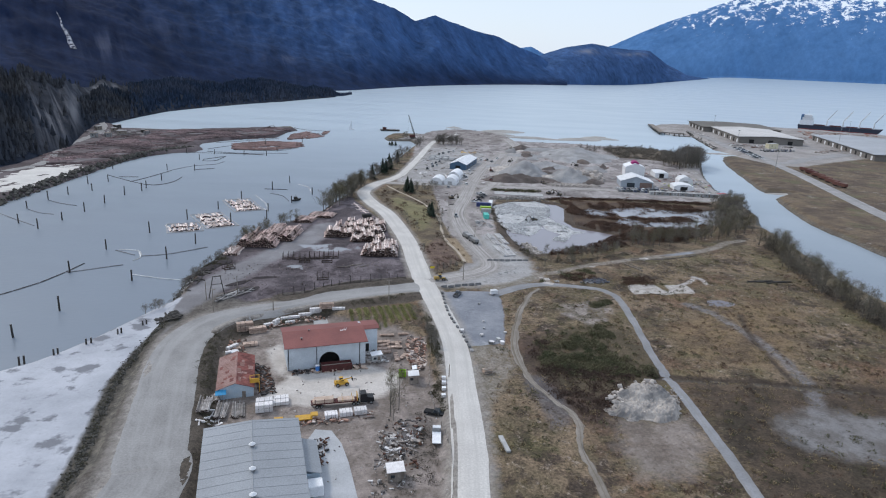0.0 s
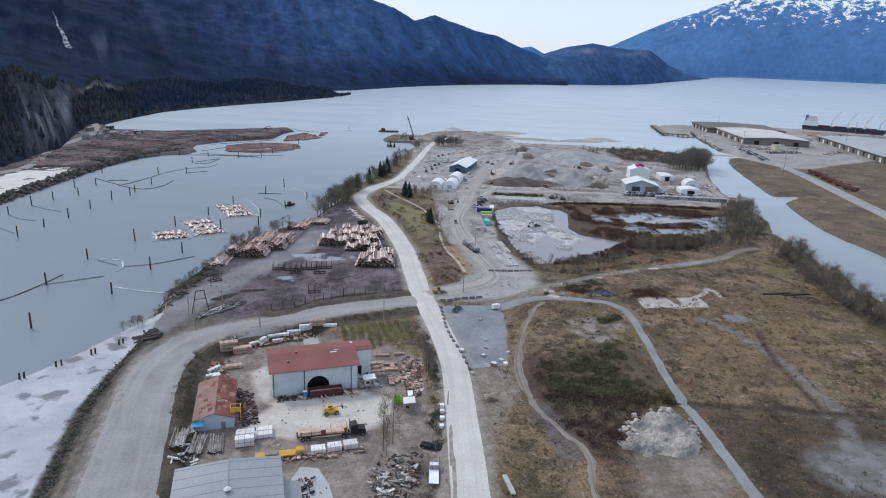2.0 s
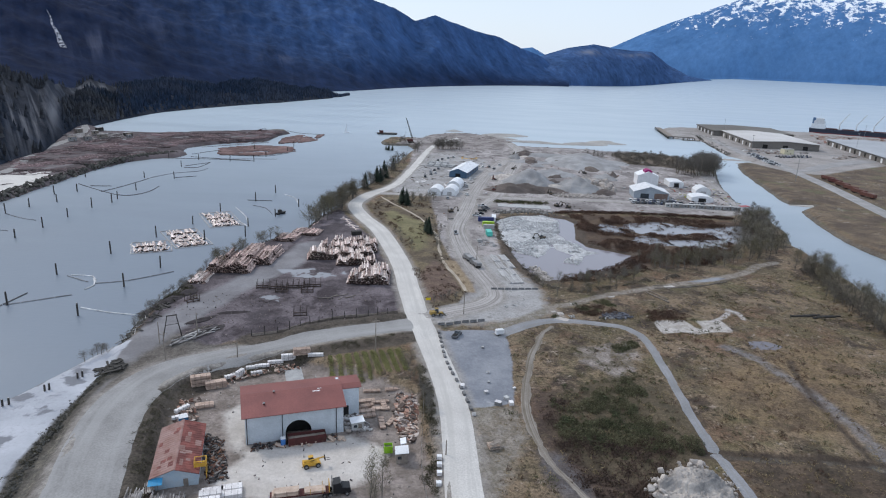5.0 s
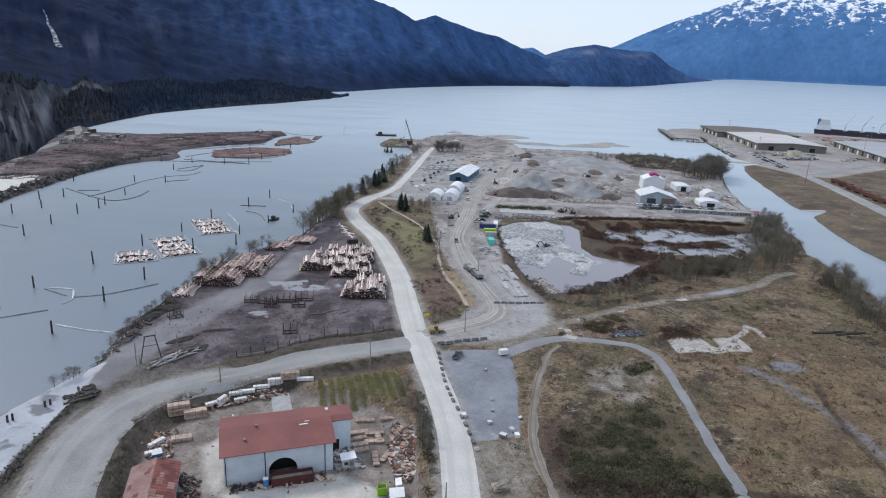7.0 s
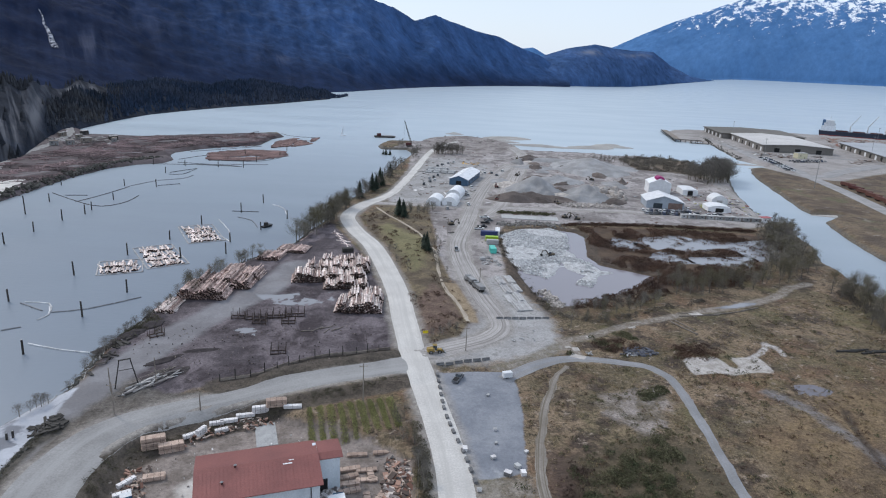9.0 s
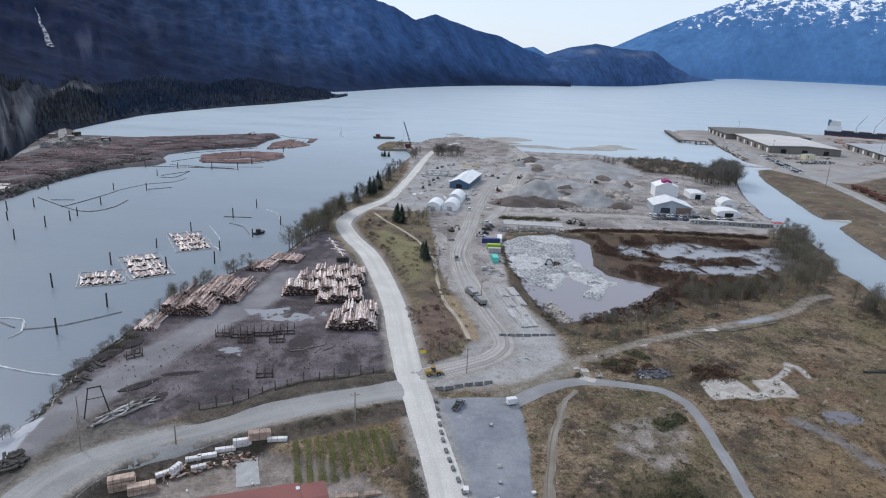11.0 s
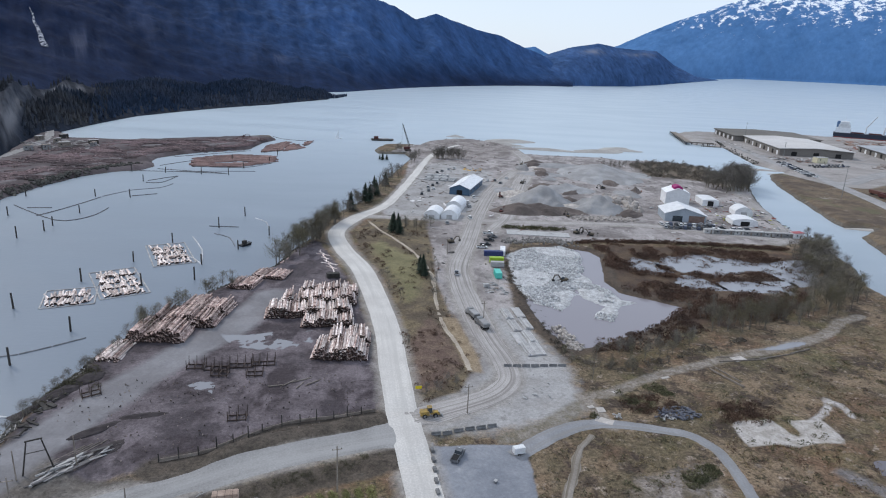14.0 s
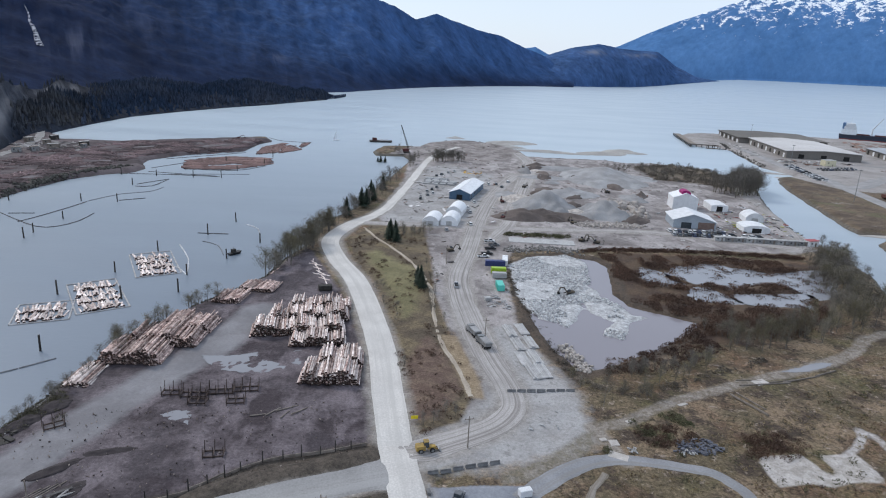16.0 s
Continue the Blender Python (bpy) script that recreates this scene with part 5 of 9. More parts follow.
def red_workshop():
    t = thing("workshop", *yard(0, 0), YA, "long workshop with a faded red metal roof and pale blue walls", "building", z=3.0)
    w, e, rv, rz_, d = 23.4, 7.5, 7.9, 9.05, 15.0
    # front wall with a round-headed doorway
    cx, hw, sp = 12.4, 3.1, 1.9
    arch = [(cx + hw * math.cos(a), sp + hw * math.sin(a)) for a in [math.pi * k / 14 for k in range(15)]]
    left = [(0, 0), (cx - hw, 0), (cx - hw, sp)] + [p for p in arch[::-1] if p[0] <= cx + 1e-6][1:] + [(cx, e), (0, e)]
    right = [(cx + hw, 0), (w, 0), (w, e), (cx, e)] + [p for p in arch[::-1] if p[0] >= cx - 1e-6] 
    front = part("wall", prism(left, 0, 0.25), WALLBLUE, t, "pale blue front wall with a round-headed doorway")
    prism_r = prism(right, 0, 0.25)
    part("wall", prism_r, WALLBLUE, t)
    # black sheet behind the arch stands for the unlit inside
    part("door_recess", box(cx, 3.4, 0.02, 2 * hw + 0.6, 0.2, 5.4), DARK, t, "dark inside of the doorway")
    side = [(0, 0), (d, 0), (d, e), (rv, rz_), (0, e)]
    for x in (0, w - 0.25):
        part("wall", prism([(p[0] + 0.25 if p[0] == 0 else p[0], p[1]) for p in side], x, x + 0.25, "x"), WALLBLUE, t)
    part("wall", box(w / 2, d - 0.12, 0, w, 0.25, e), WALLBLUE, t)
    for i in (0.35, 8.6, 21.6):
        part("downpipe", box(i, -0.09, 0, 0.16, 0.16, e), DARK, t)
    f = part("roof", prism([(-0.7, e - 0.15), (rv, rz_), (rv, rz_ + 0.16), (-0.7, e + 0.02)], -0.8, w + 0.7, "x"), REDROOF, t)
    part("roof", prism([(d + 0.6, e - 0.2), (rv, rz_), (rv, rz_ + 0.16), (d + 0.6, e)], -0.8, w + 0.7, "x"), REDROOF, t)
    seams = bmesh.new()
    for i in range(31):
        x = -0.7 + i * 0.8
        prism([(-0.7, e + 0.02), (rv, rz_ + 0.16), (rv, rz_ + 0.2), (-0.7, e + 0.06)], x, x + 0.05, "x", seams)
    tagged(part("seam", seams, REDROOF, f), kind="stuff")
    for u, v, s in ((17.6, 6.4, 1.9), (18.4, 7.3, 1.1)):
        part("roof_light", box(u, v, e + (rz_ - e) * (v + 0.7) / (rv + 0.7) + 0.02, s, 0.6, 0.12), WHITE, f, "white roof light")
    for u, v in ((4.6, 3.4), (7.2, 7.3)):
        b = part("roof_vent", tube((u, v, e + (rz_ - e) * v / rv), (u, v, e + (rz_ - e) * v / rv + 0.7), 0.22), OXIDE, f)
        part("cowl", tube((u, v, e + (rz_ - e) * v / rv + 0.65), (u, v, e + (rz_ - e) * v / rv + 0.85), 0.36, 0.1), STEEL, b)
    # set-back wing
    part("wing_wall", box(w + 2.6, 10.2, 0, 5.2, 6.4, 8.2), WALLBLUE, t)
    part("wing_roof", prism([(6.6, 8.2), (8.4, 8.75), (13.8, 8.1), (13.8, 8.25), (8.4, 8.9), (6.6, 8.35)], w + 0.75, w + 5.8, "x"), REDROOF, t)
    part("wing_door", box(w + 1.4, 6.95, 0, 2.2, 0.1, 3.2), DARK, t)


def rusty_shed():
    t = thing("shed", -59.2, 147.3, 17, "small shed with a rusted red roof and blue boards", "shed", z=3.0)
    sl = gable(t, 9.4, 19.5, 3.1, 1.6, SHEDBLUE, (RUSTPALE, RUST), 0.35, 0.12, 0.9)
    rnd = random.Random(4)
    for k in range(16):
        s = k % 2
        x = rnd.uniform(0.4, 4.2) if not s else rnd.uniform(5.2, 9)
        z = 3.1 + 1.6 * (x / 4.7 if not s else (9.4 - x) / 4.7)
        bm = box(x, rnd.uniform(1, 18.5), z + 0.12, rnd.uniform(0.5, 1.5), rnd.uniform(0.7, 2.4), 0.03)
        bmesh.ops.rotate(bm, verts=bm.verts, cent=(x, 0, z + 0.13), matrix=Euler((0, (-1 if not s else 1) * math.atan(1.6 / 4.7), 0)).to_matrix())
        part("roof_sheet", bm, RUST if not s else RUSTPALE, sl[s])
    part("door", box(6.9, -0.06, 0, 1.0, 0.1, 2.1), OLDWOOD, t)
    part("corner_board", box(0.05, -0.08, 0, 0.2, 0.14, 3.1), WHITE, t)
    for k in (1.4, 2.4):
        part("awning_post", tube((k - 0.9, -1.5, 0), (k - 0.9, -1.5, 2.6), 0.05, n=6), OLDWOOD, t)
    part("awning", prism([(-1.8, 2.4), (0, 3.0), (0, 3.05), (-1.8, 2.45)], -0.4, 2.4, "x"), paint("blue_tarp", (0.05, 0.30, 0.55), 0.6), t, "sagging bright blue tarpaulin awning")


def grey_mill():
    t = thing("sawmill", -53.6, 126.0, 18, "large sawmill hall with a grey standing-seam metal roof", "building", z=3.0)
    w, d, e, r = 20.6, 62.0, 5.9, 0.75
    t.matrix_basis = t.matrix_basis @ pose(0, -d, 0)
    sl = gable(t, w, d, e, r, WALLBLUE, GREYROOF, 0.5, 0.14, 3.1)
    for y in (d - 10.5, d - 19.5, d - 28):
        v = part("roof_vent", tube((w / 2, y, e + r), (w / 2, y, e + r + 0.8), 0.45, n=12), STEEL, sl[0], "round white roof ventilator")
        part("cowl", tube((w / 2, y, e + r + 0.75), (w / 2, y, e + r + 1.15), 0.75, 0.25, 12), WHITE, v)
    # side lean-to
    part("annex_wall", box(w + 1.8, d - 12.0, 0, 3.6, 12, 3.0), SHEDBLUE, t)
    part("annex_roof", prism([(w - 0.1, 4.2), (w + 4.1, 3.0), (w + 4.1, 3.14), (w - 0.1, 4.34)], d - 18.5, d - 5.6), GREYROOF, t, "dark grey lean-to roof")
    part("dust_chute", box(w + 2.4, d - 20.6, 0, 3.2, 3.2, 2.6, bevel=0.15), WHITE, t)


def lumber_pack(x, y, rz, L=4.6, w=1.2, h=1.1, tiers=1, wrapped=True, label="", z=None, group="lumber packs"):
    t = thing("lumber_pack", x, y, rz, label, "lumber", group, z)
    for k in range(tiers):
        z0 = k * (h + 0.16)
        for s in (-L * 0.32, L * 0.32):
            part("bearer", box(s, 0, z0, 0.14, w, 0.14), OLDWOOD, t)
        if wrapped:
            part("wrapped_pack", box(0, 0, z0 + 0.14, L, w, h, bevel=0.05), WRAP, t)
        else:
            for j in range(4):
                part("board_layer", box(random.Random(j).uniform(-0.12, 0.12), 0, z0 + 0.14 + j * h / 4, L, w * (0.96 if j % 2 else 1), h / 4 - 0.03), FRESH, t)
        for s in (-L * 0.3, 0, L * 0.3):
            part("strap", box(s, 0, z0 + 0.13, 0.05, w + 0.03, h + 0.03), DARK, t)
    return t


def semi_truck():
    t = thing("log_truck", -26.9, 147.9, 15.5, "black tractor truck with a flatbed trailer half loaded with timber", "truck")
    bed = part("trailer_bed", box(-1.5, 0, 1.15, 12.4, 2.4, 0.22), OXIDE, t)
    for s in (-1.05, 1.05):
        part("beam", box(-1.5, s * 0.5, 0.8, 12.2, 0.2, 0.36), DARK, t)
    for x in (-6.6, -4.2, -1.8, 0.6, 3.2):
        for s in (-1.15, 1.15):
            part("stake", box(x, s, 1.37, 0.1, 0.1, 1.3), YELLOW if x > 0 else OXIDE, bed)
    for i, (x, L, z) in enumerate(((-4.5, 5.6, 1.37), (-4.3, 5.2, 1.9), (1.6, 4.4, 1.37))):
        part("timber_load", box(x, 0, z, L, 2.0, 0.5, bevel=0.04), LUMBER, bed, "pale sawn timber load")
    part("headboard", box(4.6, 0, 1.37, 0.15, 2.4, 1.7), YELLOW, bed)
    cab = part("cab", prism([(5.4, 0.9), (5.4, 3.1), (6.9, 3.3), (7.3, 2.1), (9.0, 1.9), (9.2, 0.7), (5.4, 0.7)], -1.15, 1.15), CARPAINT[0], t, "black bonneted cab")
    part("windscreen", prism([(6.95, 3.2), (7.32, 2.2), (7.36, 2.2), (7.0, 3.2)], -1.0, 1.0), GLASS, cab)
    for s in (-1.25, 1.25):
        part("exhaust_stack", tube((5.25, s * 0.8, 1), (5.25, s * 0.8, 3.9), 0.1), STEEL, cab)
    for x in (-6.2, -5.0, 3.6, 4.8, 8.3):
        for s in (-1.05, 1.05):
            wheel(t, x, s, 0.5, 0.4)


def telehandler():
    t = thing("telehandler", -28.3, 158.2, 22, "yellow telescopic handler with raised pallet forks", "loader")
    t.scale = (0.88, 0.88, 0.88)
    part("chassis", prism([(-2.4, 0.7), (-2.3, 1.7), (-0.4, 1.5), (2.0, 1.3), (2.3, 0.7)], -0.9, 0.9), YELLOW, t)
    cab = part("cab", prism([(-0.8, 1.5), (-0.7, 2.6), (0.4, 2.6), (0.7, 1.4)], 0.05, 0.95), GLASS, t)
    part("cab_roof", box(-0.15, 0.5, 2.58, 1.3, 1.0, 0.1), YELLOW, cab)
    b = bmesh.new()
    tube((-2.0, -0.4, 1.9), (3.2, -0.4, 2.5), 0.24, 0.2, 6, b)
    boom = part("boom", b, YELLOW, t)
    part("carriage", box(3.3, -0.4, 1.7, 0.2, 1.4, 1.0), DARK, boom)
    for s in (-0.8, 0.0):
        part("fork", box(4.1, s, 1.7, 1.5, 0.12, 0.08), DARK, boom)
    for x in (-1.5, 1.5):
        for s in (-0.95, 0.95):
            wheel(t, x, s, 0.62, 0.45)


def bin_box(name, x, y, rz, sx, sy, sz, colour, label, category, lid=None, open_top=True, group=""):
    """An open-topped steel bin with ribs, or a closed one with a lid."""
    t = thing(name, x, y, rz, label, category, group)
    part("base", box(0, 0, 0.08, sx, sy, 0.08), colour, t)
    for s in (-1, 1):
        part("side", box(0, s * (sy / 2 - 0.04), 0.16, sx, 0.08, sz - 0.16), colour, t)
        part("end", box(s * (sx / 2 - 0.04), 0, 0.16, 0.08, sy - 0.16, sz - 0.16), colour, t)
        for k in range(int(sx / 0.9)):
            part("rib", box(-sx / 2 + 0.5 + k * 0.9, s * (sy / 2 + 0.03), 0.16, 0.1, 0.06, sz - 0.2), colour, t)
    if lid:
        part("lid", box(0, 0, sz + 0.005, sx + 0.06, sy + 0.06, 0.07), lid, t)
    else:
        part("load", box(0, 0, 0.2, sx - 0.2, sy - 0.2, sz * 0.55), OLDWOOD, t)
    return t


def small_hut(name, x, y, rz, w, d, h, wall, roof, label, category="hut", group="", door=True):
    t = thing(name, x, y, rz, label, category, group)
    for s in (-1, 1):
        part("wall", box(0, s * (d / 2 - 0.06), 0, w, 0.12, h), wall, t)
        part("wall", box(s * (w / 2 - 0.06), 0, 0, 0.12, d - 0.24, h), wall, t)
    part("roof", prism([(-w / 2 - 0.25, h), (w / 2 + 0.25, h + 0.25), (w / 2 + 0.25, h + 0.37), (-w / 2 - 0.25, h + 0.12)], -d / 2 - 0.25, d / 2 + 0.25), roof, t)
    if door:
        part("door", box(w * 0.2, -d / 2 - 0.03, 0, 0.9, 0.06, min(2.0, h - 0.2)), OLDWOOD, t)
        part("window", box(-w * 0.2, -d / 2 - 0.03, h * 0.45, 0.9, 0.06, h * 0.3), GLASS, t)
    return t


def pole(x, y, h, label="weathered wooden utility pole beside the gravel road", arm=True, group="utility poles"):
    t = thing("utility_pole", x, y, 20, label, "pole", group)
    part("shaft", tube((0, 0, -0.4), (0, 0, h), 0.17, 0.12, 8), OLDWOOD, t)
    if arm:
        a = part("crossarm", box(0, 0, h - 0.9, 2.2, 0.12, 0.14), OLDWOOD, t)
        for s in (-0.95, 0, 0.95):
            part("insulator", tube((s, 0, h - 0.76), (s, 0, h - 0.55), 0.06, n=6), DARK, a)


def debris(name, poly, n, material, label, seed, size=(0.4, 2.4), category="scrap", aim=None):
    """Loose boards, sheets and lumps thrown together, as one mesh."""
    rnd = random.Random(seed)
    bm = bmesh.new()
    pts = spots(poly, n, seed)
    zs = height(np.array([p[0] for p in pts]), np.array([p[1] for p in pts]))
    xs, ys = np.array([p[0] for p in pts]), np.array([p[1] for p in pts])
    clear = np.minimum.reduce([line_edge(r, xs, ys) for r in (MAIN, SITE_ROAD, SITE_TRACK, CROSS, POINT_ROAD)]) > 0.8
    for (x, y, _, k), z, free in zip(pts, zs, clear):
        L = rnd.uniform(*size)
        if not free or (name == "site_litter" and y < 345):
            continue
        m = pose(x, y, z + rnd.uniform(0.05, 0.6), rnd.uniform(-14, 14), rnd.uniform(-14, 14), rnd.uniform(0, 180) if aim is None else aim + rnd.gauss(0, 9)) @ Matrix.Diagonal((L, L * rnd.uniform(0.08, 0.5 if aim is None else 0.12), rnd.uniform(0.06, 0.4), 1))
        bmesh.ops.create_cube(bm, size=1, matrix=m)
    return tagged(new(name, mesh_of(name, bm, material)), label, category, kind="stuff")


SCRAP_DARK = mixed("dark_mixed_scrap", [(0.05, 0.04, 0.036), (0.11, 0.055, 0.042), (0.09, 0.085, 0.085), (0.04, 0.038, 0.04), (0.20, 0.18, 0.17), (0.14, 0.075, 0.05)])
SCRAP_WOOD = mixed("mixed_scrap_timber", [(0.46, 0.36, 0.30), (0.16, 0.085, 0.065), (0.30, 0.22, 0.18), (0.10, 0.075, 0.065), (0.55, 0.48, 0.44), (0.22, 0.19, 0.18), (0.36, 0.22, 0.17)])
SCRAP_PALE = mixed("mixed_pale_scrap", [(0.62, 0.60, 0.60), (0.22, 0.20, 0.19), (0.42, 0.40, 0.39), (0.12, 0.11, 0.11), (0.34, 0.30, 0.27)])
BEFORE = set(bpy.data.objects)
red_workshop()
rusty_shed()
grey_mill()
semi_truck()
telehandler()
# concrete apron beside the mill
ap = thing("concrete_apron", -23.5, 118, 18, "smooth pale concrete apron beside the sawmill", "pavement", kind="structure")
outline = [(-4.4, -40), (4.6, -40), (4.6, 4), (4.0, 12), (2.4, 18), (-1.5, 19.5), (-4.0, 15), (-4.4, 5)]
bm = bmesh.new()
bm.faces.new([bm.verts.new((x, y, 0.06)) for x, y in outline])
part("slab", bm, mat("smooth_apron_concrete", (0.40, 0.41, 0.43), (0.33, 0.34, 0.355), 0.7, 0.2, 4), ap)
# wrapped packs in the court
for i, (x, y, n) in enumerate(((-46.4, 147.2, 1), (-46.0, 145.0, 2), (-45.5, 142.8, 2), (-42.9, 148.6, 1), (-42.3, 146.6, 1))):
    lumber_pack(x, y, 18, 4.4, 1.9, 1.0, n, True, "pack of lumber in white wrapping in the mill yard")
for i, (x, y) in enumerate(((-28.0, 141.4), (-24.5, 142.9), (-21.0, 144.2))):
    lumber_pack(x, y, 17, 3.3, 2.3, 1.3, 1, True, "tall pack of pinkish lumber on the yard's middle row", group="row of tall packs")
# yellow low-loader beside them
tr = thing("low_loader", -37.0, 138.8, 16, "long yellow low-loader trailer parked in the yard", "trailer")
part("deck", box(0, 0, 0.7, 9.5, 2.3, 0.25), YELLOW, tr)
part("gooseneck", prism([(4.2, 0.95), (4.6, 1.7), (6.2, 1.7), (6.2, 1.45), (4.9, 1.4), (4.7, 0.95)], -0.9, 0.9), YELLOW, tr)
part("load", box(-1.0, 0, 0.96, 3.0, 1.6, 0.4, bevel=0.1), OLDWOOD, tr)
for x in (-4.0, -3.0, -2.0):
    for s in (-0.95, 0.95):
        wheel(tr, x, s, 0.45, 0.35)
# in front of the workshop
bin_box("scrap_container", -31.5, 167.4, YA, 9.0, 2.4, 2.2, OXIDE, "rusty dark red open container in front of the workshop doorway", "container")
wc = thing("portable_toilet", -36.6, 165.2, YA, "blue portable toilet with a white roof", "toilet")
part("cabin", box(0, 0, 0, 1.1, 1.1, 2.1, bevel=0.06), paint("toilet_blue", (0.04, 0.16, 0.45)), wc)
part("roof", box(0, 0, 2.1, 1.15, 1.15, 0.18, bevel=0.08), WHITE, wc)
part("door", box(0, -0.56, 0.1, 0.8, 0.05, 1.85), paint("toilet_door_blue", (0.06, 0.20, 0.5)), wc)
debris("scrap_by_wall", [yard(1, -3), yard(21, -3.2), yard(21, -0.8), yard(1, -0.8)], 170, SCRAP_DARK, "dark rusty scrap and parts along the workshop wall", 5, (0.3, 1.4))
debris("timber_offcuts", [yard(6, -3.6), yard(22, -3.6), yard(22, -2), yard(6, -2)], 26, LUMBER, "pale timber offcuts lying before the workshop", 6, (0.8, 2.6))
debris("machine_scrap", [(-56, 168), (-51, 166), (-45, 152), (-49, 150), (-53, 160)], 330, SCRAP_DARK, "dark heap of old machine parts beside the shed", 7, (0.3, 1.5))
GREYPOLES = [log_mesh(k + 30, mat("grey_pole_wood", (0.40, 0.375, 0.36), (0.20, 0.18, 0.17), 0.9, 0.7, 5, spread=0.45)) for k in range(4)]
for k, (x, y, w, L, a) in enumerate(((-60.6, 136.4, 3.4, 7.5, 14), (-56.6, 137.2, 3.0, 8.5, 11), (-52.8, 138.6, 3.6, 7.6, 16), (-59.6, 144.6, 2.2, 3.6, 30))):
    log_deck(x, y, a, w, L, 1.0, "stack of grey poles and boards before the shed", 140 + k, GREYPOLES, 0.16, "pole stacks", None, 0.3, 0.5, "pole_stack")
debris("white_offcuts", [(-60, 140), (-55, 142), (-54, 134), (-58, 132)], 20, WRAP, "white sheets and packs at the yard's edge", 9, (1.5, 3.0))
cage = thing("steel_cage", -50.8, 152.4, 17, "bright yellow steel cage standing against the shed", "cage")
for sx in (-1.2, 1.2):
    for sy in (-1.0, 1.0):
        part("post", box(sx, sy, 0, 0.14, 0.14, 4.6), YELLOW, cage)
for z in (3.3, 4.5):
    for s in (-1, 1):
        part("rail", box(0, s, z, 2.5, 0.12, 0.14), YELLOW, cage)
        part("rail", box(1.2 * s, 0, z, 0.12, 2.0, 0.14), YELLOW, cage)
part("front_panel", box(0, -1.02, 3.4, 2.4, 0.05, 0.9), YELLOW, cage)
# packs round the back of the yard
for i, (x, y, L, n, wrapped, rz) in enumerate(((-66.2, 191.4, 5.2, 3, False, 25), (-62.0, 191.2, 5.4, 2, False, 25), (-66, 178.5, 4.2, 1, True, 60), (-65, 174.6, 3.6, 1, True, 35), (-61, 180.4, 4.4, 1, False, 20),
                                            (-60, 196.4, 3.0, 1, True, 40), (-57.6, 197.6, 3.0, 2, True, 70), (-55.6, 202, 3.4, 1, True, 20), (-53, 203.4, 4.2, 1, True, 20), (-49.8, 206, 4.6, 1, True, 18),
                                            (-46.4, 207.6, 4.2, 2, True, 18), (-42.6, 208.6, 5.0, 2, False, 15), (-38.4, 208.4, 4.6, 1, True, 10), (-53.5, 199.6, 3.2, 1, True, 30))):
    lumber_pack(x, y, rz, L, 1.9 if not wrapped else 1.1, 0.9, n, wrapped, "stack of raw sawn timber at the back of the yard" if not wrapped else "small white lumber pack along the back of the yard", group="packs along the back")
bin_box("blue_tank", -63.4, 173.2, 30, 2.2, 1.6, 1.5, paint("tank_blue", (0.05, 0.16, 0.30)), "dark blue closed tank among lumber packs", "tank", WHITE)
sl = thing("timber_slab", -42.5, 199, 20, "pale concrete floor slab behind the workshop", "pavement", kind="structure")
part("slab", box(0, 0, 0, 5.0, 10, 0.12), CONCRETE, sl)
# beyond the workshop: racks, scrap wood and huts
debris("lean_scrap", [yard(24, -1), yard(29, -1), yard(29, 7), yard(24, 7)], 190, SCRAP_PALE, "grey metal scrap stacked under the wing", 10, (0.6, 2.4))
small_hut("site_hut", *yard(26.2, 0.6), YA, 3.0, 2.4, 2.4, CONCRETE, WHITE, "small grey hut with a white panel by the workshop")
for u, v, L, a in ((29.6, 5.2, 4.6, 4), (29.8, 7.6, 4.8, -3), (30.2, 10.0, 4.4, 6), (32.6, 1.2, 5.4, 84), (30.8, 12.6, 5.0, 0), (35.0, 9.0, 4.2, 88)):
    lumber_pack(*yard(u, v), YA + a, L, 1.5, 0.55, 1, False, "low stack of pinkish boards beside the workshop wing", group="low board stacks")
bin_box("blue_bin", *yard(27.0, 3.4), YA, 2.2, 1.5, 1.3, paint("dull_blue_steel", (0.06, 0.14, 0.24)), "dull blue steel bin among scrap by the wing", "bin")
debris("scrap_wood", [(-12, 190), (-8, 192), (-6, 184), (-6, 170), (-9, 170), (-12, 180)], 420, SCRAP_WOOD, "heap of broken pale timber along the fence", 12, (0.6, 3.0))
debris("scrap_wood_dark", [(-13, 192), (-8, 193), (-6, 184), (-6, 172), (-10, 172)], 150, SCRAP_DARK, "dark red boards among the timber heap", 13, (0.6, 2.4))
for x, y, rz in ((-16.5, 187, 15), (-16, 183.6, 10), (-19.5, 192.5, 10), (-13.6, 193.6, 12), (-12.6, 178, 70)):
    lumber_pack(x, y, rz, 4.6, 1.3, 0.5, 1, False, "low pile of pale boards beside the timber heap", group="low board piles")
bin_box("green_bin", -12.0, 165.2, 10, 2.0, 1.7, 1.9, paint("lime_green_steel", (0.28, 0.55, 0.03)), "bright lime green waste bin", "bin")
small_hut("white_hut", -8.6, 162.2, 8, 2.7, 2.8, 2.6, OLDWOOD, WHITE, "hut with a flat white roof beside the green bin")
small_hut("tall_cabinet", -8.6, 165.8, 8, 0.9, 2.0, 2.6, WHITE, WHITE, "narrow white cabinet behind the hut", "cabinet", door=False)
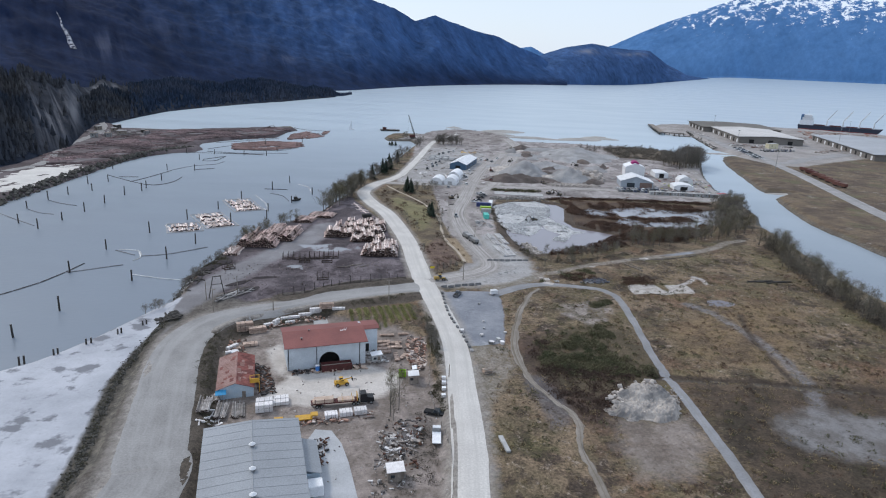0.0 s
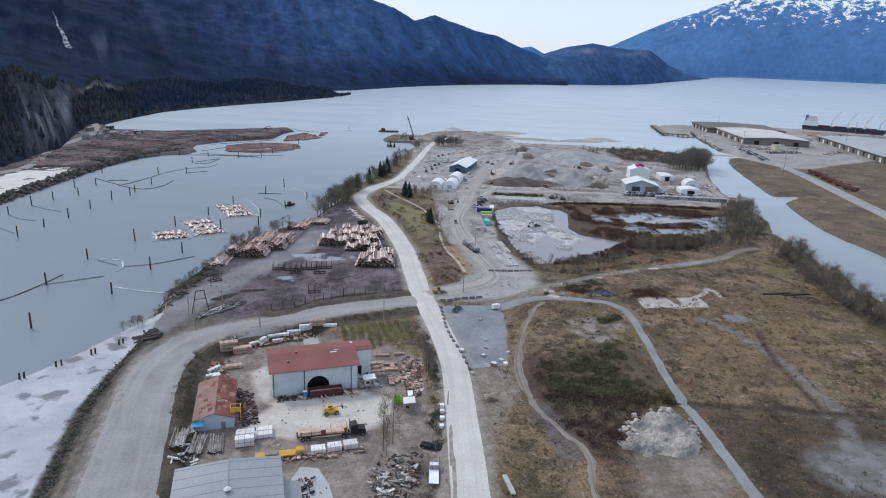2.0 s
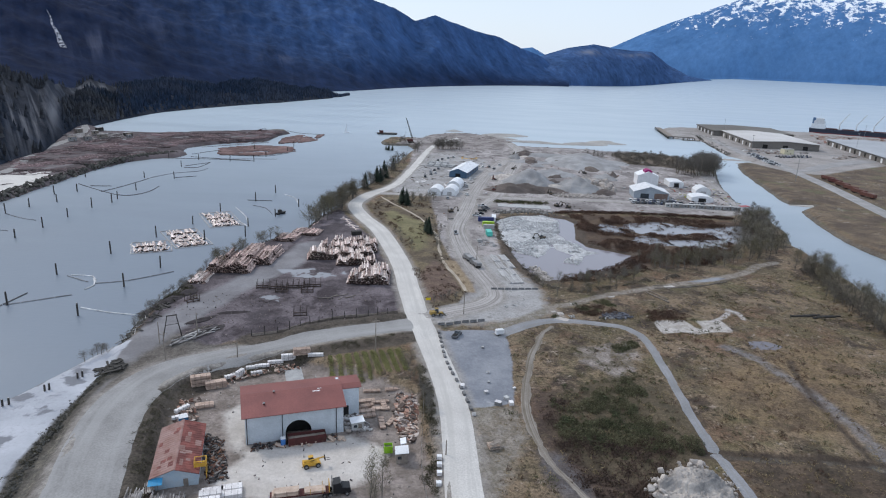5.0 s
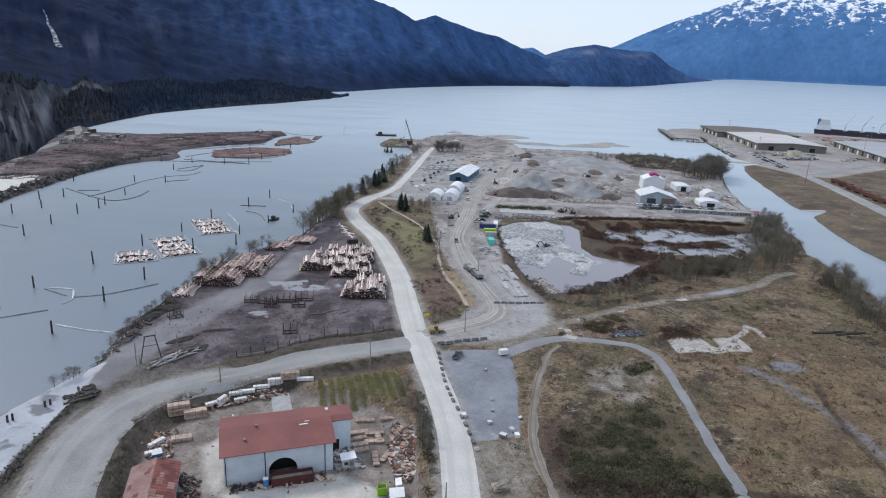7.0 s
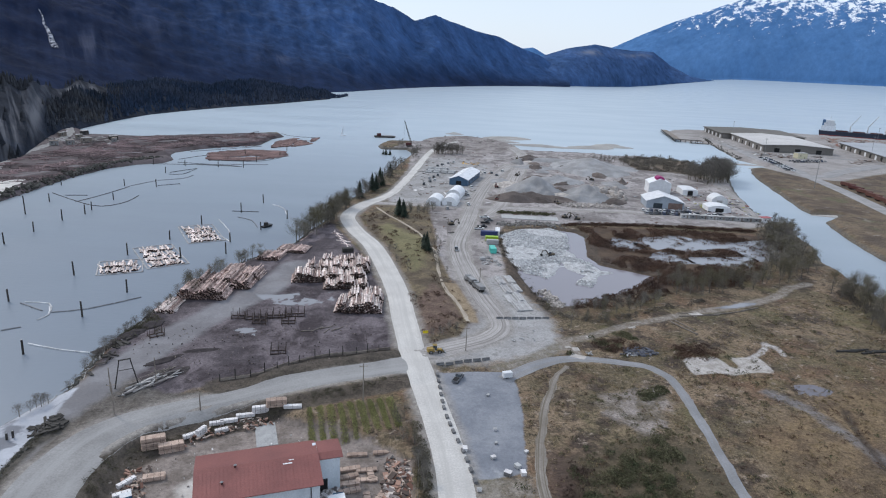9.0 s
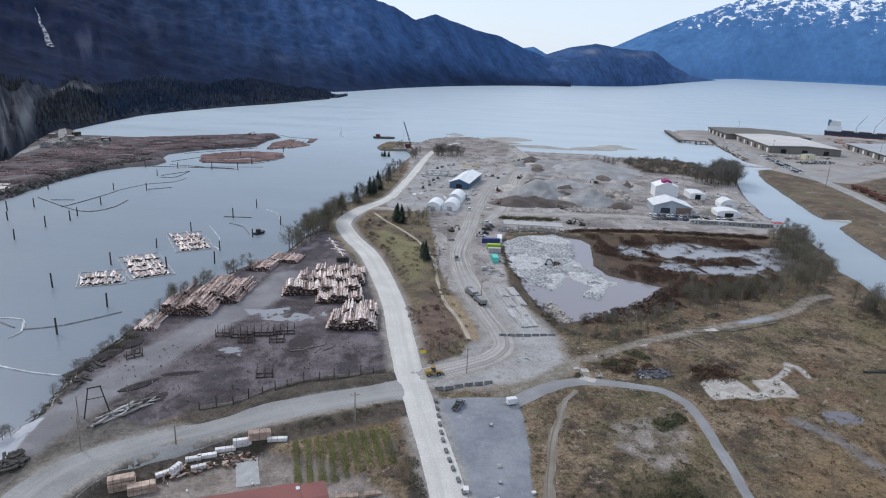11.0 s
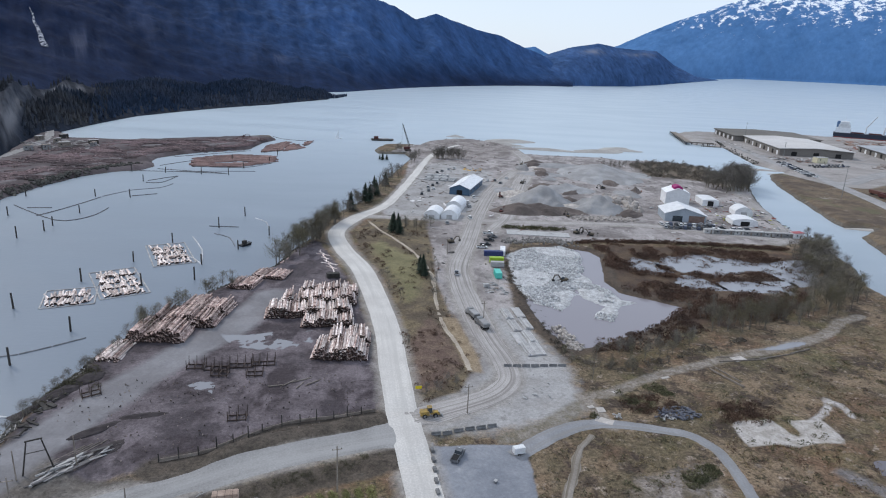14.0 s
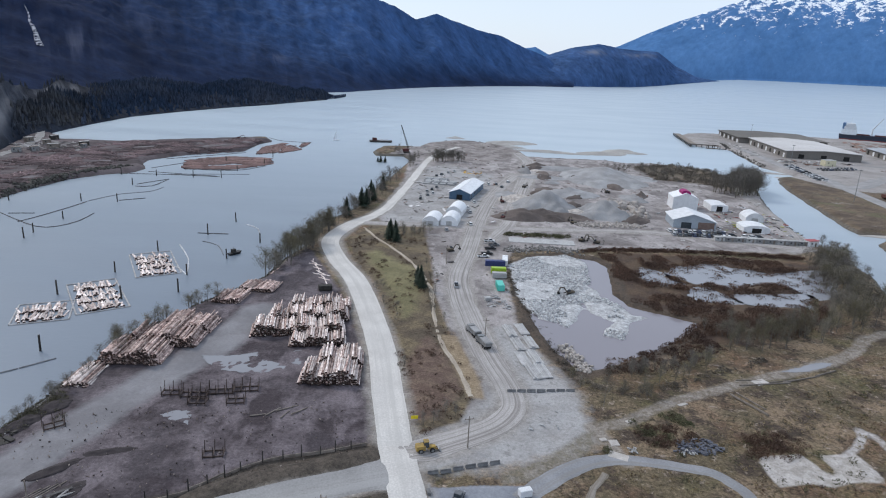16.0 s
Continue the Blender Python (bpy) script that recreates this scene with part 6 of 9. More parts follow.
# vehicles by the gate
car(-1.9, 145.2, -15, CARPAINT[0], "pickup", "black crew-cab pickup parked at the yard gate", "pickup")
ft = thing("flatbed_truck", -1.0, 134.2, 92, "white flatbed truck parked beside the road", "truck")
part("cab", prism([(1.6, 0.5), (1.6, 2.2), (2.6, 2.3), (3.1, 1.3), (3.6, 1.2), (3.6, 0.5)], -1.0, 1.0), WHITE, ft)
part("windscreen", prism([(2.66, 2.2), (3.08, 1.36), (3.12, 1.36), (2.7, 2.2)], -0.85, 0.85), GLASS, ft)
part("bed", box(-1.0, 0, 0.95, 5.0, 2.2, 0.18), WHITE, ft)
part("headboard", box(1.5, 0, 1.1, 0.1, 2.2, 1.0), STEEL, ft)
for x in (-2.2, 2.6):
    for s in (-0.9, 0.9):
        wheel(ft, x, s, 0.42, 0.3)
for x, y in ((0.2, 152.2), (0.2, 155), (0.1, 157.6), (0.0, 160)):
    bin_box("crate", x, y, 4, 1.1, 1.0, 0.9, WRAP, "small white crate beside the road", "crate", WHITE, group="crates by the road")
small_hut("plank_shed", -9.5, 118.5, 12, 3.6, 3.4, 2.6, OLDWOOD, WRAP, "small shed with a pale sheet roof")
debris("dumped_sheets", [(-13, 136), (-5, 138), (-5, 129), (-13, 127)], 60, SCRAP_PALE, "pale sheets and rubbish dumped by the trees", 14, (0.5, 2.6))
debris("dumped_wood", [(-14, 141), (-4, 143), (-4, 122), (-14, 120)], 190, SCRAP_DARK, "weathered wood and brush dumped by the trees", 15, (0.2, 1.2))
debris("yard_litter", YARD, 330, SCRAP_PALE, "small litter of offcuts over the yard floor", 16, (0.12, 0.7))
debris("back_clutter", [(-62, 194), (-56, 203), (-40, 209), (-38, 205), (-54, 197), (-60, 190)], 150, SCRAP_WOOD, "pale offcuts and gear along the back of the yard", 17, (0.25, 1.4))
debris("west_clutter", [(-68, 182), (-63, 184), (-60, 172), (-64, 168)], 110, SCRAP_WOOD, "boards and gear piled at the yard's western rim", 18, (0.25, 1.6))
debris("tree_rubbish", [(-15, 136), (-8, 138), (-7, 112), (-15, 110)], 110, SCRAP_PALE, "small pale rubbish on the soil by the trees", 19, (0.25, 1.3))
debris("middle_row_scrap", [(-36, 139), (-18, 145), (-17, 142), (-35, 136)], 90, SCRAP_WOOD, "planks and parts beside the trailers", 20, (0.3, 1.8))
debris("mill_side_scrap", [(-32, 130), (-27, 132), (-25, 122), (-29, 120)], 80, SCRAP_DARK, "dark parts and bins beside the mill", 22, (0.3, 1.5))
# set all of it down on the lower yard
for ob in [o for o in bpy.data.objects if o not in BEFORE and not o.parent]:
    if ob.type == "EMPTY":
        x, y = sunk(ob.location.x, ob.location.y)
        ob.location = (x, y, ground_z(x, y) + (0.02 if ob.name.startswith("concrete_apron") else 0))
    else:
        ob.scale = (1.0273, 1.0273, 1)
        ob.location = (-0.0137, -0.082, 0)
# poles
for x, y, h in ((-21.8, 219.4, 10.9), (-62.3, 210.4, 5.0), (-82.2, 206, 9), (-79, 222, 8), (-89, 217, 7), (6, 253, 8.5), (12, 312, 9), (-2.5, 395, 9), (1.5, 166, 4)):
    pole(x, y, h, arm=h > 8)
# wire fence along the yard's road side
fz = thing("yard_fence", 0, 0, 0, "thin wire fence with wooden posts round the mill yard", "fence", z=0)
fl = spline([(3.2, 108), (2.6, 130), (-3.6, 160), (-4.6, 180), (-5.4, 196)], 4.0)
for p, q in zip(fl, fl[1:]):
    zp, zq = ground_z(p[0], p[1]), ground_z(q[0], q[1])
    part("post", tube((p[0], p[1], zp - 0.3), (p[0], p[1], zp + 1.7), 0.07, n=6), OLDWOOD, fz)
    for z in (0.6, 1.1, 1.6):
        part("wire", tube((p[0], p[1], zp + z), (q[0], q[1], zq + z), 0.018, n=3), STEEL, fz)
# nursery rows behind the yard
rows = []
for k in range(9):
    for i in range(26):
        f = i / 25
        rows.append((-35 + k * 2.5 + f * 4 + 0.4 * math.sin(i * 3.1 + k), 213.5 + k * 0.9 - f * 13.5, 0.78, 0.8))
clumps("nursery_rows", rows, island(mat("olive_shrub_rows", (0.27, 0.26, 0.115), (0.20, 0.20, 0.085), 0.95, 0.2, 3, bump=0), 0.4), "rows of low olive green shrubs behind the yard", "shrubs", 0.24, 150, 3)

# ---- log yard ----
for i, (x, y, rz, w, L, h, lab) in enumerate((
        (-41.5, 278.5, 5, 17.5, 10.5, 4.6, "tall deck of pale pink-brown logs beside the gravel road"),
        (-38.5, 290, 6, 14, 9.5, 4.2, "deck of pale logs behind the front stack"),
        (-50, 302, 10, 18.5, 8, 3.6, "low deck of brown logs in the middle of the stacks"),
        (-64, 307.5, 12, 31, 10, 4.2, "wide deck of pale peeled logs"),
        (-62, 320, 10, 28, 9, 4.4, "rear deck of pale peeled logs"),
        (-58, 331, 8, 23, 9, 3.8, "pale log deck close to the road bend"),
        (-103.5, 271, 3, 8.5, 13, 2.4, "low deck of long logs on the water's edge"),
        (-101, 284, 4, 19, 12, 4.6, "deck of rough brown logs by the shore"),
        (-99, 297, 3, 22, 12, 4.8, "big deck of rough brown logs by the shore"),
        (-94, 309, 0, 17, 11, 3.8, "deck of mixed logs sloping to the shore"),
        (-87, 335, -4, 11, 12, 2.2, "low deck of pale logs near the trees"),
        (-82, 349, -6, 14, 11, 1.8, "low deck of dark logs near the trees"),
        (-77, 372, -10, 8, 11, 1.4, "few dark logs lying near the bare trees"))):
    log_deck(x, y, rz, w, L, h, lab, 40 + i, LOGS if i > 6 else [*LOGS[:2], *PALELOGS[:3]])


BUNK = mat("brown_rusted_steel", (0.075, 0.052, 0.045), (0.045, 0.036, 0.034), 0.85, 0.8, 6)


def bunk(x, y, rz, n, label="rusty steel log bunk with upright stakes"):
    t = thing("log_bunk", x, y, rz, label, "log bunk", "steel log bunks")
    for s in (-1.2, 1.2):
        part("sill", box(0, s, 0.3, n * 2.2, 0.25, 0.3), BUNK, t)
    for k in range(n + 1):
        px = -n * 1.1 + k * 2.2
        part("crossbeam", box(px, 0, 0.6, 0.25, 3.2, 0.3), BUNK, t)
        for s in (-1.5, 1.5):
            part("stake", tube((px, s, 0), (px + 0.1, s * 1.08, 3.1), 0.11, 0.09, 6), BUNK, t)


for x, y, n, rz in ((-72.5, 270, 2, 8), (-66.2, 269.6, 3, 6), (-60, 272, 3, 10), (-54, 274, 3, 12), (-64, 266.4, 2, 4), (-54.5, 267.6, 2, 10), (-51.6, 244.4, 2, 12), (-93, 252, 2, 40)):
    bunk(x, y, rz, n)
log_scatter("loose_logs", [(-47 + 2.2 * k + (k % 3), 262 + (k * 7) % 5, 4 + k % 3, 20 + (k * 37) % 60, 0.18) for k in range(5)] + [(-84 + 1.3 * k, 226 + 0.9 * (k % 4), 9, 62 + k, 0.16) for k in range(7)],
            OLDWOOD, "loose grey poles lying about the log yard", 3)
log_scatter("white_poles", [(-62 + 1.1 * k, 390 - 2.6 * k, 5 + (k * 5) % 4, 100 + (k * 29) % 70, 0.24) for k in range(11)], PALELOG, "short pale logs dumped beside the road bend", 7)
sk_ = thing("skip_box", -49, 354, 20, "dark steel box standing beside the road bend", "container")
part("shell", box(0, 0, 0.15, 5.2, 2.4, 1.9, bevel=0.08), PILE, sk_)
for k in range(4):
    for s in (-1, 1):
        part("rib", box(-1.9 + k * 1.3, s * 1.23, 0.2, 0.14, 0.1, 1.8), PILE, sk_)
# timber hoist beside the shore lane
g = thing("hoist_frame", -85.5, 219, 33, "tall dark timber hoist frame beside the shore lane", "hoist")
for s in (-1, 1):
    part("leg", tube((s * 2.9, 1.2, -0.2), (s * 1.3, 0, 8.6), 0.18, 0.14, 7), PILE, g)
part("crossbeam", tube((-1.6, 0, 8.5), (1.6, 0, 8.5), 0.18, n=7), PILE, g)
part("brace", tube((-1.9, 0.7, 5.2), (1.9, 0.7, 5.2), 0.1, n=6), PILE, g)
# retaining fence at the foot of the yard
f = thing("timber_fence", 0, 0, 0, "low dark timber retaining fence with tall posts", "fence", z=0)
fl = spline([(-63, 226), (-52, 231.5), (-44, 240), (-36, 245), (-28, 247.5), (-18, 252)], 3.2)
for i, (p, q) in enumerate(zip(fl, fl[1:])):
    zp = ground_z(p[0], p[1])
    part("post", tube((p[0], p[1], zp - 0.3), (p[0], p[1], zp + 2.3 + 0.9 * (i % 2)), 0.16, 0.13, 6), PILE, f)
    a = math.degrees(math.atan2(q[1] - p[1], q[0] - p[0]))
    for z in (0.05, 0.5):
        part("plank", box((p[0] + q[0]) / 2, (p[1] + q[1]) / 2, zp + z, math.hypot(q[0] - p[0], q[1] - p[1]), 0.12, 0.4, a), OLDWOOD, f)


def puddle(name, pts, z, label, material=WATER):
    bm = bmesh.new()
    q = spline([*pts, pts[0]], 1.0)[:-1]
    rnd = np.random.default_rng(5)
    bm.faces.new([bm.verts.new((x + rnd.normal(0, 0.25), y + rnd.normal(0, 0.25), z)) for x, y in q])
    me = mesh_of(name, bm, material)
    if me.polygons[0].normal.z < 0:
        me.flip_normals()
    return tagged(new(name, me), label, "puddle", kind="structure")


POOL = water_material("still_puddle", (0.20, 0.20, 0.215), 0.12, 0.03)
puddle("puddle_yard", [(-74, 293), (-64, 294.5), (-56, 298), (-46, 300), (-42, 296), (-43, 288), (-55, 284), (-67, 286)], 2.94, "shallow grey puddle in the log yard", POOL)
puddle("puddle_yard_small", [(-74, 254), (-70, 261), (-64, 262), (-63, 254), (-68, 250)], 2.93, "small pale puddle in the log yard", POOL)
puddle("puddle_lane", [(104, 303.2), (112, 307.2), (120, 311.2), (124.5, 311.2), (120, 308), (112, 304)], 3.06, "long grey-blue puddle on the lane", POOL)

# ---- mouth of the flat: short piles along its edge ----
for x, y in ((-118.4, 172), (-117.6, 172.8), (-113, 180), (-112, 181), (-107.4, 188.5), (-106.7, 189.4), (-102.8, 196), (-102, 197), (-125, 166), (-124, 166.8)):
    t = thing("mooring_pile", x, y, 0, "short dark mooring pile at the edge of the mud flat", "piling", "short piles along the flat", z=0.4)
    part("shaft", tube((0, 0, -1.2), (0.15, 0, 2.4), 0.3, 0.26, 8), PILE, t)
    part("cap", tube((0.15, 0, 2.4), (0.15, 0, 2.5), 0.2, 0.12, 8), BOOM, t)
rnd = np.random.default_rng(11)
edge = [(-100, 40), (-80, 107), (-84.5, 127), (-94, 160), (-97, 186), (-96, 198)]
stones("bank_riprap", [(x, y, 0.3 + 0.5 * k) for x, y, k in along([(-77.5, 95), (-78.5, 110), (-83, 128), (-91.8, 158), (-94.6, 176), (-95.5, 192), (-94, 200)], 1500, 4, 0.75)],
       island(mat("dark_bank_stone", (0.10, 0.095, 0.085), (0.065, 0.062, 0.055), 0.95, 0.6, 5), 0.4), "dark stones along the bank of the haul road", "rocks")
log_scatter("driftwood", [(x, y, 2 + 4 * k, 60 + 60 * k, 0.14) for x, y, k in along([(-104, 214), (-103, 226), (-104, 240), (-104, 270)], 60, 8, 1.2)], BOOM, "grey driftwood along the shore", 4)
stones("shore_rocks", [(x, y, 0.5 + 1.0 * k) for x, y, k in along([(-103, 222), (-104.5, 232), (-106, 248), (-105.5, 272), (-103.5, 300), (-98.5, 324), (-88.5, 345), (-79, 368), (-77, 395), (-73, 420), (-73, 470), (-63, 500), (-59, 569)], 1500, 14, 1.1)],
       MATS["dark_bank_stone"], "dark rocks along the waterline of the log yard", "rocks")
debris("bank_timber", [(-100, 198), (-100, 203), (-94, 204), (-91.5, 200), (-93.5, 196)], 70, PILE, "dark broken timber piled where the bank meets the flat", 64, (0.8, 3.2))
BARK = mat("dark_bark_soil", (0.062, 0.052, 0.054), (0.034, 0.028, 0.030), 0.95, 0.6, 6)
for k, (x, y, rx, ry, h, a) in enumerate(((-103.5, 244.5, 4.6, 2.4, 1.3, 62), (-101, 252.5, 5.6, 2.8, 1.5, 70), (-98.8, 260.5, 4.8, 3.0, 1.2, 62), (-83, 236.5, 6.0, 1.7, 0.7, 48), (-75.5, 243.4, 6.5, 1.5, 0.7, 20), (-76.5, 229, 5.2, 2.2, 0.6, 60), (-82, 225.5, 4.2, 1.8, 0.5, 30))):
    heap("soil_mound", x, y, rx, ry, h, BARK, "low mound of dark soil in the log yard", 70 + k, a, "soil mound", "soil mounds")
debris("shore_junk", [(-101, 224), (-98, 226), (-100, 262), (-102, 262)], 40, PILE, "dark broken timber along the shore lane", 61, (0.8, 3.0))
debris("bark_litter", [(-96, 240), (-70, 222), (-57, 228), (-20, 248), (-20, 262), (-34, 272), (-60, 262), (-84, 262), (-97, 252)], 420, mixed("bark_litter_mix", [(0.06, 0.05, 0.048), (0.10, 0.08, 0.07), (0.16, 0.13, 0.115), (0.05, 0.042, 0.04), (0.26, 0.22, 0.195)]), "bark and broken wood littering the log yard", 62, (0.1, 0.5))
SCRAP_POLES = mixed("grey_mixed_poles", [(0.30, 0.29, 0.29), (0.10, 0.095, 0.095), (0.40, 0.39, 0.385), (0.16, 0.15, 0.15)])
debris("hoist_timber", [(-86, 220), (-78, 230), (-74, 228), (-83, 216)], 44, SCRAP_POLES, "grey poles stacked beside the hoist", 63, (2.5, 6.5), "timber", 60)

# ---- in the water ----
for i, (x, y) in enumerate(((-139, 184), (-138, 207), (-158, 247), (-129, 241), (-128, 271), (-125, 296), (-161, 281), (-155, 312), (-212, 310), (-228, 319), (-211, 329), (-210, 349), (-211, 372), (-244, 350), (-246, 373), (-244, 390), (-237, 405), (-211, 396), (-207, 411), (-209, 421),
                            (-211, 449), (-251, 425), (-243, 436), (-226, 492), (-265, 484), (-205, 494), (-222, 546), (-126, 433), (-121, 461), (-96, 423), (-103, 396), (-106, 351), (-137, 401), (-141, 370), (-148, 342), (-123, 341), (-111, 371), (-175, 586), (-195, 583), (-174, 618), (-164, 656), (-168, 696), (-197, 658), (-222, 582), (-247, 580))):
    t = thing("piling", x, y, 0, "dark weathered piling standing in the water", "piling", "pilings in the sound", z=0)
    h = 4.6 + 1.6 * ((i * 37) % 10) / 10
    lean = ((i * 53) % 7 - 3) * 0.07
    part("shaft", tube((0, 0, -3.2), (lean, 0, h), 0.36, 0.30, 8), PILE, t)
    part("cap", tube((lean, 0, h), (lean, 0, h + 0.08), 0.24, 0.18, 8), BOOM, t)


FLOAT = mat("bleached_boom_log", (0.66, 0.66, 0.67), (0.42, 0.42, 0.43), 0.7, 0.4, 5, spread=0.3)


def boom_line(pts, label="line of floating boom logs chained end to end", look_of=None):
    t = thing("log_boom", pts[0][0], pts[0][1], 0, label, "log boom", "floating log booms", z=0)
    o = Vector((pts[0][0], pts[0][1], 0))
    q = spline(pts, 9.0)
    for a, b in zip(q, q[1:]):
        A, B = Vector((a[0], a[1], 0.12)) - o, Vector((b[0], b[1], 0.12)) - o
        part("boom_log", tube(A, A.lerp(B, 0.95), 0.3, 0.25, 7), look_of or FLOAT, t)


DIM = mat("waterlogged_boom", (0.075, 0.075, 0.08), (0.13, 0.125, 0.125), 0.8, 0.5, 5)
SOAKED = mat("grey_soaked_boom", (0.17, 0.175, 0.19), (0.24, 0.245, 0.26), 0.7, 0.5, 5)
for pts in ([(-132, 248), (-120, 245), (-110, 244)], [(-114, 457), (-105, 449), (-98, 430)], [(-132, 413), (-119, 392), (-111, 371)], [(-111, 371), (-118, 379), (-123, 382)], [(-155, 281), (-146, 281), (-141, 274)], [(-144, 278), (-140, 271), (-141, 266)]):
    boom_line(pts)
for pts in ([(-159, 247), (-151, 253), (-142, 260)], [(-156, 280), (-144, 274)], [(-141, 273), (-130, 278), (-117, 292)], [(-215, 590), (-190, 598), (-160, 606)], [(-124, 421), (-114, 415), (-106, 400)]):
    boom_line(pts, "grey soaked line of boom logs between pilings", SOAKED)
for pts in ([(-176, 202), (-162, 234), (-159, 260)], [(-256, 460), (-241, 449), (-215, 432), (-205, 434), (-201, 447), (-203, 465)], [(-245, 455), (-232, 458)], [(-229, 439), (-226, 452), (-223, 475), (-222, 491)],
            [(-206, 498), (-194, 508)], [(-218, 542), (-208, 545), (-208, 572)], [(-253, 583), (-217, 589), (-177, 590)], [(-132, 435), (-116, 436)]):
    boom_line(pts, "dark waterlogged line of boom logs", DIM)
for pts in ([(-251, 337), (-233, 325), (-217, 315)], [(-222, 493), (-214, 516), (-201, 527), (-199, 543)], [(-246, 373), (-234, 366), (-222, 362)], [(-244, 350), (-232, 342), (-222, 340)]):
    boom_line(pts, "half-sunken line of boom logs", SOAKED)


def raft(x, y, rz, w, rows, label, seed):
    rnd = random.Random(seed)
    t = thing("log_raft", x, y, rz, label, "log raft", "floating log rafts", z=0)
    L = 7.6
    for r in range(rows):
        n = int(w / 0.8)
        for k in range(2):
            for i in range(n - 2 * k):
                if k and rnd.random() < 0.45:
                    continue
                ob = new("log", rnd.choice(PALELOGS))
                ob.parent = t
                rr = rnd.uniform(0.3, 0.5)
                ob.matrix_basis = pose(-w / 2 + (i + 0.5 + 0.5 * k) * 0.8, r * 7.7 + rnd.uniform(-1.2, 1.2), 0.12 + k * 0.5, rnd.uniform(-2, 2), 0, rnd.gauss(0, 7)) @ Matrix.Diagonal((rr, L * rnd.uniform(0.55, 1.1), rr, 1))
    H = rows * 7.7 + 1.0
    for a, b in (((-w / 2 - 1.4, -1.8), (w / 2 + 1.4, -1.8)), ((-w / 2 - 1.4, H + 0.8), (w / 2 + 1.4, H + 0.8)), ((-w / 2 - 1.4, -1.8), (-w / 2 - 1.4, H + 0.8)), ((w / 2 + 1.4, -1.8), (w / 2 + 1.4, H + 0.8))):
        part("boom_stick", tube((*a, 0.1), (*b, 0.1), 0.32, 0.26, 7), BOOM, t)


raft(-139.2, 318, 25, 14.6, 2, "raft of pale logs held by boom sticks", 1)
raft(-124.4, 330.5, 36, 14.4, 4, "long raft of pale logs in four rows", 2)
raft(-122.5, 370, 31, 14.6, 4, "raft of pale logs with ragged ends", 3)
tug = thing("workboat", -102, 403, 60, "small dark workboat with a low wheelhouse", "boat", z=0)
part("hull", prism([(-3, 0.9), (-2.8, -0.4), (2.2, -0.4), (3.4, 1.2), (2.0, 1.0)], -1.2, 1.2), CARPAINT[0], tug)
part("wheelhouse", box(-0.4, 0, 0.9, 2.0, 1.7, 1.7, bevel=0.1), PILE, tug)
part("window", box(0.62, 0, 1.7, 0.05, 1.3, 0.6), GLASS, tug)
part("mast", tube((-0.4, 0, 2.6), (-0.4, 0, 4.2), 0.05, n=6), STEEL, tug)
sail = thing("sailboat", -138, 840, 30, "small sailboat with one white sail", "sailboat", z=0)
part("hull", prism([(-3.5, 0.9), (-3.2, -0.3), (2.6, -0.3), (4.0, 1.0)], -1.1, 1.1), WHITE, sail)
part("mast", tube((0.4, 0, 0.8), (0.4, 0, 11), 0.08, n=6), STEEL, sail)
part("sail", prism([(0.3, 1.6), (0.3, 10.5), (-3.2, 1.6)], -0.03, 0.03), WHITE, sail)

# ---- construction site on the peninsula ----
def tent(x, y, rz, w, d, eave, rise, label, group="white tents", cloth=WHITE, name="tent"):
    t = thing(name, x, y, rz, label, "tent", group)
    n = 9
    arc = [(-w / 2 + w * k / (n - 1), eave + rise * math.sin(math.pi * k / (n - 1)) ** 0.75) for k in range(n)]
    inner = [(p[0] * 0.985, p[1] - 0.06) for p in arc]
    part("roof", prism(arc + inner[::-1], 0, d), cloth, t)
    for s in (-1, 1):
        part("side_wall", box(s * (w / 2 - 0.05), d / 2, 0, 0.08, d, eave), cloth, t)
    for yy in (0.1, d - 0.2):
        part("end_wall", prism([(-w / 2 + 0.1, 0), (w / 2 - 0.1, 0)] + [(p[0] * 0.98, p[1] - 0.07) for p in arc[::-1]], yy, yy + 0.06), cloth, t)
    # on low roofs a dark panel stands for the shaded open front
    part("doorway", box(0, 0.06, 0, w * 0.35, 0.08, eave * 0.9), DARK if rise < 1.8 else CONCRETE, t)
    return t


tent(-13.2, 464, -8, 9.2, 15, 2.8, 2.6, "white arched storage tent beside the lane")
tent(-3.0, 465, -8, 9.4, 15, 3.0, 2.8, "white arched storage tent in the middle of the row")
tent(-0.6, 488, -10, 9.6, 18, 3.2, 3.0, "larger white storage tent behind the others")
b = thing("workshop_hall", -4.2, 539, -13, "workshop with dark blue gable walls and a white roof", "building")
gable(b, 14.0, 46, 4.6, 2.6, paint("dark_blue_cladding", (0.07, 0.13, 0.21)), WHITE, 0.6, 0.2, 3)
part("door", box(7, -0.05, 0, 4, 0.1, 3.4), DARK, b)
for k in range(4):
    part("window", box(14.03, 6 + k * 10, 1.6, 0.08, 3, 1.2), GLASS, b)
big = thing("event_hall", 129, 489, -5, "broad white-roofed hall with grey-blue walls", "building")
big.scale = (0.84, 0.84, 0.9)
for y in (0, 23.8):
    part("wall", prism([(0, 0), (29, 0), (29, 5), (13, 9.4), (0, 5.6)], y, y + 0.2), mat("grey_blue_cladding", (0.33, 0.37, 0.42), (0.27, 0.31, 0.35), 0.7, 0.2, 4), big)
for x, h in ((0, 5.6), (28.8, 5)):
    part("wall", box(x + 0.1, 12, 0, 0.2, 23.6, h), MATS["grey_blue_cladding"], big)
part("roof", prism([(-0.8, 5.3), (13, 9.5), (13, 9.75), (-0.8, 5.55)], -0.8, 24.6), WHITE, big)
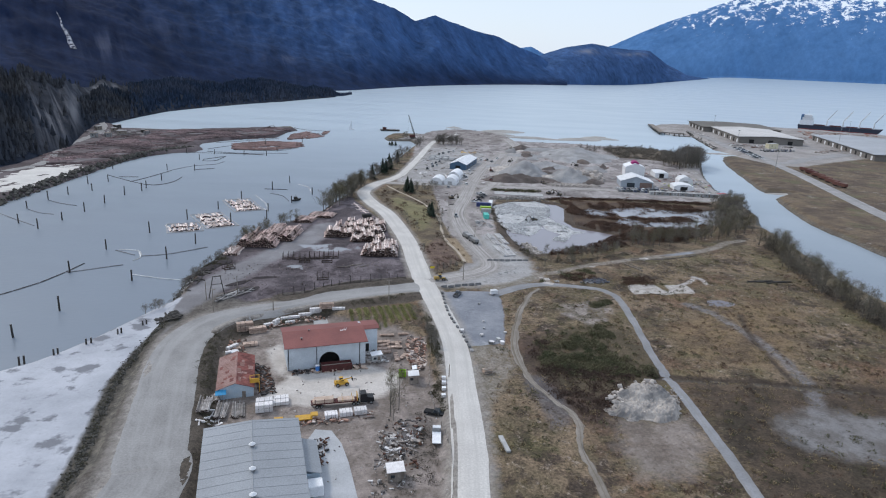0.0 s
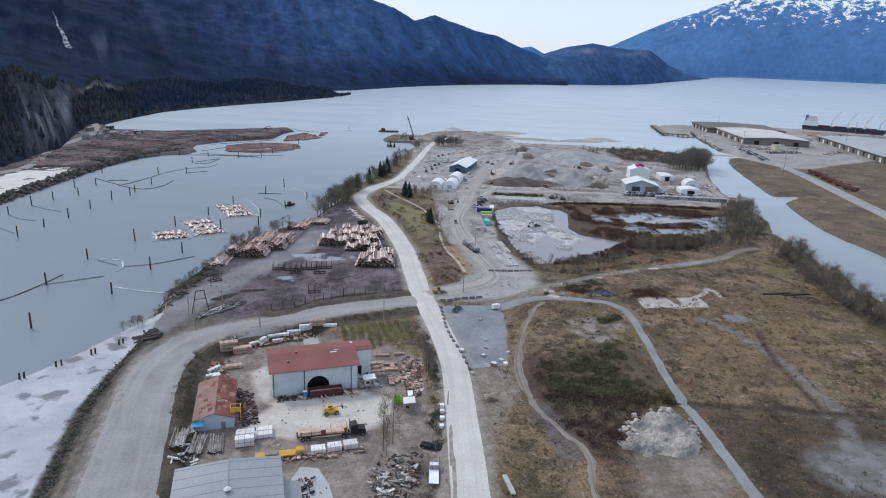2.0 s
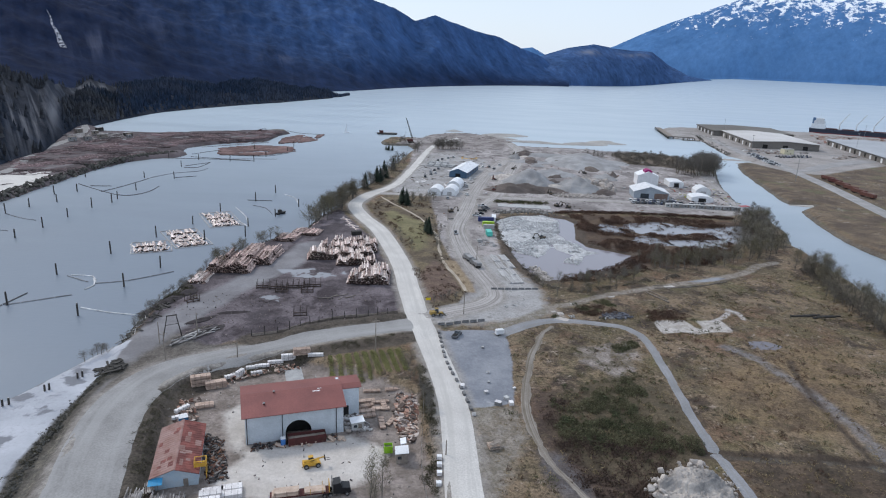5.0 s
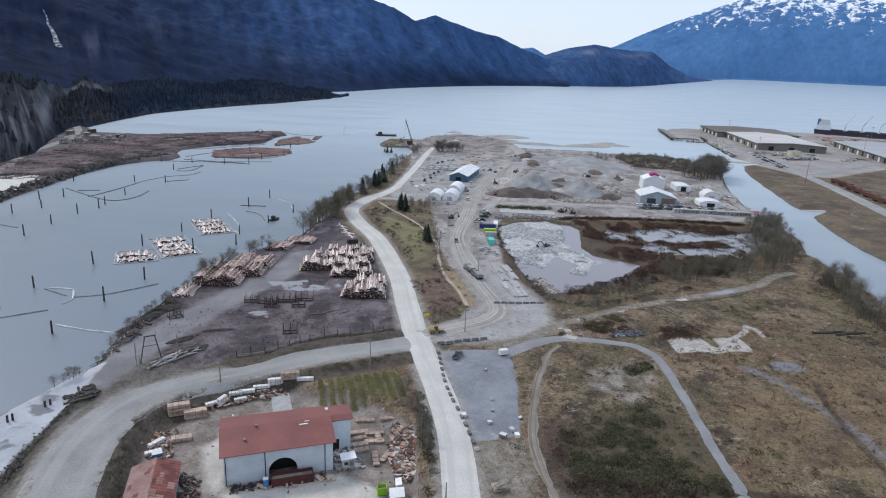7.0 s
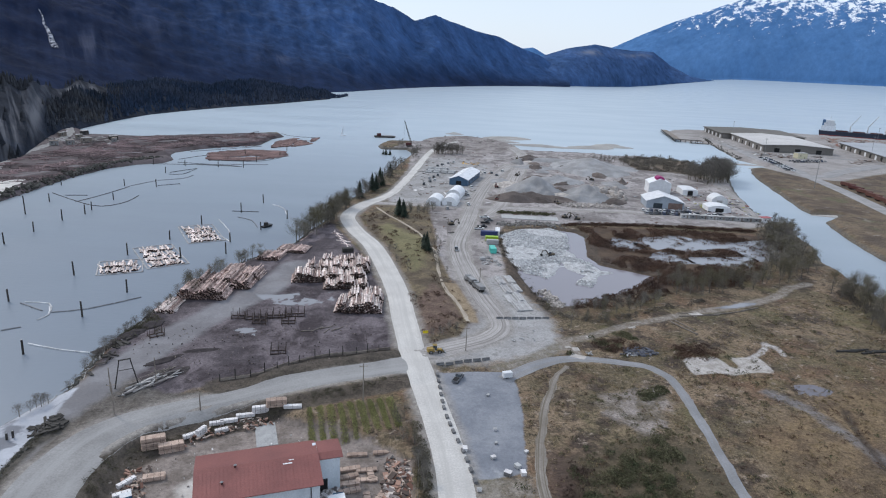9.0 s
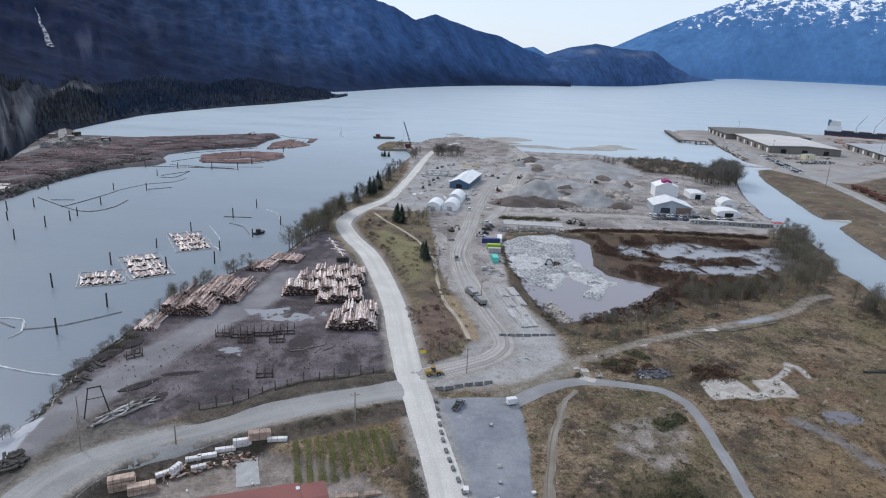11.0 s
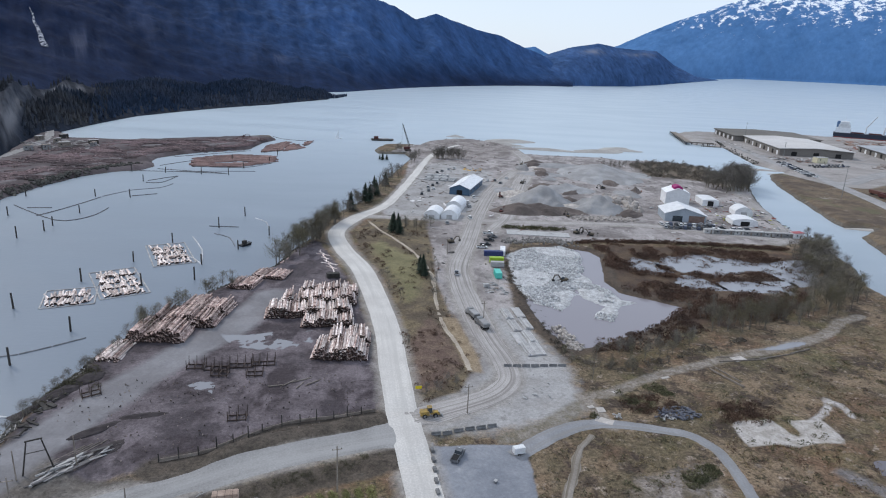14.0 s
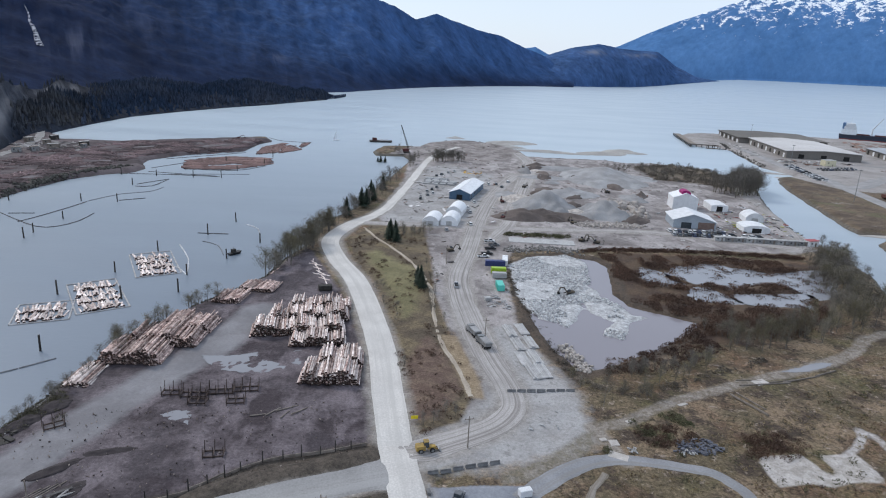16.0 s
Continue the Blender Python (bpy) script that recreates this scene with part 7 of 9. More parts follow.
part("roof", prism([(29.8, 4.8), (13, 9.5), (13, 9.75), (29.8, 5.05)], -0.8, 24.6), WHITE, big)
part("door", box(9, -0.06, 0, 7, 0.1, 4), GLASS, big)
part("brick_panel", box(22.5, -0.08, 0, 11, 0.1, 4.6), mat("brown_boarding", (0.20, 0.14, 0.12), (0.14, 0.10, 0.085), 0.8, 0.6, 5), big)
tw = thing("white_hall", 145, 541, -5, "tall white hall with a magenta roof lantern", "building")
tw.scale = (0.62, 0.7, 0.95)
gable(tw, 26, 22, 8.5, 3.4, WHITE, WHITE, 0.4, 0.2)
part("lantern", prism([(8.5, 11.0), (8.5, 12.6), (12.0, 13.6), (16.0, 13.2), (18.0, 12.0), (18.0, 11.0)], 2, 14), paint("magenta_sheet", (0.30, 0.015, 0.13), 0.6), tw, "bright magenta lantern")
tent(176, 540, -4, 11, 18, 4.0, 0.7, "open-fronted tent with a flat white roof", "white canopies")
tent(176.5, 485, -4, 15, 13, 3.0, 1.4, "white canopy with an open dark front", "white canopies")
tent(187, 512, -4, 11, 12, 3.2, 3.0, "peaked white canopy behind the flat one", "white canopies")
small_hut("red_kiosk", 196, 462, 12, 6, 4, 3, WHITE, paint("red_roof_paint", (0.35, 0.05, 0.05)), "small white kiosk with a red roof")
# nine huts end to end in place of one long low platform
for k in range(9):
    small_hut("site_cabin", 146.5 + k * 5.6, 463.5 - k * 0.2, -1, 5.4, 2.6, 2.2, STEEL if k % 3 else CONCRETE, CONCRETE, "grey hut in a row that stands for a long low platform", "site cabin", "row of grey cabins")

rnd = random.Random(21)
for k in range(24):
    row = k % 2
    x, y = 124 + (k // 2) * 2.75 + rnd.uniform(-0.4, 0.4), 470 + 8 * row + rnd.uniform(-0.6, 0.6)
    c = rnd.choice((0, 0, 1, 1, 2, 3, 3, 4))
    car(x, y, 88 + rnd.uniform(-5, 5), CARPAINT[c], "suv", "%s car parked in rows before the hall" % ("black", "white", "silver", "dark grey", "dark blue", "red")[c], "car", "cars before the hall")
for x, y, c in ((165, 473, 1), (169, 473, 1), (173, 474, 3), (158, 474, 0)):
    car(x, y, 4, CARPAINT[c], "suv", "car parked beside the white canopy", "car", "cars by the canopy")
for x, y, c, rz in ((18.5, 437, 1, 4), (20.5, 430, 3, 8), (18.5, 423, 0, 6), (16.5, 414, 0, 4), (14.5, 409, 1, 6)):
    car(x, y, rz, CARPAINT[c], "pickup", "pickup parked in the line along the site road", "pickup", "pickups along the site road")
for x, y, c in ((-23, 533, 0), (-19, 545, 3), (-16, 553, 1), (-17, 566, 0), (-14, 575, 3), (-20, 558, 2), (17, 590, 0), (24, 596, 1), (30, 598, 3), (34, 588, 3), (8, 512, 1), (9, 500, 2), (12, 530, 1), (-12, 630, 3), (-7, 640, 2), (-2, 648, 1), (-16, 622, 0), (9, 470, 1), (-4, 455, 2), (40, 610, 1)):
    car(x, y, 70 + (x * 13) % 40, CARPAINT[c], "suv", "car parked among the tents and sheds", "car", "cars by the tents")


def site_box(x, y, rz, w, L, h, colour, label):
    t = thing("shipping_container", x, y, rz, label, "container", "containers by the site road")
    part("shell", box(0, 0, 0.12, L, w, h - 0.12, bevel=0.06), colour, t)
    bm = bmesh.new()
    for k in range(int(L / 0.5)):
        for s in (-1, 1):
            box(-L / 2 + 0.3 + k * 0.5, s * (w / 2 + 0.02), 0.3, 0.2, 0.05, h - 0.5, bm=bm)
    tagged(part("corrugation", bm, colour, t), kind="stuff")
    for s in (-0.6, 0.6):
        part("door", box(L / 2 + 0.02, s, 0.25, 0.06, 1.1, h - 0.4), colour, t)


site_box(24.2, 401, 86, 2.4, 9, 2.6, WHITE, "white container by the site road")
site_box(19.5, 396.5, 4, 2.4, 9, 2.6, paint("navy_container", (0.04, 0.055, 0.16)), "navy blue container by the site road")
site_box(20.5, 386.5, 3, 2.5, 6.5, 2.5, paint("lime_container", (0.33, 0.50, 0.04)), "lime green container by the site road")
site_box(20.5, 380, 3, 2.4, 6, 2.4, CONCRETE, "grey container by the site road")
# a plain box in place of a turquoise truck
site_box(20.0, 366, 96, 2.8, 6.4, 2.6, paint("turquoise_container", (0.10, 0.52, 0.44)), "turquoise box in place of a truck")
site_box(14.5, 352, 20, 1.6, 2.4, 1.4, CONCRETE, "small grey box beside the turquoise one")
debris("cabin_clutter", [(12, 356), (22, 358), (24, 344), (14, 344)], 50, CONCRETE, "pale building material beside the cabins", 33, (0.5, 2.0))


def dump_truck(x, y, rz, label, colour=YELLOW, group=""):
    t = thing("dump_truck", x, y, rz, label, "dump truck", group)
    part("chassis", box(0, 0, 0.8, 7.6, 1.6, 0.4), DARK, t)
    part("tipper", prism([(-3.8, 1.3), (-3.9, 2.5), (1.2, 2.7), (1.0, 1.2)], -1.25, 1.25), STEEL, t)
    part("load", box(-1.4, 0, 2.45, 4.4, 2.1, 0.25, bevel=0.1), GRAVEL, t)
    cab = part("cab", prism([(1.5, 0.7), (1.5, 2.8), (2.8, 2.9), (3.3, 1.7), (4.2, 1.6), (4.2, 0.7)], -1.15, 1.15), colour, t)
    part("windscreen", prism([(2.86, 2.75), (3.3, 1.8), (3.34, 1.8), (2.9, 2.75)], -1, 1), GLASS, cab)
    for xx in (-2.6, -1.4, 3.2):
        for s in (-1.0, 1.0):
            wheel(t, xx, s, 0.52, 0.4)
    return t


def excavator(x, y, rz, label, colour=YELLOW, group="site machines", reach=1.0):
    t = thing("excavator", x, y, rz, label, "excavator", group)
    t.scale = (0.8, 0.8, 0.72)
    for s in (-1.1, 1.1):
        part("track", prism([(-2, 0.15), (-2.2, 0.5), (-1.9, 0.9), (1.9, 0.9), (2.2, 0.5), (2, 0.15)], s - 0.3, s + 0.3), RUBBER, t)
    up = part("upper_body", prism([(-2.3, 1.1), (-2.4, 2.1), (-0.2, 2.3), (1.4, 1.9), (1.5, 1.1)], -1.3, 1.3), colour, t)
    part("cab", prism([(0.1, 1.9), (0.1, 3.1), (1.2, 3.1), (1.6, 1.9)], 0.2, 1.25), GLASS, up)
    part("boom", prism([(1.0, 1.6), (3.2, 4.6), (5.4 * reach, 4.5), (5.4 * reach, 4.1), (3.4, 4.0), (1.6, 1.5)], -0.6, -0.15), colour, t)
    arm = part("stick", prism([(5.3 * reach, 4.7), (6.3 * reach, 1.8), (6.0 * reach, 1.7), (4.9 * reach, 4.3)], -0.55, -0.2), colour, t)
    part("bucket", prism([(5.7 * reach, 1.8), (6.6 * reach, 1.7), (6.5 * reach, 0.7), (5.6 * reach, 0.6), (5.3 * reach, 1.1)], -0.95, 0.2), DARK, arm)


DUSTY = mat("dusty_yellow_paint", (0.42, 0.28, 0.07), (0.22, 0.16, 0.07), 0.7, 0.7, 5)


def wheel_loader(x, y, rz, label):
    t = thing("wheel_loader", x, y, rz, label, "loader", "site machines")
    t.scale = (0.85, 0.85, 0.85)
    part("rear_body", prism([(-3.2, 0.9), (-3.1, 2.1), (-0.6, 2.3), (-0.4, 0.9)], -1.1, 1.1), DUSTY, t)
    c = part("cab", prism([(-1.0, 2.2), (-0.9, 3.3), (0.3, 3.3), (0.5, 1.6), (-0.4, 1.5)], -0.75, 0.75), GLASS, t)
    part("cab_roof", box(-0.3, 0, 3.28, 1.5, 1.6, 0.12), DUSTY, c)
    part("front_frame", box(1.2, 0, 0.9, 2.4, 1.2, 0.7), DUSTY, t)
    for s in (-0.5, 0.5):
        part("lift_arm", prism([(0.9, 1.7), (3.0, 0.9), (3.0, 0.6), (0.8, 1.3)], s - 0.12, s + 0.12), DUSTY, t)
    part("bucket", prism([(2.9, 1.3), (3.2, 0.3), (4.3, 0.2), (3.4, 0.6), (3.2, 1.4)], -1.4, 1.4), STEEL, t)
    for x2 in (-1.9, 1.4):
        for s in (-1.0, 1.0):
            wheel(t, x2, s, 0.72, 0.5)


wheel_loader(-3.6, 251.2, 15, "yellow wheel loader standing at the road junction")
sg = thing("sign_board", -7.4, 262.5, 10, "small yellow warning board on two posts", "sign")
part("board", box(0, 0, 0.7, 1.8, 0.06, 0.9), paint("sign_yellow", (0.70, 0.55, 0.03)), sg)
for s in (-0.7, 0.7):
    part("post", box(s, 0.06, 0, 0.08, 0.08, 1.2), STEEL, sg)
dump_truck(8.4, 319, 113, "dump truck with a grey tipper on the site road", GRAVEL, "dump trucks on the site road")
dump_truck(11.6, 310.5, 113, "trailer tipper following on the site road", STEEL, "dump trucks on the site road")
car(2.2, 366, 95, CARPAINT[2], "pickup", "silver pickup driving on the site road", "pickup")
for x, y, rz in ((-1, 416, 30), (51, 593, 60), (92, 640, 10), (70, 486, 120), (112, 588, 200), (68, 447, 40), (75, 444, 160), (59, 688, 80), (48, 364, 200)):
    excavator(x, y, rz, "excavator at work on the gravel site", mat("dirty_machine_paint", (0.13, 0.105, 0.075), (0.06, 0.055, 0.05), 0.7, 0.5, 5))
excavator(31, 536, 100, "rust red excavator with its arm raised", OXIDE)
excavator(29, 490, 70, "rust red excavator beside the site road", OXIDE)
# stacks of pipes
PIPE = mat("pale_concrete_pipe", (0.44, 0.44, 0.45), (0.34, 0.34, 0.345), 0.85, 0.5, 5)
for x, y, n in ((21, 323, 2), (25.3, 325, 0), (23, 312.5, 1), (27.2, 314.5, 2), (23.6, 302, 0), (27.4, 303.4, 3), (26, 293.5, 1), (29, 294.6, 0)):
    t = thing("pipe_stack", x, y, 12, "long bundle of pale grey pipes laid on the gravel", "pipes", "pipe stacks")
    for k in range(6):
        part("pipe", tube((k * 0.54 - 1.35, -4.6, 0.3), (k * 0.54 - 1.35, 4.6 - 0.2 * (k % 2), 0.3), 0.26, n=8), PIPE, t)
    for k in range(n):
        part("pipe", tube((k * 0.54 - 0.8, -4.4, 0.76), (k * 0.54 - 0.8, 4.3, 0.76), 0.26, n=8), PIPE, t)
    for yy in (-3, 3):
        part("bearer", box(0, yy, 0, 3.4, 0.15, 0.06), OLDWOOD, t)


def barrier(x, y, rz, group="concrete barriers at the junction", label="dark stained concrete road barrier"):
    t = thing("road_barrier", x, y, rz, label, "barrier", group)
    part("body", prism([(-0.4, 0), (-0.35, 0.2), (-0.14, 0.45), (-0.1, 0.85), (0.1, 0.85), (0.14, 0.45), (0.35, 0.2), (0.4, 0)], -1.2, 1.2), mat("stained_concrete", (0.12, 0.12, 0.125), (0.19, 0.19, 0.19), 0.9, 0.8, 5), t)
    part("lifting_eye", tube((0, 0, 0.85), (0, 0, 0.95), 0.06, n=6), STEEL, t)


for i in range(6):
    barrier(-1.8 + i * 2.8, 242.6 + i * 0.92, 108)
for i in range(7):
    barrier(18.5 + i * 2.8, 281 + i * 0.35, 97, "barriers across the site road")
for i, (x, y, _) in enumerate(spline([(-2.4, 236, 0), (0, 217, 0), (2.6, 206, 0), (5, 198, 0), (7.6, 187, 0)], 3.4)):
    t = thing("concrete_block", x, y, 15, "dark concrete block edging the gravel lot", "block", "blocks along the lot")
    part("body", box(0, 0, 0, 0.8, 1.6, 0.7, bevel=0.06), MATS["stained_concrete"], t)
    part("lifting_loop", tube((0, 0, 0.7), (0, 0, 0.8), 0.08, n=6), STEEL, t)
for i, (x, y, s) in enumerate(((13, 208, 1.0), (12, 196, 1.2), (12, 225, 0.9), (5.4, 198.6, 1.6), (17.4, 193, 1.5), (15, 190, 1.8), (8.4, 184, 1.1), (20, 199, 1.0), (13, 202, 0.8), (18.5, 190.5, 1.6))):
    bin_box("equipment_crate", x, y, i * 31, 0.9 * s, 0.7 * s, 0.55 * s, (WRAP, CONCRETE, STEEL)[i % 3], "pale equipment crate standing on the gravel lot", "crate", (CONCRETE, WRAP)[i % 2], group="crates on the lot")
car(3.6, 233.5, 70, CARPAINT[3], "pickup", "dark grey pickup parked on the gravel lot", "pickup")
sk = thing("white_trailer", 18, 236, 20, "small white utility trailer at the edge of the lot", "trailer")
part("box_body", box(0, 0, 0.5, 2.8, 1.6, 1.6, bevel=0.08), WHITE, sk)
part("drawbar", box(1.9, 0, 0.45, 1.2, 0.1, 0.1), STEEL, sk)
for s in (-0.8, 0.8):
    wheel(sk, -0.2, s, 0.32, 0.2)
pal = thing("pallet_stack", 12.8, 170, 20, "stack of weathered wooden pallets with boards", "pallets")
for k in range(5):
    p = part("pallet", box(0.1 * (k % 2), 0.08 * k, k * 0.17 + 0.1, 2.6, 2.0, 0.03), LUMBER, pal)
    for s in (-0.85, 0, 0.85):
        part("runner", box(0, s, k * 0.17, 2.5, 0.12, 0.1), OLDWOOD, p)
part("board", box(0.6, 0.4, 1.0, 3.2, 1.2, 0.06, 25), OLDWOOD, pal)
bm_ = thing("concrete_beam", 15.4, 133, 104, "pale concrete beam lying beside the road", "beam")
part("beam", box(0, 0, 0.1, 6.6, 1.1, 0.5, bevel=0.06), CONCRETE, bm_)
for s in (-2, 2):
    part("support", box(s, 0, 0, 0.3, 1.3, 0.12), OLDWOOD, bm_)

# gravel heaps
for i, (x, y, rx, ry, h) in enumerate(((58, 524, 22, 24, 13), (93, 512, 20, 18, 10), (122, 648, 34, 44, 11), (82, 575, 24, 14, 5), (40, 494, 18, 10, 6), (52, 496, 20, 9, 6), (140, 660, 28, 18, 4), (90, 690, 34, 14, 3), (128, 690, 22, 16, 4), (36, 560, 10, 14, 2.5), (70, 640, 22, 10, 2.4), (64, 500, 22, 9, 3.6))):
    heap("gravel_mound", x, y, rx, ry, h, GRAVEL if i not in (4, 5, 11) else mat("brown_spoil", (0.15, 0.123, 0.112), (0.085, 0.07, 0.064), 0.95, 0.1, 2.5, bump=0.4), "heap of grey gravel on the building site" if i not in (4, 5, 11) else "bank of brown dug soil on the building site", i + 3, group="heaps on the site")
# small spoil heaps between them
SPOIL = MATS["brown_spoil"]
for i, (x, y, _, k) in enumerate(spots([(30, 478), (80, 482), (120, 500), (150, 640), (110, 720), (60, 700), (44, 600), (28, 520)], 30, 77, (0, 1), (0, 1))):
    heap("spoil_mound", x, y, 5 + 8 * k, 4 + 5 * ((i * 7) % 10) / 10, 1.6 + 2.6 * k, (SPOIL, SPOIL, GRAVEL, MATS["pale_broken_rock"])[i % 4], ("heap of brown dug soil", "heap of brown dug soil", "small heap of grey gravel", "small heap of pale broken rock")[i % 4] + " on the building site", 130 + i, (i * 47) % 180, "spoil heap", "small spoil heaps", 2)
stones("rock_strip", [(x, y, 0.8 + 1.4 * k) for x, y, k in along([(74, 484), (90, 486), (108, 486)], 500, 8, 2.6)], STONE, "strip of pale broken rock below the gravel heap", "rocks")
stones("rock_strip_pond", [(x, y, 0.5 + 1.2 * k) for x, y, k in along([(28, 424), (50, 428), (62, 425)], 320, 9, 3)], island(mat("grey_riprap", (0.24, 0.23, 0.22), (0.17, 0.16, 0.15), 0.95, 0.5, 5), 0.3), "grey riprap along the pond's far bank", "rocks")
stones("snow_patches", [(x, y, 2 + 5 * k, 3.0) for x, y, k in along([(110, 505), (118, 530), (112, 555)], 60, 10, 5)], STONE, "pale slabs of broken concrete beside the hall", "rocks")
pond_slab = thing("pond_floor_slab", 46, 442, -2, "pale concrete slab above the pond", "slab", kind="structure")
part("slab", box(0, 0, 0, 34, 9, 0.3), CONCRETE, pond_slab)
hedge = spots([(28, 449), (62, 451), (62, 456), (28, 455)], 70, 6, (1.2, 2), (1, 1.6))
clumps("clipped_bank", hedge, BROOM, "dark olive grassy bank above the slab", "bank", 0.5, 40, 4)
# rock and rubble in the pit
stones("pit_rubble", [(x, y, 0.35 + 0.95 * h * h) for x, y, r, h in spots(RUBBLE, 5200, 12, (0.5, 1), (0, 1), 0.46)], island(mat("white_grey_rubble", (0.52, 0.525, 0.53), (0.38, 0.38, 0.385), 0.95, 0.6, 5), 0.25), "pale grey broken rubble spilling into the pond", "rubble")
stones("pond_rockfill", [(x, y, 0.6 + 1.1 * k, 2.3 + 0.5 * k) for x, y, k in along([(38.5, 313), (40.5, 305), (43, 296)], 240, 13, 1.0)], STONE, "pale rocks tipped at the pond's near corner", "rocks")
# boulder pile in the field
def rock_mound(x, y, rx, ry, rz):
    n = 84
    u, w = np.meshgrid(np.linspace(-1.2, 1.2, n), np.linspace(-1.2, 1.2, n))
    lump = fbm(u * 2.6 + 4, w * 2.6, 4, 71) - 0.5
    r = np.hypot(u, w * (1.1 - 0.2 * u)) + 0.85 * lump
    back = np.hypot(u - 0.08, (w - 0.38) * 1.75) + 0.5 * (fbm(u * 3 + 9, w * 3, 4, 72) - 0.5)
    z = 1.7 * smooth(1.0, 0.66, r) + 1.7 * smooth(0.8, 0.5, back) + 0.5 * (1 - r) * (r < 1)
    crag = fbm(u * 9, w * 9, 4, 73, True) - 0.6
    z = np.where(r < 1.04, z + 0.9 * crag * smooth(1.0, 0.85, r) + 0.3 * (vnoise(u * 20, w * 20, 74) - 0.5), -0.6)
    c, s = math.cos(radians(rz)), math.sin(radians(rz))
    me = grid_mesh("rock_mound", (u * rx * c - w * ry * s).ravel(), (u * rx * s + w * ry * c).ravel(), z.ravel(), n, n)
    me.polygons.foreach_set("use_smooth", [False] * len(me.polygons))
    me.materials.append(mat("quarry_run", (0.43, 0.39, 0.355), (0.18, 0.172, 0.168), 0.95, 0.2, 2, bump=0.4))
    ob = new("rock_mound", me)
    ob.location = (x, y, ground_z(x, y) - 0.1)
    tagged(ob, "stepped mound of pale quarried rock beside the gravel path", "rock mound")


rock_mound(55.3, 154.8, 10.2, 8.8, 14)
rim = [(x, y, 0.4 + 1.5 * k * k, ground_z(x, y) + 0.3 + 1.8 * k) for x, y, k in along([(46, 153), (49, 158), (54, 162), (61, 164)], 90, 15, 1.2)]
stones("boulder_rim", rim + [(x, y, 0.3 + 0.7 * h * h, 3.4 + 1.6 * r * max(0.0, 1 - ((x - 55.3) ** 2 + (y - 155.5) ** 2) / 130)) for x, y, r, h in spots([(47, 151), (51, 147), (60, 150), (66, 156), (67, 166), (58, 166), (50, 162)], 170, 16, (0.5, 1.0), (0, 1))],
       STONE, "pale boulders round the rock mound", "boulders")
# pond water
puddle("pond", [(26, 400), (26, 356), (27, 330), (32, 307), (38, 292), (48, 294), (60, 302), (73, 311), (84, 320), (93, 331), (101, 341), (90, 350), (80, 355), (75, 362), (73, 372), (76, 390), (77, 408), (70, 419), (54, 425), (36, 417)], 2.25, "still brownish pond in the excavated pit", water_material("pond_water", (0.20, 0.185, 0.205), 0.12, 0.04))
MARSH_WATER = water_material("bright_marsh_water", (0.20, 0.205, 0.225), 0.2, 0.05)
for m in MERES:
    cx, cy = sum(p[0] for p in m) / len(m), sum(p[1] for p in m) / len(m)
    puddle("marsh_pool", [(cx + (x - cx) * 1.12, cy + (y - cy) * 1.12) for x, y in m], 2.5, "shallow bright pool in the marsh", MARSH_WATER)
DULL_POOL = water_material("dull_field_pool", (0.12, 0.112, 0.13), 0.38, 0.05)
puddle("field_pool", [(102.5, 235.5), (109, 235), (114, 238), (110, 242), (104, 240.5)], 2.97, "small dull pool in the rough grass", DULL_POOL)
puddle("field_pool_far", [(127, 238.5), (134, 239), (136, 242.5), (129, 243)], 2.97, "small dull pool in the rough grass", DULL_POOL)
log_scatter("dark_log_row", [(135 + 2.6 * k, 267.4 + 0.9 * (k % 3), 7.5, 4 + 5 * (k % 4), 0.42) for k in range(6)], PILE, "row of dark old logs lying in the field", 9)
log_scatter("field_logs", [(84.5, 281, 12.5, 118, 0.4), (86, 283, 10, 116, 0.3), (95, 294, 17, 12, 0.28), (108, 298.5, 15, 22, 0.28), (118, 303.5, 10, 28, 0.3), (101, 296.5, 9, 17, 0.22), (91, 296, 8, 5, 0.2)], OLDWOOD, "old logs lying in the grass beside the lane", 8)
debris("dark_dump", [(56, 256), (64, 255), (69, 258), (66, 262), (58, 261)], 160, mat("dark_blue_scrap", (0.07, 0.08, 0.11), (0.16, 0.16, 0.18), 0.8, 0.8, 5), "dump of dark bluish scrap in the grass", 41, (0.4, 1.6))
for x, y, w, d, a in ((39.6, 259.6, 1.7, 1.2, 20), (42.0, 258.4, 2.2, 2.4, 8), (41.8, 252.9, 4.6, 2.6, -24), (94, 295.2, 4.6, 3.0, 24), (65.6, 279.2, 3.0, 1.0, 28), (48.2, 268.8, 1.8, 1.0, 25)):
    t = thing("concrete_pad", x, y, a, "thin worn pale concrete pad lying in the soil", "concrete pad", "concrete pads")
    part("slab", box(0, 0, -0.12, w, d, 0.26), MATS["worn_pad_concrete"], t)
debris("junction_rubbish", [(44.5, 254), (46.5, 254), (47, 256), (45, 256.6)], 16, CONCRETE, "small dump of pale and dark rubbish beside the lane", 42, (0.4, 0.9))
debris("scrap_dump_edge", [(57, 254.5), (61.5, 254.5), (61, 257.5), (57.6, 257)], 26, CONCRETE, "pale rubbish beside the dark scrap dump", 47, (0.3, 0.9))
debris("concrete_bits", [(-10, 250), (30, 262), (32, 276), (20, 276), (4, 258)], 40, CONCRETE, "scattered concrete pieces on the junction", 43, (0.4, 1.5))
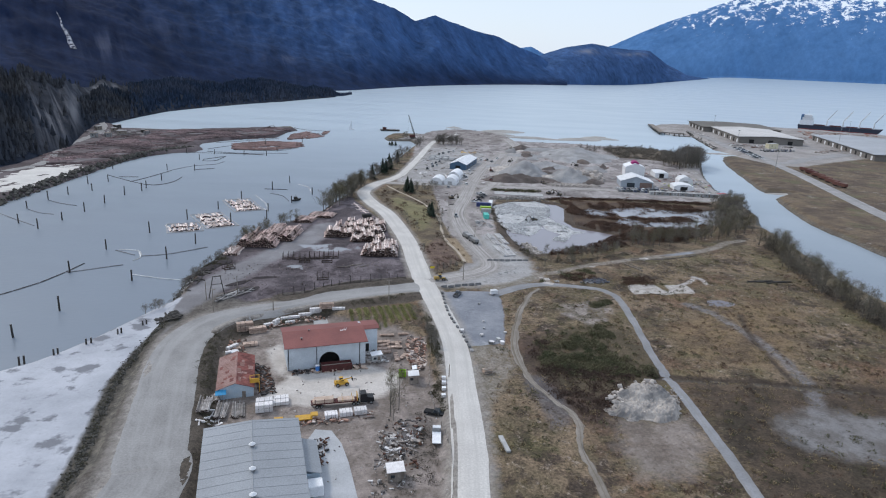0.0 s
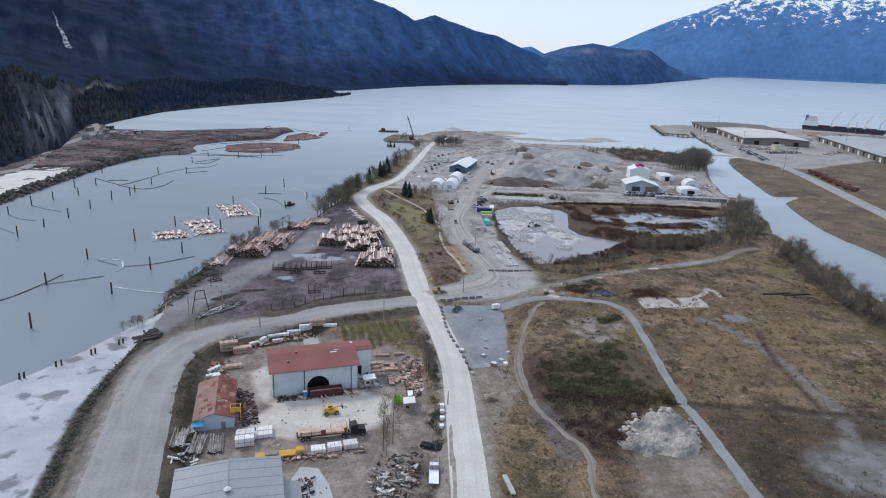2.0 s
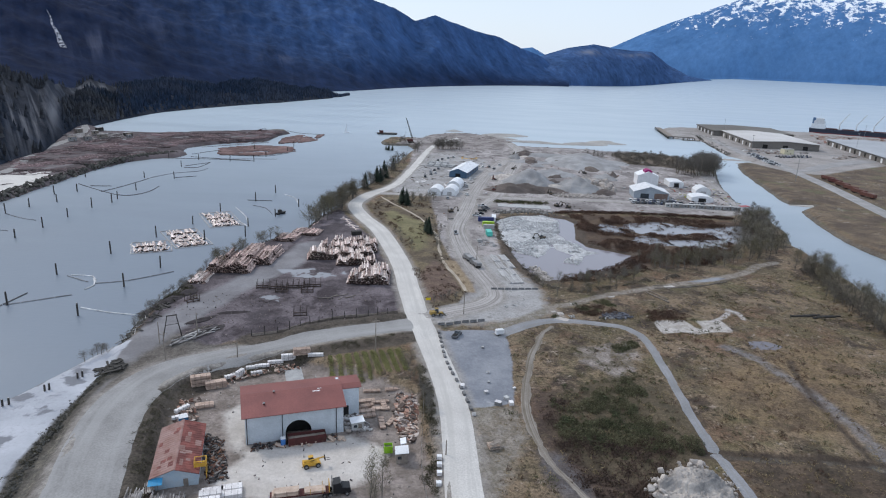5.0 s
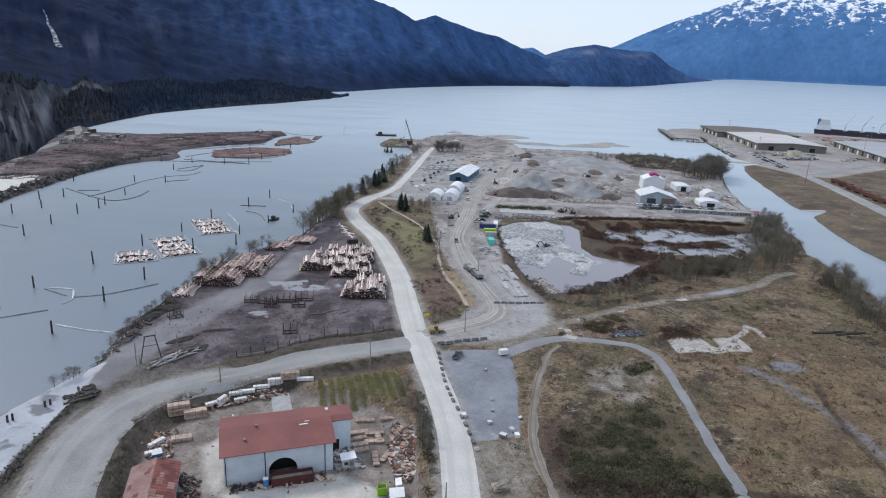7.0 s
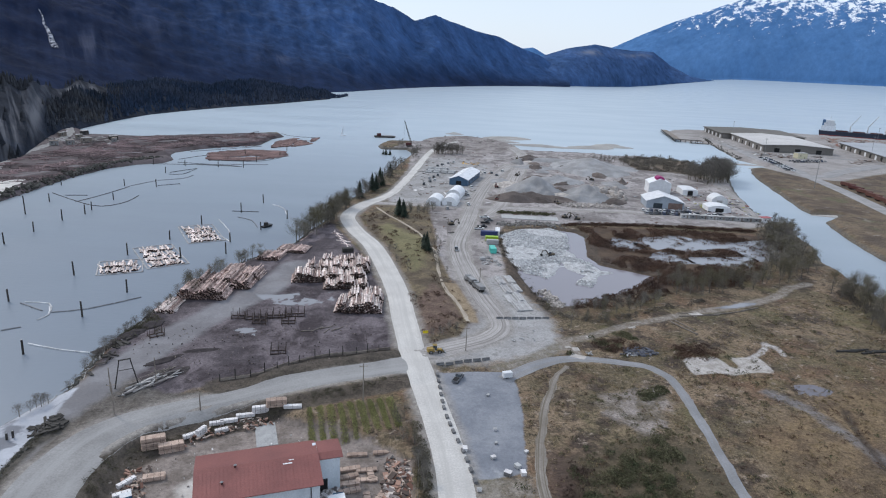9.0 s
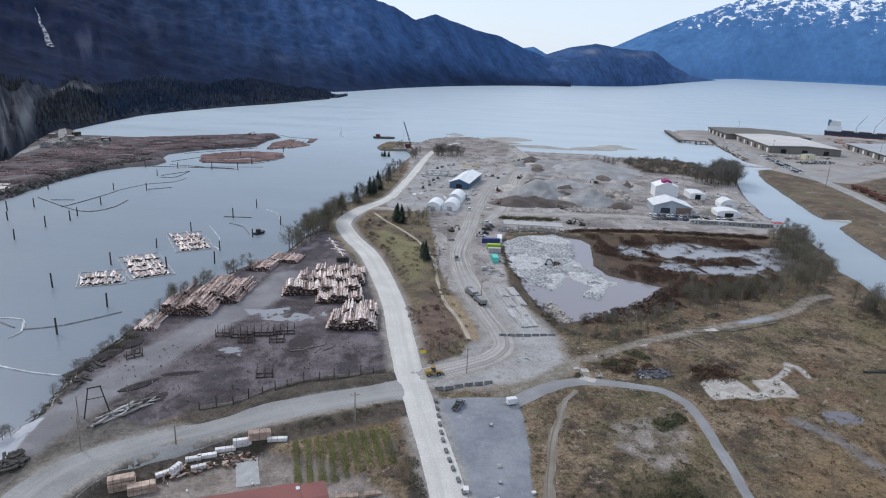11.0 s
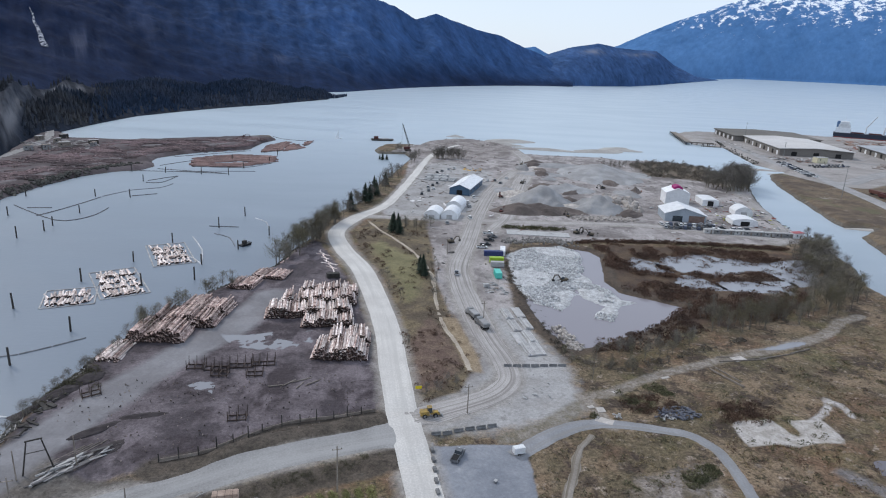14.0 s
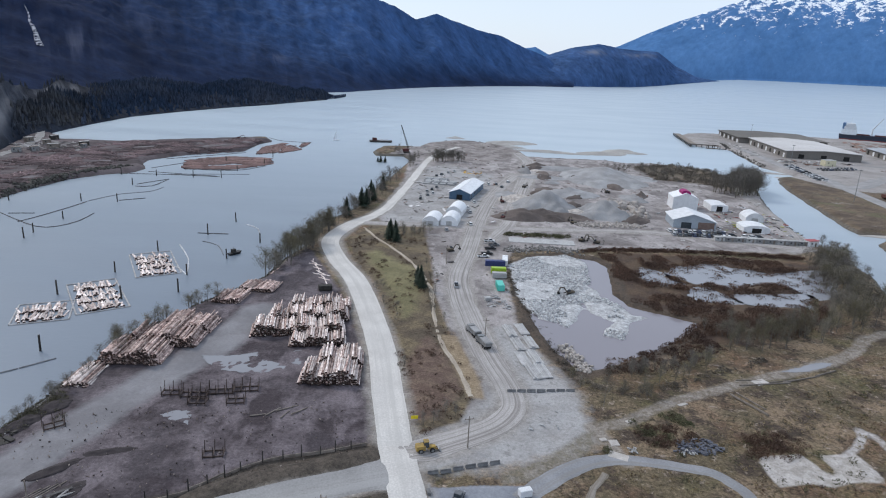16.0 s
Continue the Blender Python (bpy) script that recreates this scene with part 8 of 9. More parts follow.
debris("site_litter", SITE, 800, mixed("mixed_site_goods", [(0.36, 0.36, 0.365), (0.14, 0.12, 0.11), (0.24, 0.20, 0.18), (0.5, 0.49, 0.48), (0.10, 0.095, 0.095), (0.20, 0.11, 0.085)]), "scattered blocks and material over the building site", 44, (0.6, 3.4))
debris("site_litter_pale", [(-40, 470), (30, 470), (40, 600), (0, 680), (-35, 660)], 120, MATS["mixed_pale_scrap"], "pale stacked material round the sheds", 45, (1.0, 5.0))
debris("hall_clutter", [(122, 466), (206, 462), (208, 520), (200, 566), (168, 566), (166, 500), (124, 482)], 260, mixed("event_gear", [(0.70, 0.70, 0.72), (0.05, 0.05, 0.055), (0.55, 0.55, 0.57), (0.10, 0.09, 0.09), (0.30, 0.10, 0.09), (0.25, 0.26, 0.28), (0.40, 0.42, 0.12)]), "gear and furniture stacked round the halls", 47, (0.8, 3.4))
debris("site_litter_yellow", [(6, 640), (22, 640), (22, 655), (6, 655)], 14, YELLOW, "yellow machine parts near the blue workshop", 46, (1.0, 4.0))
for k in range(7):
    t = thing("rebar_rack", -22 + (k % 4) * 6, 588 + (k // 4) * 14, -12, "flat rack of grey formwork panels", "formwork", "formwork racks")
    for j in range(3):
        part("panel", box(0, j * 3.6, 0.1 + 0.2 * j, 5, 3.2, 0.9), STEEL if j % 2 else CONCRETE, t)
# tip of the peninsula: crane and barge
cr = thing("mobile_crane", -50.5, 750, 20, "dark lattice-boom crane standing near the point", "crane", z=2.6)
part("crawler", box(0, 0, 0, 6, 5, 1.6, bevel=0.2), PILE, cr)
part("house", box(-1, 0, 1.6, 6, 3.2, 2.6, bevel=0.2), OXIDE, cr)
jib = part("boom", bmesh.new(), PILE, cr)
bm = bmesh.new()
for a, b in ((-0.7, -0.7), (-0.7, 0.7), (0.7, -0.7), (0.7, 0.7)):
    tube((2 + a, b, 3), (-6 + a * 0.3, b * 0.3, 27), 0.16, n=5, bm=bm)
for k in range(12):
    f = k / 12
    tube((2.7 - 8.4 * f, -0.7 * (1 - 0.6 * f), 3 + 24 * f), (1.3 - 8 * f - 0.6, 0.7 * (1 - 0.6 * f), 5 + 24 * f), 0.08, n=4, bm=bm)
bm.to_mesh(jib.data)
bm.free()
part("cable", tube((-6, 0, 27), (-6.2, 0, 8), 0.05, n=4), PILE, cr)
bg_ = thing("barge", -88, 846, 10, "low dark work barge moored at the point", "barge", z=0)
part("hull", prism([(-13, 1.6), (-11.5, -0.5), (11, -0.5), (13, 1.6)], -5, 5), PILE, bg_)
part("deckhouse", box(-7, 0, 1.6, 5, 4, 3, bevel=0.15), OXIDE, bg_)
part("deck_load", box(4, 0, 1.6, 9, 7, 0.8, bevel=0.2), GRAVEL, bg_)
# sand bars off the point
SANDBAR = mat("pale_sand", (0.40, 0.385, 0.365), (0.30, 0.285, 0.27), 0.95, 0.05, 1)
for i, (x, y, rx, ry, rz) in enumerate(((64, 893, 30, 20, 20), (46, 850, 34, 12, 10), (100, 826, 46, 6, -8), (158, 834, 30, 13, 12), (184, 862, 26, 14, 50), (198, 850, 16, 5, 0), (-4, 916, 12, 5, 0))):
    heap("sand_bar", x, y, rx, ry, 2.4, SANDBAR, "low pale sand bar off the point", 90 + i, rz, "sand bar", "sand bars").location.z = 0.35

# ---- port terminal across the channel ----
def warehouse(corner, rz, w, d, h, rise, wall, roof, label, bays):
    t = thing("warehouse", *corner, rz, label, "warehouse", "port warehouses", z=3.0)
    gable(t, w, d, h, rise, wall, roof, 2.0, 0.6)
    for k in range(bays):
        part("loading_door", box(-0.05, 8 + k * (d - 16) / max(1, bays - 1), 0, 0.2, 5, 5), DARK if k % 2 else WHITE, t)
    for k in range(3):
        part("end_door", box(w * (0.2 + 0.3 * k), -0.08, 0, 6, 0.2, 5), DARK, t)
    return t


warehouse((374, 858), -7, 80, 138, 8, 2.0, mat("brown_grey_cladding", (0.20, 0.185, 0.17), (0.16, 0.15, 0.14), 0.7, 0.05, 1), mat("tan_roof", (0.50, 0.485, 0.475), (0.43, 0.415, 0.405), 0.7, 0.03, 1), "long warehouse with a pale tan roof", 9)
warehouse((380, 1002), -7, 112, 104, 7, 1.6, MATS["brown_grey_cladding"], mat("brown_roof", (0.135, 0.125, 0.11), (0.11, 0.10, 0.09), 0.8, 0.03, 1), "long warehouse with a dull brown roof at the pier", 9)
warehouse((468, 722), -12, 90, 225, 7, 2.0, MATS["brown_grey_cladding"], mat("slate_roof", (0.36, 0.375, 0.40), (0.30, 0.315, 0.34), 0.6, 0.03, 1), "long warehouse with a slate grey roof and white doors", 14)
pier = thing("pier", 314, 1024, -9.5, "low dark timber wharf on piles along the quay", "pier", z=0)
part("deck", box(0, 0, 2.7, 9, 144, 0.6), OLDWOOD, pier)
part("deck", box(16, -68, 2.704, 30, 8, 0.6), OLDWOOD, pier)
for k in range(14):
    part("pier_post", tube((-4.2, -71 + k * 10.9, -3), (-4.2, -71 + k * 10.9, 2.7), 0.5, n=7), PILE, pier)
for k in range(6):
    part("pier_post", tube((-3 + k * 6.6, -71.6, -3), (-3 + k * 6.6, -71.6, 2.7), 0.5, n=7), PILE, pier)
part("kerb_beam", box(-4.3, 0, 3.3, 0.5, 143, 0.5), PILE, pier)
part("kerb_beam", box(13, -71.8, 3.3, 35, 0.5, 0.5), PILE, pier)
part("jetty_float", box(26, -80, 0.1, 24, 5, 0.7), OLDWOOD, pier)
for k in range(4):
    part("mooring_dolphin", tube((16 + k * 7, -84, -3), (16 + k * 7, -84, 4.2), 0.5, n=7), PILE, pier)
# cargo ship
ship = thing("cargo_ship", 668, 1150, -30, "bulk carrier with a dark hull, white bridge and deck cranes", "ship", z=0)
ship.scale = (0.88, 0.88, 1.0)
hull = [(-70, 8), (-68, -2), (66, -2), (76, 9), (70, 8.5), (-55, 8)]
part("hull", prism(hull, -11, 11), paint("dark_hull", (0.03, 0.035, 0.055)), ship)
part("boot_topping", prism([(-68.2, 0), (-68, 1.6), (68.5, 1.6), (67, 0)], -11.1, 11.1), paint("hull_red", (0.25, 0.045, 0.04)), ship)
br = part("bridge", box(-55, 0, 8, 24, 20, 8), WHITE, ship)
part("lower_house", box(-54, 0, 16, 19, 19, 5), WHITE, br)
part("upper_bridge", box(-54, 0, 21, 14, 21, 4.5), WHITE, br)
part("mast", tube((-54, 0, 25), (-54, 0, 34), 0.4, 0.2, 6), WHITE, br)
for z in (11, 14, 18):
    part("window_band", box(-42.8 if z < 16 else -44.4, 0, z, 0.3, 17, 1.0), GLASS, br)
part("window_band", box(-46.9, 0, 22.8, 0.3, 19, 1.4), GLASS, br)
part("funnel", box(-64, 0, 16, 5, 5, 10, bevel=0.4), paint("funnel_blue", (0.08, 0.16, 0.3)), ship)
for x in (-32, -4, 24, 48):
    part("hatch", box(x, 0, 8, 20, 14, 1.6, bevel=0.3), OXIDE, ship)
    p = part("crane_post", tube((x + 13, 0, 8), (x + 13, 0, 19), 1.2, 1.0, 8), WHITE, ship)
    part("jib", tube((x + 13, 0, 18), (x + 26, 3, 36), 0.7, 0.4, 6), STEEL, p)
# rail wagons
for k in range(6):
    t = thing("rail_wagon", 337 - k * 2.7, 616 - k * 16.2, 99.5, "rust brown open freight wagon on the port siding", "rail wagon", "freight wagons")
    part("body", box(0, 0, 1.1, 14.6, 2.9, 2.6, bevel=0.1), paint("wagon_brown", (0.13, 0.06, 0.048), 0.8) if k != 1 else OXIDE, t)
    for j in range(7):
        for s in (-1.5, 1.5):
            part("rib", box(-6.6 + j * 2.2, s, 1.1, 0.2, 0.12, 2.6), OXIDE, t)
    for x in (-5, 5):
        part("bogie", box(x, 0, 0.3, 3, 2.2, 0.8), DARK, t)
rnd = random.Random(5)
for k in range(46):
    # rows beside the port road and before the tan warehouse
    if k < 24:
        x, y, a = 347 - (k // 2) * 1.3 - 6 * (k % 2), 790 - (k // 2) * 8.2, 172
    else:
        j = k - 24
        x, y, a = 366 + (j % 11) * 4.2 + rnd.uniform(-0.6, 0.6), 765 + (j // 11) * 9 + (j % 11) * 1.6, 70
    c = rnd.choice((0, 0, 1, 1, 2, 3, 3, 4))
    car(x, y, a + rnd.uniform(-5, 5), CARPAINT[c], "suv", "%s car parked in rows on the port ground" % ("black", "white", "silver", "dark grey", "dark blue")[c], "car", "cars on the port lot")
small_hut("port_office", 393, 806, 8, 12, 8, 6, paint("cream_cladding", (0.62, 0.58, 0.42)), CONCRETE, "cream port office with dark openings", "building")
debris("port_stores", [(345, 812), (372, 800), (420, 812), (440, 832), (352, 838)], 120, MATS["mixed_site_goods"], "stacked goods and machines on the port lot", 51, (2, 8))
debris("quay_stores", [(520, 950), (640, 960), (680, 1060), (560, 1080)], 150, mat("red_brown_goods", (0.24, 0.11, 0.085), (0.3, 0.22, 0.18), 0.85, 0.05, 1), "reddish stacked goods along the quay", 52, (3, 14))
for x, y in ((398, 1010), (500, 850), (600, 1000), (330, 760), (300, 600)):
    t = thing("light_mast", x, y, 0, "slim steel light mast on the port ground", "lamp post", "port light masts", z=3)
    part("shaft", tube((0, 0, 0), (0, 0, 24), 0.25, 0.15, 6), STEEL, t)
    part("lamp_head", box(0, 0, 24, 2.4, 0.6, 0.5), STEEL, t)
debris("quay_edge_goods", [(334, 862), (352, 858), (366, 990), (352, 1020), (346, 960)], 70, mat("mixed_quay_goods", (0.16, 0.15, 0.15), (0.5, 0.48, 0.46), 0.85, 0.06, 1), "mixed goods and vehicles along the quay edge", 53, (2, 7))
debris("lot_machines", [(440, 860), (470, 880), (520, 960), (500, 980), (470, 940)], 60, OXIDE, "rusty machines and stacks on the storage ground", 54, (2, 9))
debris("lot_piles", [(430, 770), (480, 800), (500, 830), (440, 800)], 30, mat("tan_lot_piles", (0.36, 0.31, 0.28), (0.22, 0.18, 0.16), 0.95, 0.06, 1), "tan stacks on the storage ground", 55, (2, 10))
ribbon("road_port_loop", [(331, 668, 6), (348, 672, 7), (385, 710, 8), (430, 745, 9), (495, 790, 9), (560, 830, 8)], M_ASPH, "worn curving road round the storage ground", 0.12, 1.5, 6)
ribbon("road_quay", [(346, 850, 4), (362, 836, 5), (420, 826, 5), (462, 810, 5), (500, 800, 5)], M_ASPH, "worn road past the warehouses", 0.14, 1.5, 6)
stones("quay_riprap", [(x, y, 0.8 + 1.2 * k) for x, y, k in along([(316, 788), (327, 858), (341, 940), (350, 985)], 300, 17, 1.5)], MATS["dark_bank_stone"], "dark rock bank below the quay", "rocks")
# mud spits into the channel
for i, (x, y, rx, ry) in enumerate(((270, 502, 22, 3.2), (306, 748, 22, 4), (312, 722, 14, 5))):
    heap("mud_spit", x, y, rx, ry, 1.2, mat("pale_mud", (0.40, 0.38, 0.36), (0.30, 0.28, 0.26), 0.9, 0.1, 1), "pale mud spit reaching into the channel", 70 + i, -8, "mud bank", "mud spits").location.z = 0.2

# ---- log landing on the west shore ----
rng = np.random.default_rng(8)
land = []
for x, y, r, h in spots([(-300, 470), (-278, 475), (-279, 540), (-271, 576), (-258, 602), (-268, 645), (-252, 680), (-208, 714), (-206, 790), (-232, 798), (-330, 724), (-350, 640), (-345, 520)], 2600, 61, (0, 1), (0, 1), 0.47):
    land.append((x, y, rng.uniform(5, 12), rng.choice((30, 55, 120)) + rng.normal(0, 10), rng.uniform(0.25, 0.5)))
log_scatter("landing_logs", land, island(mat("red_brown_logs", (0.21, 0.148, 0.148), (0.075, 0.057, 0.058), 0.95, 0.03, 2), 0.5), "wide spread of reddish brown logs on the landing", 5)
sea = []
for poly, n, aim in (([(-214, 617), (-227, 658), (-204, 685), (-172, 687), (-160, 653), (-182, 622)], 620, 24), ([(-187, 712), (-194, 760), (-187, 787), (-180, 789), (-173, 724)], 300, 78), ([(-169, 726), (-176, 776), (-161, 806), (-157, 750)], 300, 78)):
    for x, y, r, h in spots(poly, n, 64, (0, 1), (0, 1), 0.36):
        sea.append((x, y, rng.uniform(7, 13), aim + rng.normal(0, 7), rng.uniform(0.4, 0.7)))
for pts in ([(-235, 597), (-205, 594), (-180, 592)], [(-220, 549), (-208, 572)], [(-249, 659), (-228, 682), (-199, 716)], [(-160, 648), (-176, 620), (-216, 615)], [(-211, 832), (-190, 812), (-160, 808)], [(-240, 612), (-228, 640), (-205, 672), (-180, 690)]):
    boom_line(pts, "dark line of boom logs off the landing", DIM)
log_scatter("boomed_logs", sea, island(mat("wet_red_logs", (0.29, 0.185, 0.165), (0.18, 0.115, 0.105), 0.8, 0.05, 2), 0.4), "boomed red-brown logs floating off the landing", 6, 0.15)
dark_edge = [(x, y, 1.2 + 2.2 * k) for x, y, k in along([(-262, 340), (-272, 420), (-275, 475), (-275, 540), (-267, 576), (-252, 600)], 600, 12, 2.0)]
stones("landing_riprap", dark_edge, MATS["dark_bank_stone"], "dark rock bank below the landing", "rocks")
debris("landing_clutter", [(-386, 702), (-365, 712), (-330, 690), (-325, 660), (-375, 650), (-400, 680)], 200, mat("grey_landing_goods", (0.30, 0.29, 0.29), (0.12, 0.11, 0.11), 0.9, 0.06, 1), "grey machines and gear at the head of the landing", 57, (2, 7))
sheds = ((-352, 668, 9), (-366, 640, 7), (-338, 690, 8), (-372, 690, 6), (-356, 648, 6), (-384, 720, 7), (-395, 700, 7), (-330, 676, 5))
for i, (x, y, s) in enumerate(sheds):
    small_hut("landing_shed", x, y, 20 + i * 9, s, s * 0.6, 4, (OLDWOOD, STEEL, PILE)[i % 3], (STEEL, OLDWOOD, BOOM)[i % 3], "grey shed on the log landing", "shed", "landing sheds")
excavator(-232, 792, 30, "dark log loader at the end of the landing", OXIDE, "landing machines", 1.4)
flat_w = thing("gravel_pad", -292, 436, 12, "pale gravel pad on the west bank", "pavement", kind="structure", z=3.05)
bm = bmesh.new()
pad = spline([(-14, -60), (6, -58), (14, -20), (18, 20), (10, 46), (-6, 40), (-16, 10), (-14, -60)], 3.0)[:-1]
bm.faces.new([bm.verts.new((p[0] + 2.5 * math.sin(i * 1.7) + 1.5 * math.sin(i * 3.9), p[1] + 1.5 * math.cos(i * 2.3), 0.12)) for i, p in enumerate(pad)])
part("pad", bm, M_PALE, flat_w)
ribbon("road_west", [(-330, 300, 4), (-322, 430, 4), (-318, 480, 4), (-352, 560, 4), (-372, 640, 4), (-400, 720, 4), (-446, 800, 4), (-470, 880, 4)], M_HAUL, "gravel road under the western cliffs", 0.15, 0.5, 6)
# waterfall on the mountainside
def fall_line():
    ob = bpy.data.objects["mountain_west"]
    pts = []
    for a, e in ((-31.3, 2.35), (-31.15, 1.9), (-31.02, 1.4), (-30.85, 1.0), (-30.75, 0.6), (-30.6, 0.2), (-30.45, -0.2)):
        d = Vector((math.sin(radians(a)) * math.cos(radians(e)), math.cos(radians(a)) * math.cos(radians(e)), math.sin(radians(e))))
        hit, p, nrm, _ = ob.ray_cast(Vector((0, 0, 91)), d)
        if hit:
            pts.append(p - d * 10)
    bm = bmesh.new()
    rows = [[bm.verts.new(p + Vector((s * (0.7 + 1.05 * i) + 1.6 * math.sin(i * 2.1), 0, 0))) for s in (-1, 0.2, 1)] for i, p in enumerate(pts)]
    for r, q in zip(rows, rows[1:]):
        for k in (0, 1):
            bm.faces.new((r[k], r[k + 1], q[k + 1], q[k]))
    spray = mat("white_falling_water", (0.40, 0.42, 0.47), (0.10, 0.11, 0.15), 0.9, 0.09, 0.3)
    n, l = spray.node_tree.nodes, spray.node_tree.links
    torn = n.new("ShaderNodeTexNoise")
    torn.inputs["Scale"].default_value, torn.inputs["Detail"].default_value = 0.22, 5
    cut = n.new("ShaderNodeMapRange")
    cut.inputs[1].default_value, cut.inputs[2].default_value = 0.38, 0.56
    l.new(n.new("ShaderNodeNewGeometry").outputs["Position"], torn.inputs["Vector"])
    l.new(torn.outputs["Fac"], cut.inputs[0])
    l.new(cut.outputs[0], n["Principled BSDF"].inputs["Alpha"])
    me = mesh_of("waterfall", bm, spray)
    tagged(new("waterfall", me), "thin white waterfall down the dark cliff", "waterfall", kind="structure")


fall_line()

# ---- plants ----
BARE = [tree_from(bare_tree_meshes(k, 10, 3.4, 1040, LEAFLESS if k % 3 else BUDS), "bare_tree", "leafless grey-brown alder in a thicket", "bare trees") for k in range(6)]
CONIFERS = [tree_from(conifer_meshes(k + 30, 12), "conifer", "dark green conifer standing near the shore", "conifers") for k in range(3)]
rnd = random.Random(9)
used = [False] * 20


def plant(kind, i, x, y, s, wide=1.0):
    src = (BARE if kind == "bare" else CONIFERS)[i]
    m = pose(x, y, ground_z(x, y) - 0.1, 0, 0, rnd.uniform(0, 360)) @ Matrix.Diagonal((s * wide, s * wide, s, 1))
    slot = i if kind == "bare" else 10 + i
    if not used[slot]:
        used[slot] = True
        src.matrix_basis = m
        src["base"] = 1
        return src
    sc = tuple(src.scale)
    src.scale = (1, 1, 1)
    ob = copy_thing(src, m)
    src.scale = sc
    return ob


WOOD = []


def on_road(x, y):
    X, Y = np.array([x]), np.array([y])
    return any(line_dist(r, X, Y)[0] < w for r, w in ((MAIN, 6.0), (POINT_ROAD, 4.5), (HAUL, 9.5), (PATH_GREY, 4), (TRACK, 3), (EAST_LANE, 4), (SITE_ROAD, 6), (CROSS, 5)))


def grove(pts, n, seed, side, s0, s1, wide=1.0, joined=False):
    for x, y, k in along(pts, n, seed, side):
        if ground_z(x, y) > 0.6 and not on_road(x, y):
            if joined:
                WOOD.append((x, y, s0 + (s1 - s0) * k, wide))
            else:
                plant("bare", rnd.randrange(6), x, y, s0 + (s1 - s0) * k, wide)


# shore thickets, from the flat to the point
grove([(-117, 181), (-115.5, 189), (-112.5, 199), (-110, 208), (-107.5, 218)], 46, 91, 0.7, 0.2, 0.42, 1.3, True)
grove([(-107, 203), (-104, 212), (-102, 222)], 12, 1, 1.0, 0.22, 0.42, 1.3, True)
grove([(-103, 224), (-105, 246), (-102, 270), (-101, 290)], 34, 2, 1.3, 0.25, 0.5, 1.3, True)
grove([(-98, 292), (-96, 312), (-90, 330), (-84, 345)], 22, 3, 1.6, 0.5, 0.85, 1.1)
grove([(-78, 366), (-74, 385), (-71, 402), (-68, 424), (-65, 446)], 70, 4, 2.4, 0.7, 1.35, 1.15)
grove([(-64, 448), (-60, 480), (-55, 520), (-51, 560), (-47, 610)], 46, 5, 2.2, 0.6, 1.1, 1.0, True)
grove([(-44, 660), (-40, 700)], 12, 6, 3, 0.6, 1.0, 1.0, True)
grove([(-19, 702), (-8, 706), (2, 709)], 30, 7, 4, 0.8, 1.2, 1.3, True)
grove([(-62, 730), (-58, 742), (-56, 750)], 14, 37, 3, 0.5, 0.9, 1.2, True)
for x, y, s in ((-13.0, 364.5, 0.55), (-11.4, 360, 0.6), (-12.1, 362, 0.8), (-31.5, 428, 0.95), (-29.5, 432, 0.8), (-33, 434, 0.7), (-62, 476, 1.0), (-57, 500, 1.1), (-55, 505, 0.9), (-54, 520, 1.2), (-53, 524, 0.9), (-56, 514, 0.8), (-51, 560, 0.9), (-68, 455, 0.8),
                (-28, 424, 0.7), (-14, 372, 0.5), (-70, 700, 0.9), (-66, 700, 0.8), (-73, 703, 0.7)):
    plant("conifer", rnd.randrange(3), x, y, s, 1.5)
# woods round the marsh and along the channel
grove([(92, 322), (110, 326), (128, 334), (146, 344), (160, 352)], 84, 8, 4.2, 0.45, 1.05, 0.9)
grove([(161, 356), (170, 376), (178, 398), (185, 418), (190, 434)], 76, 9, 4.5, 0.55, 1.0, 1.3)
grove([(158, 358), (170, 384), (180, 410), (190, 436)], 70, 29, 5.5, 0.4, 0.9, 1.3, True)
grove([(196, 436), (204, 452), (212, 474)], 20, 10, 3, 0.5, 0.9, 1.0, True)
grove([(172, 338), (168, 316), (166, 296), (164, 270), (163, 246), (164, 222)], 80, 11, 3.2, 0.6, 1.2, 1.1)
grove([(52, 296), (70, 300), (84, 308)], 30, 12, 2, 0.3, 0.55, 1.2, True)
grove([(36, 290), (44, 284), (60, 284)], 14, 13, 1.6, 0.25, 0.45, 1.3)
for x, y, s in ((43.4, 276.8, 1.05), (55.9, 284, 0.85), (62.7, 291, 0.7), (50, 282, 0.55), (68, 293, 0.6), (73, 296, 0.75), (80, 301, 0.65)):
    plant("bare", rnd.randrange(6), x, y, s, 0.55)
grove([(208, 606), (226, 622), (238, 640), (246, 650)], 80, 14, 7, 1.1, 1.8, 1.3, True)
grove([(170, 715), (200, 725), (232, 720), (240, 690)], 70, 15, 10, 0.2, 0.5, 2.0, True)
grove([(140, 700), (165, 690), (190, 680)], 30, 16, 6, 0.5, 0.8, 1.0, True)
# hedge between yard and road, verge shrubs, yard trees
grove([(-4, 214), (-3, 200), (-1.6, 185), (-0.8, 170)], 34, 17, 1.4, 0.3, 0.55, 1.2, True)
grove([(-13, 212), (-8, 200)], 10, 18, 2, 0.3, 0.5)
for x, y, s in ((-13.6, 147.2, 1.5), (-11.6, 150.6, 1.3), (-12.5, 145.0, 0.9)):
    plant("bare", rnd.randrange(6), x, y, s, 0.55)
grove([(-14, 268), (-11, 262), (-2, 262), (3, 268)], 16, 19, 2, 0.2, 0.4, 1.3, True)
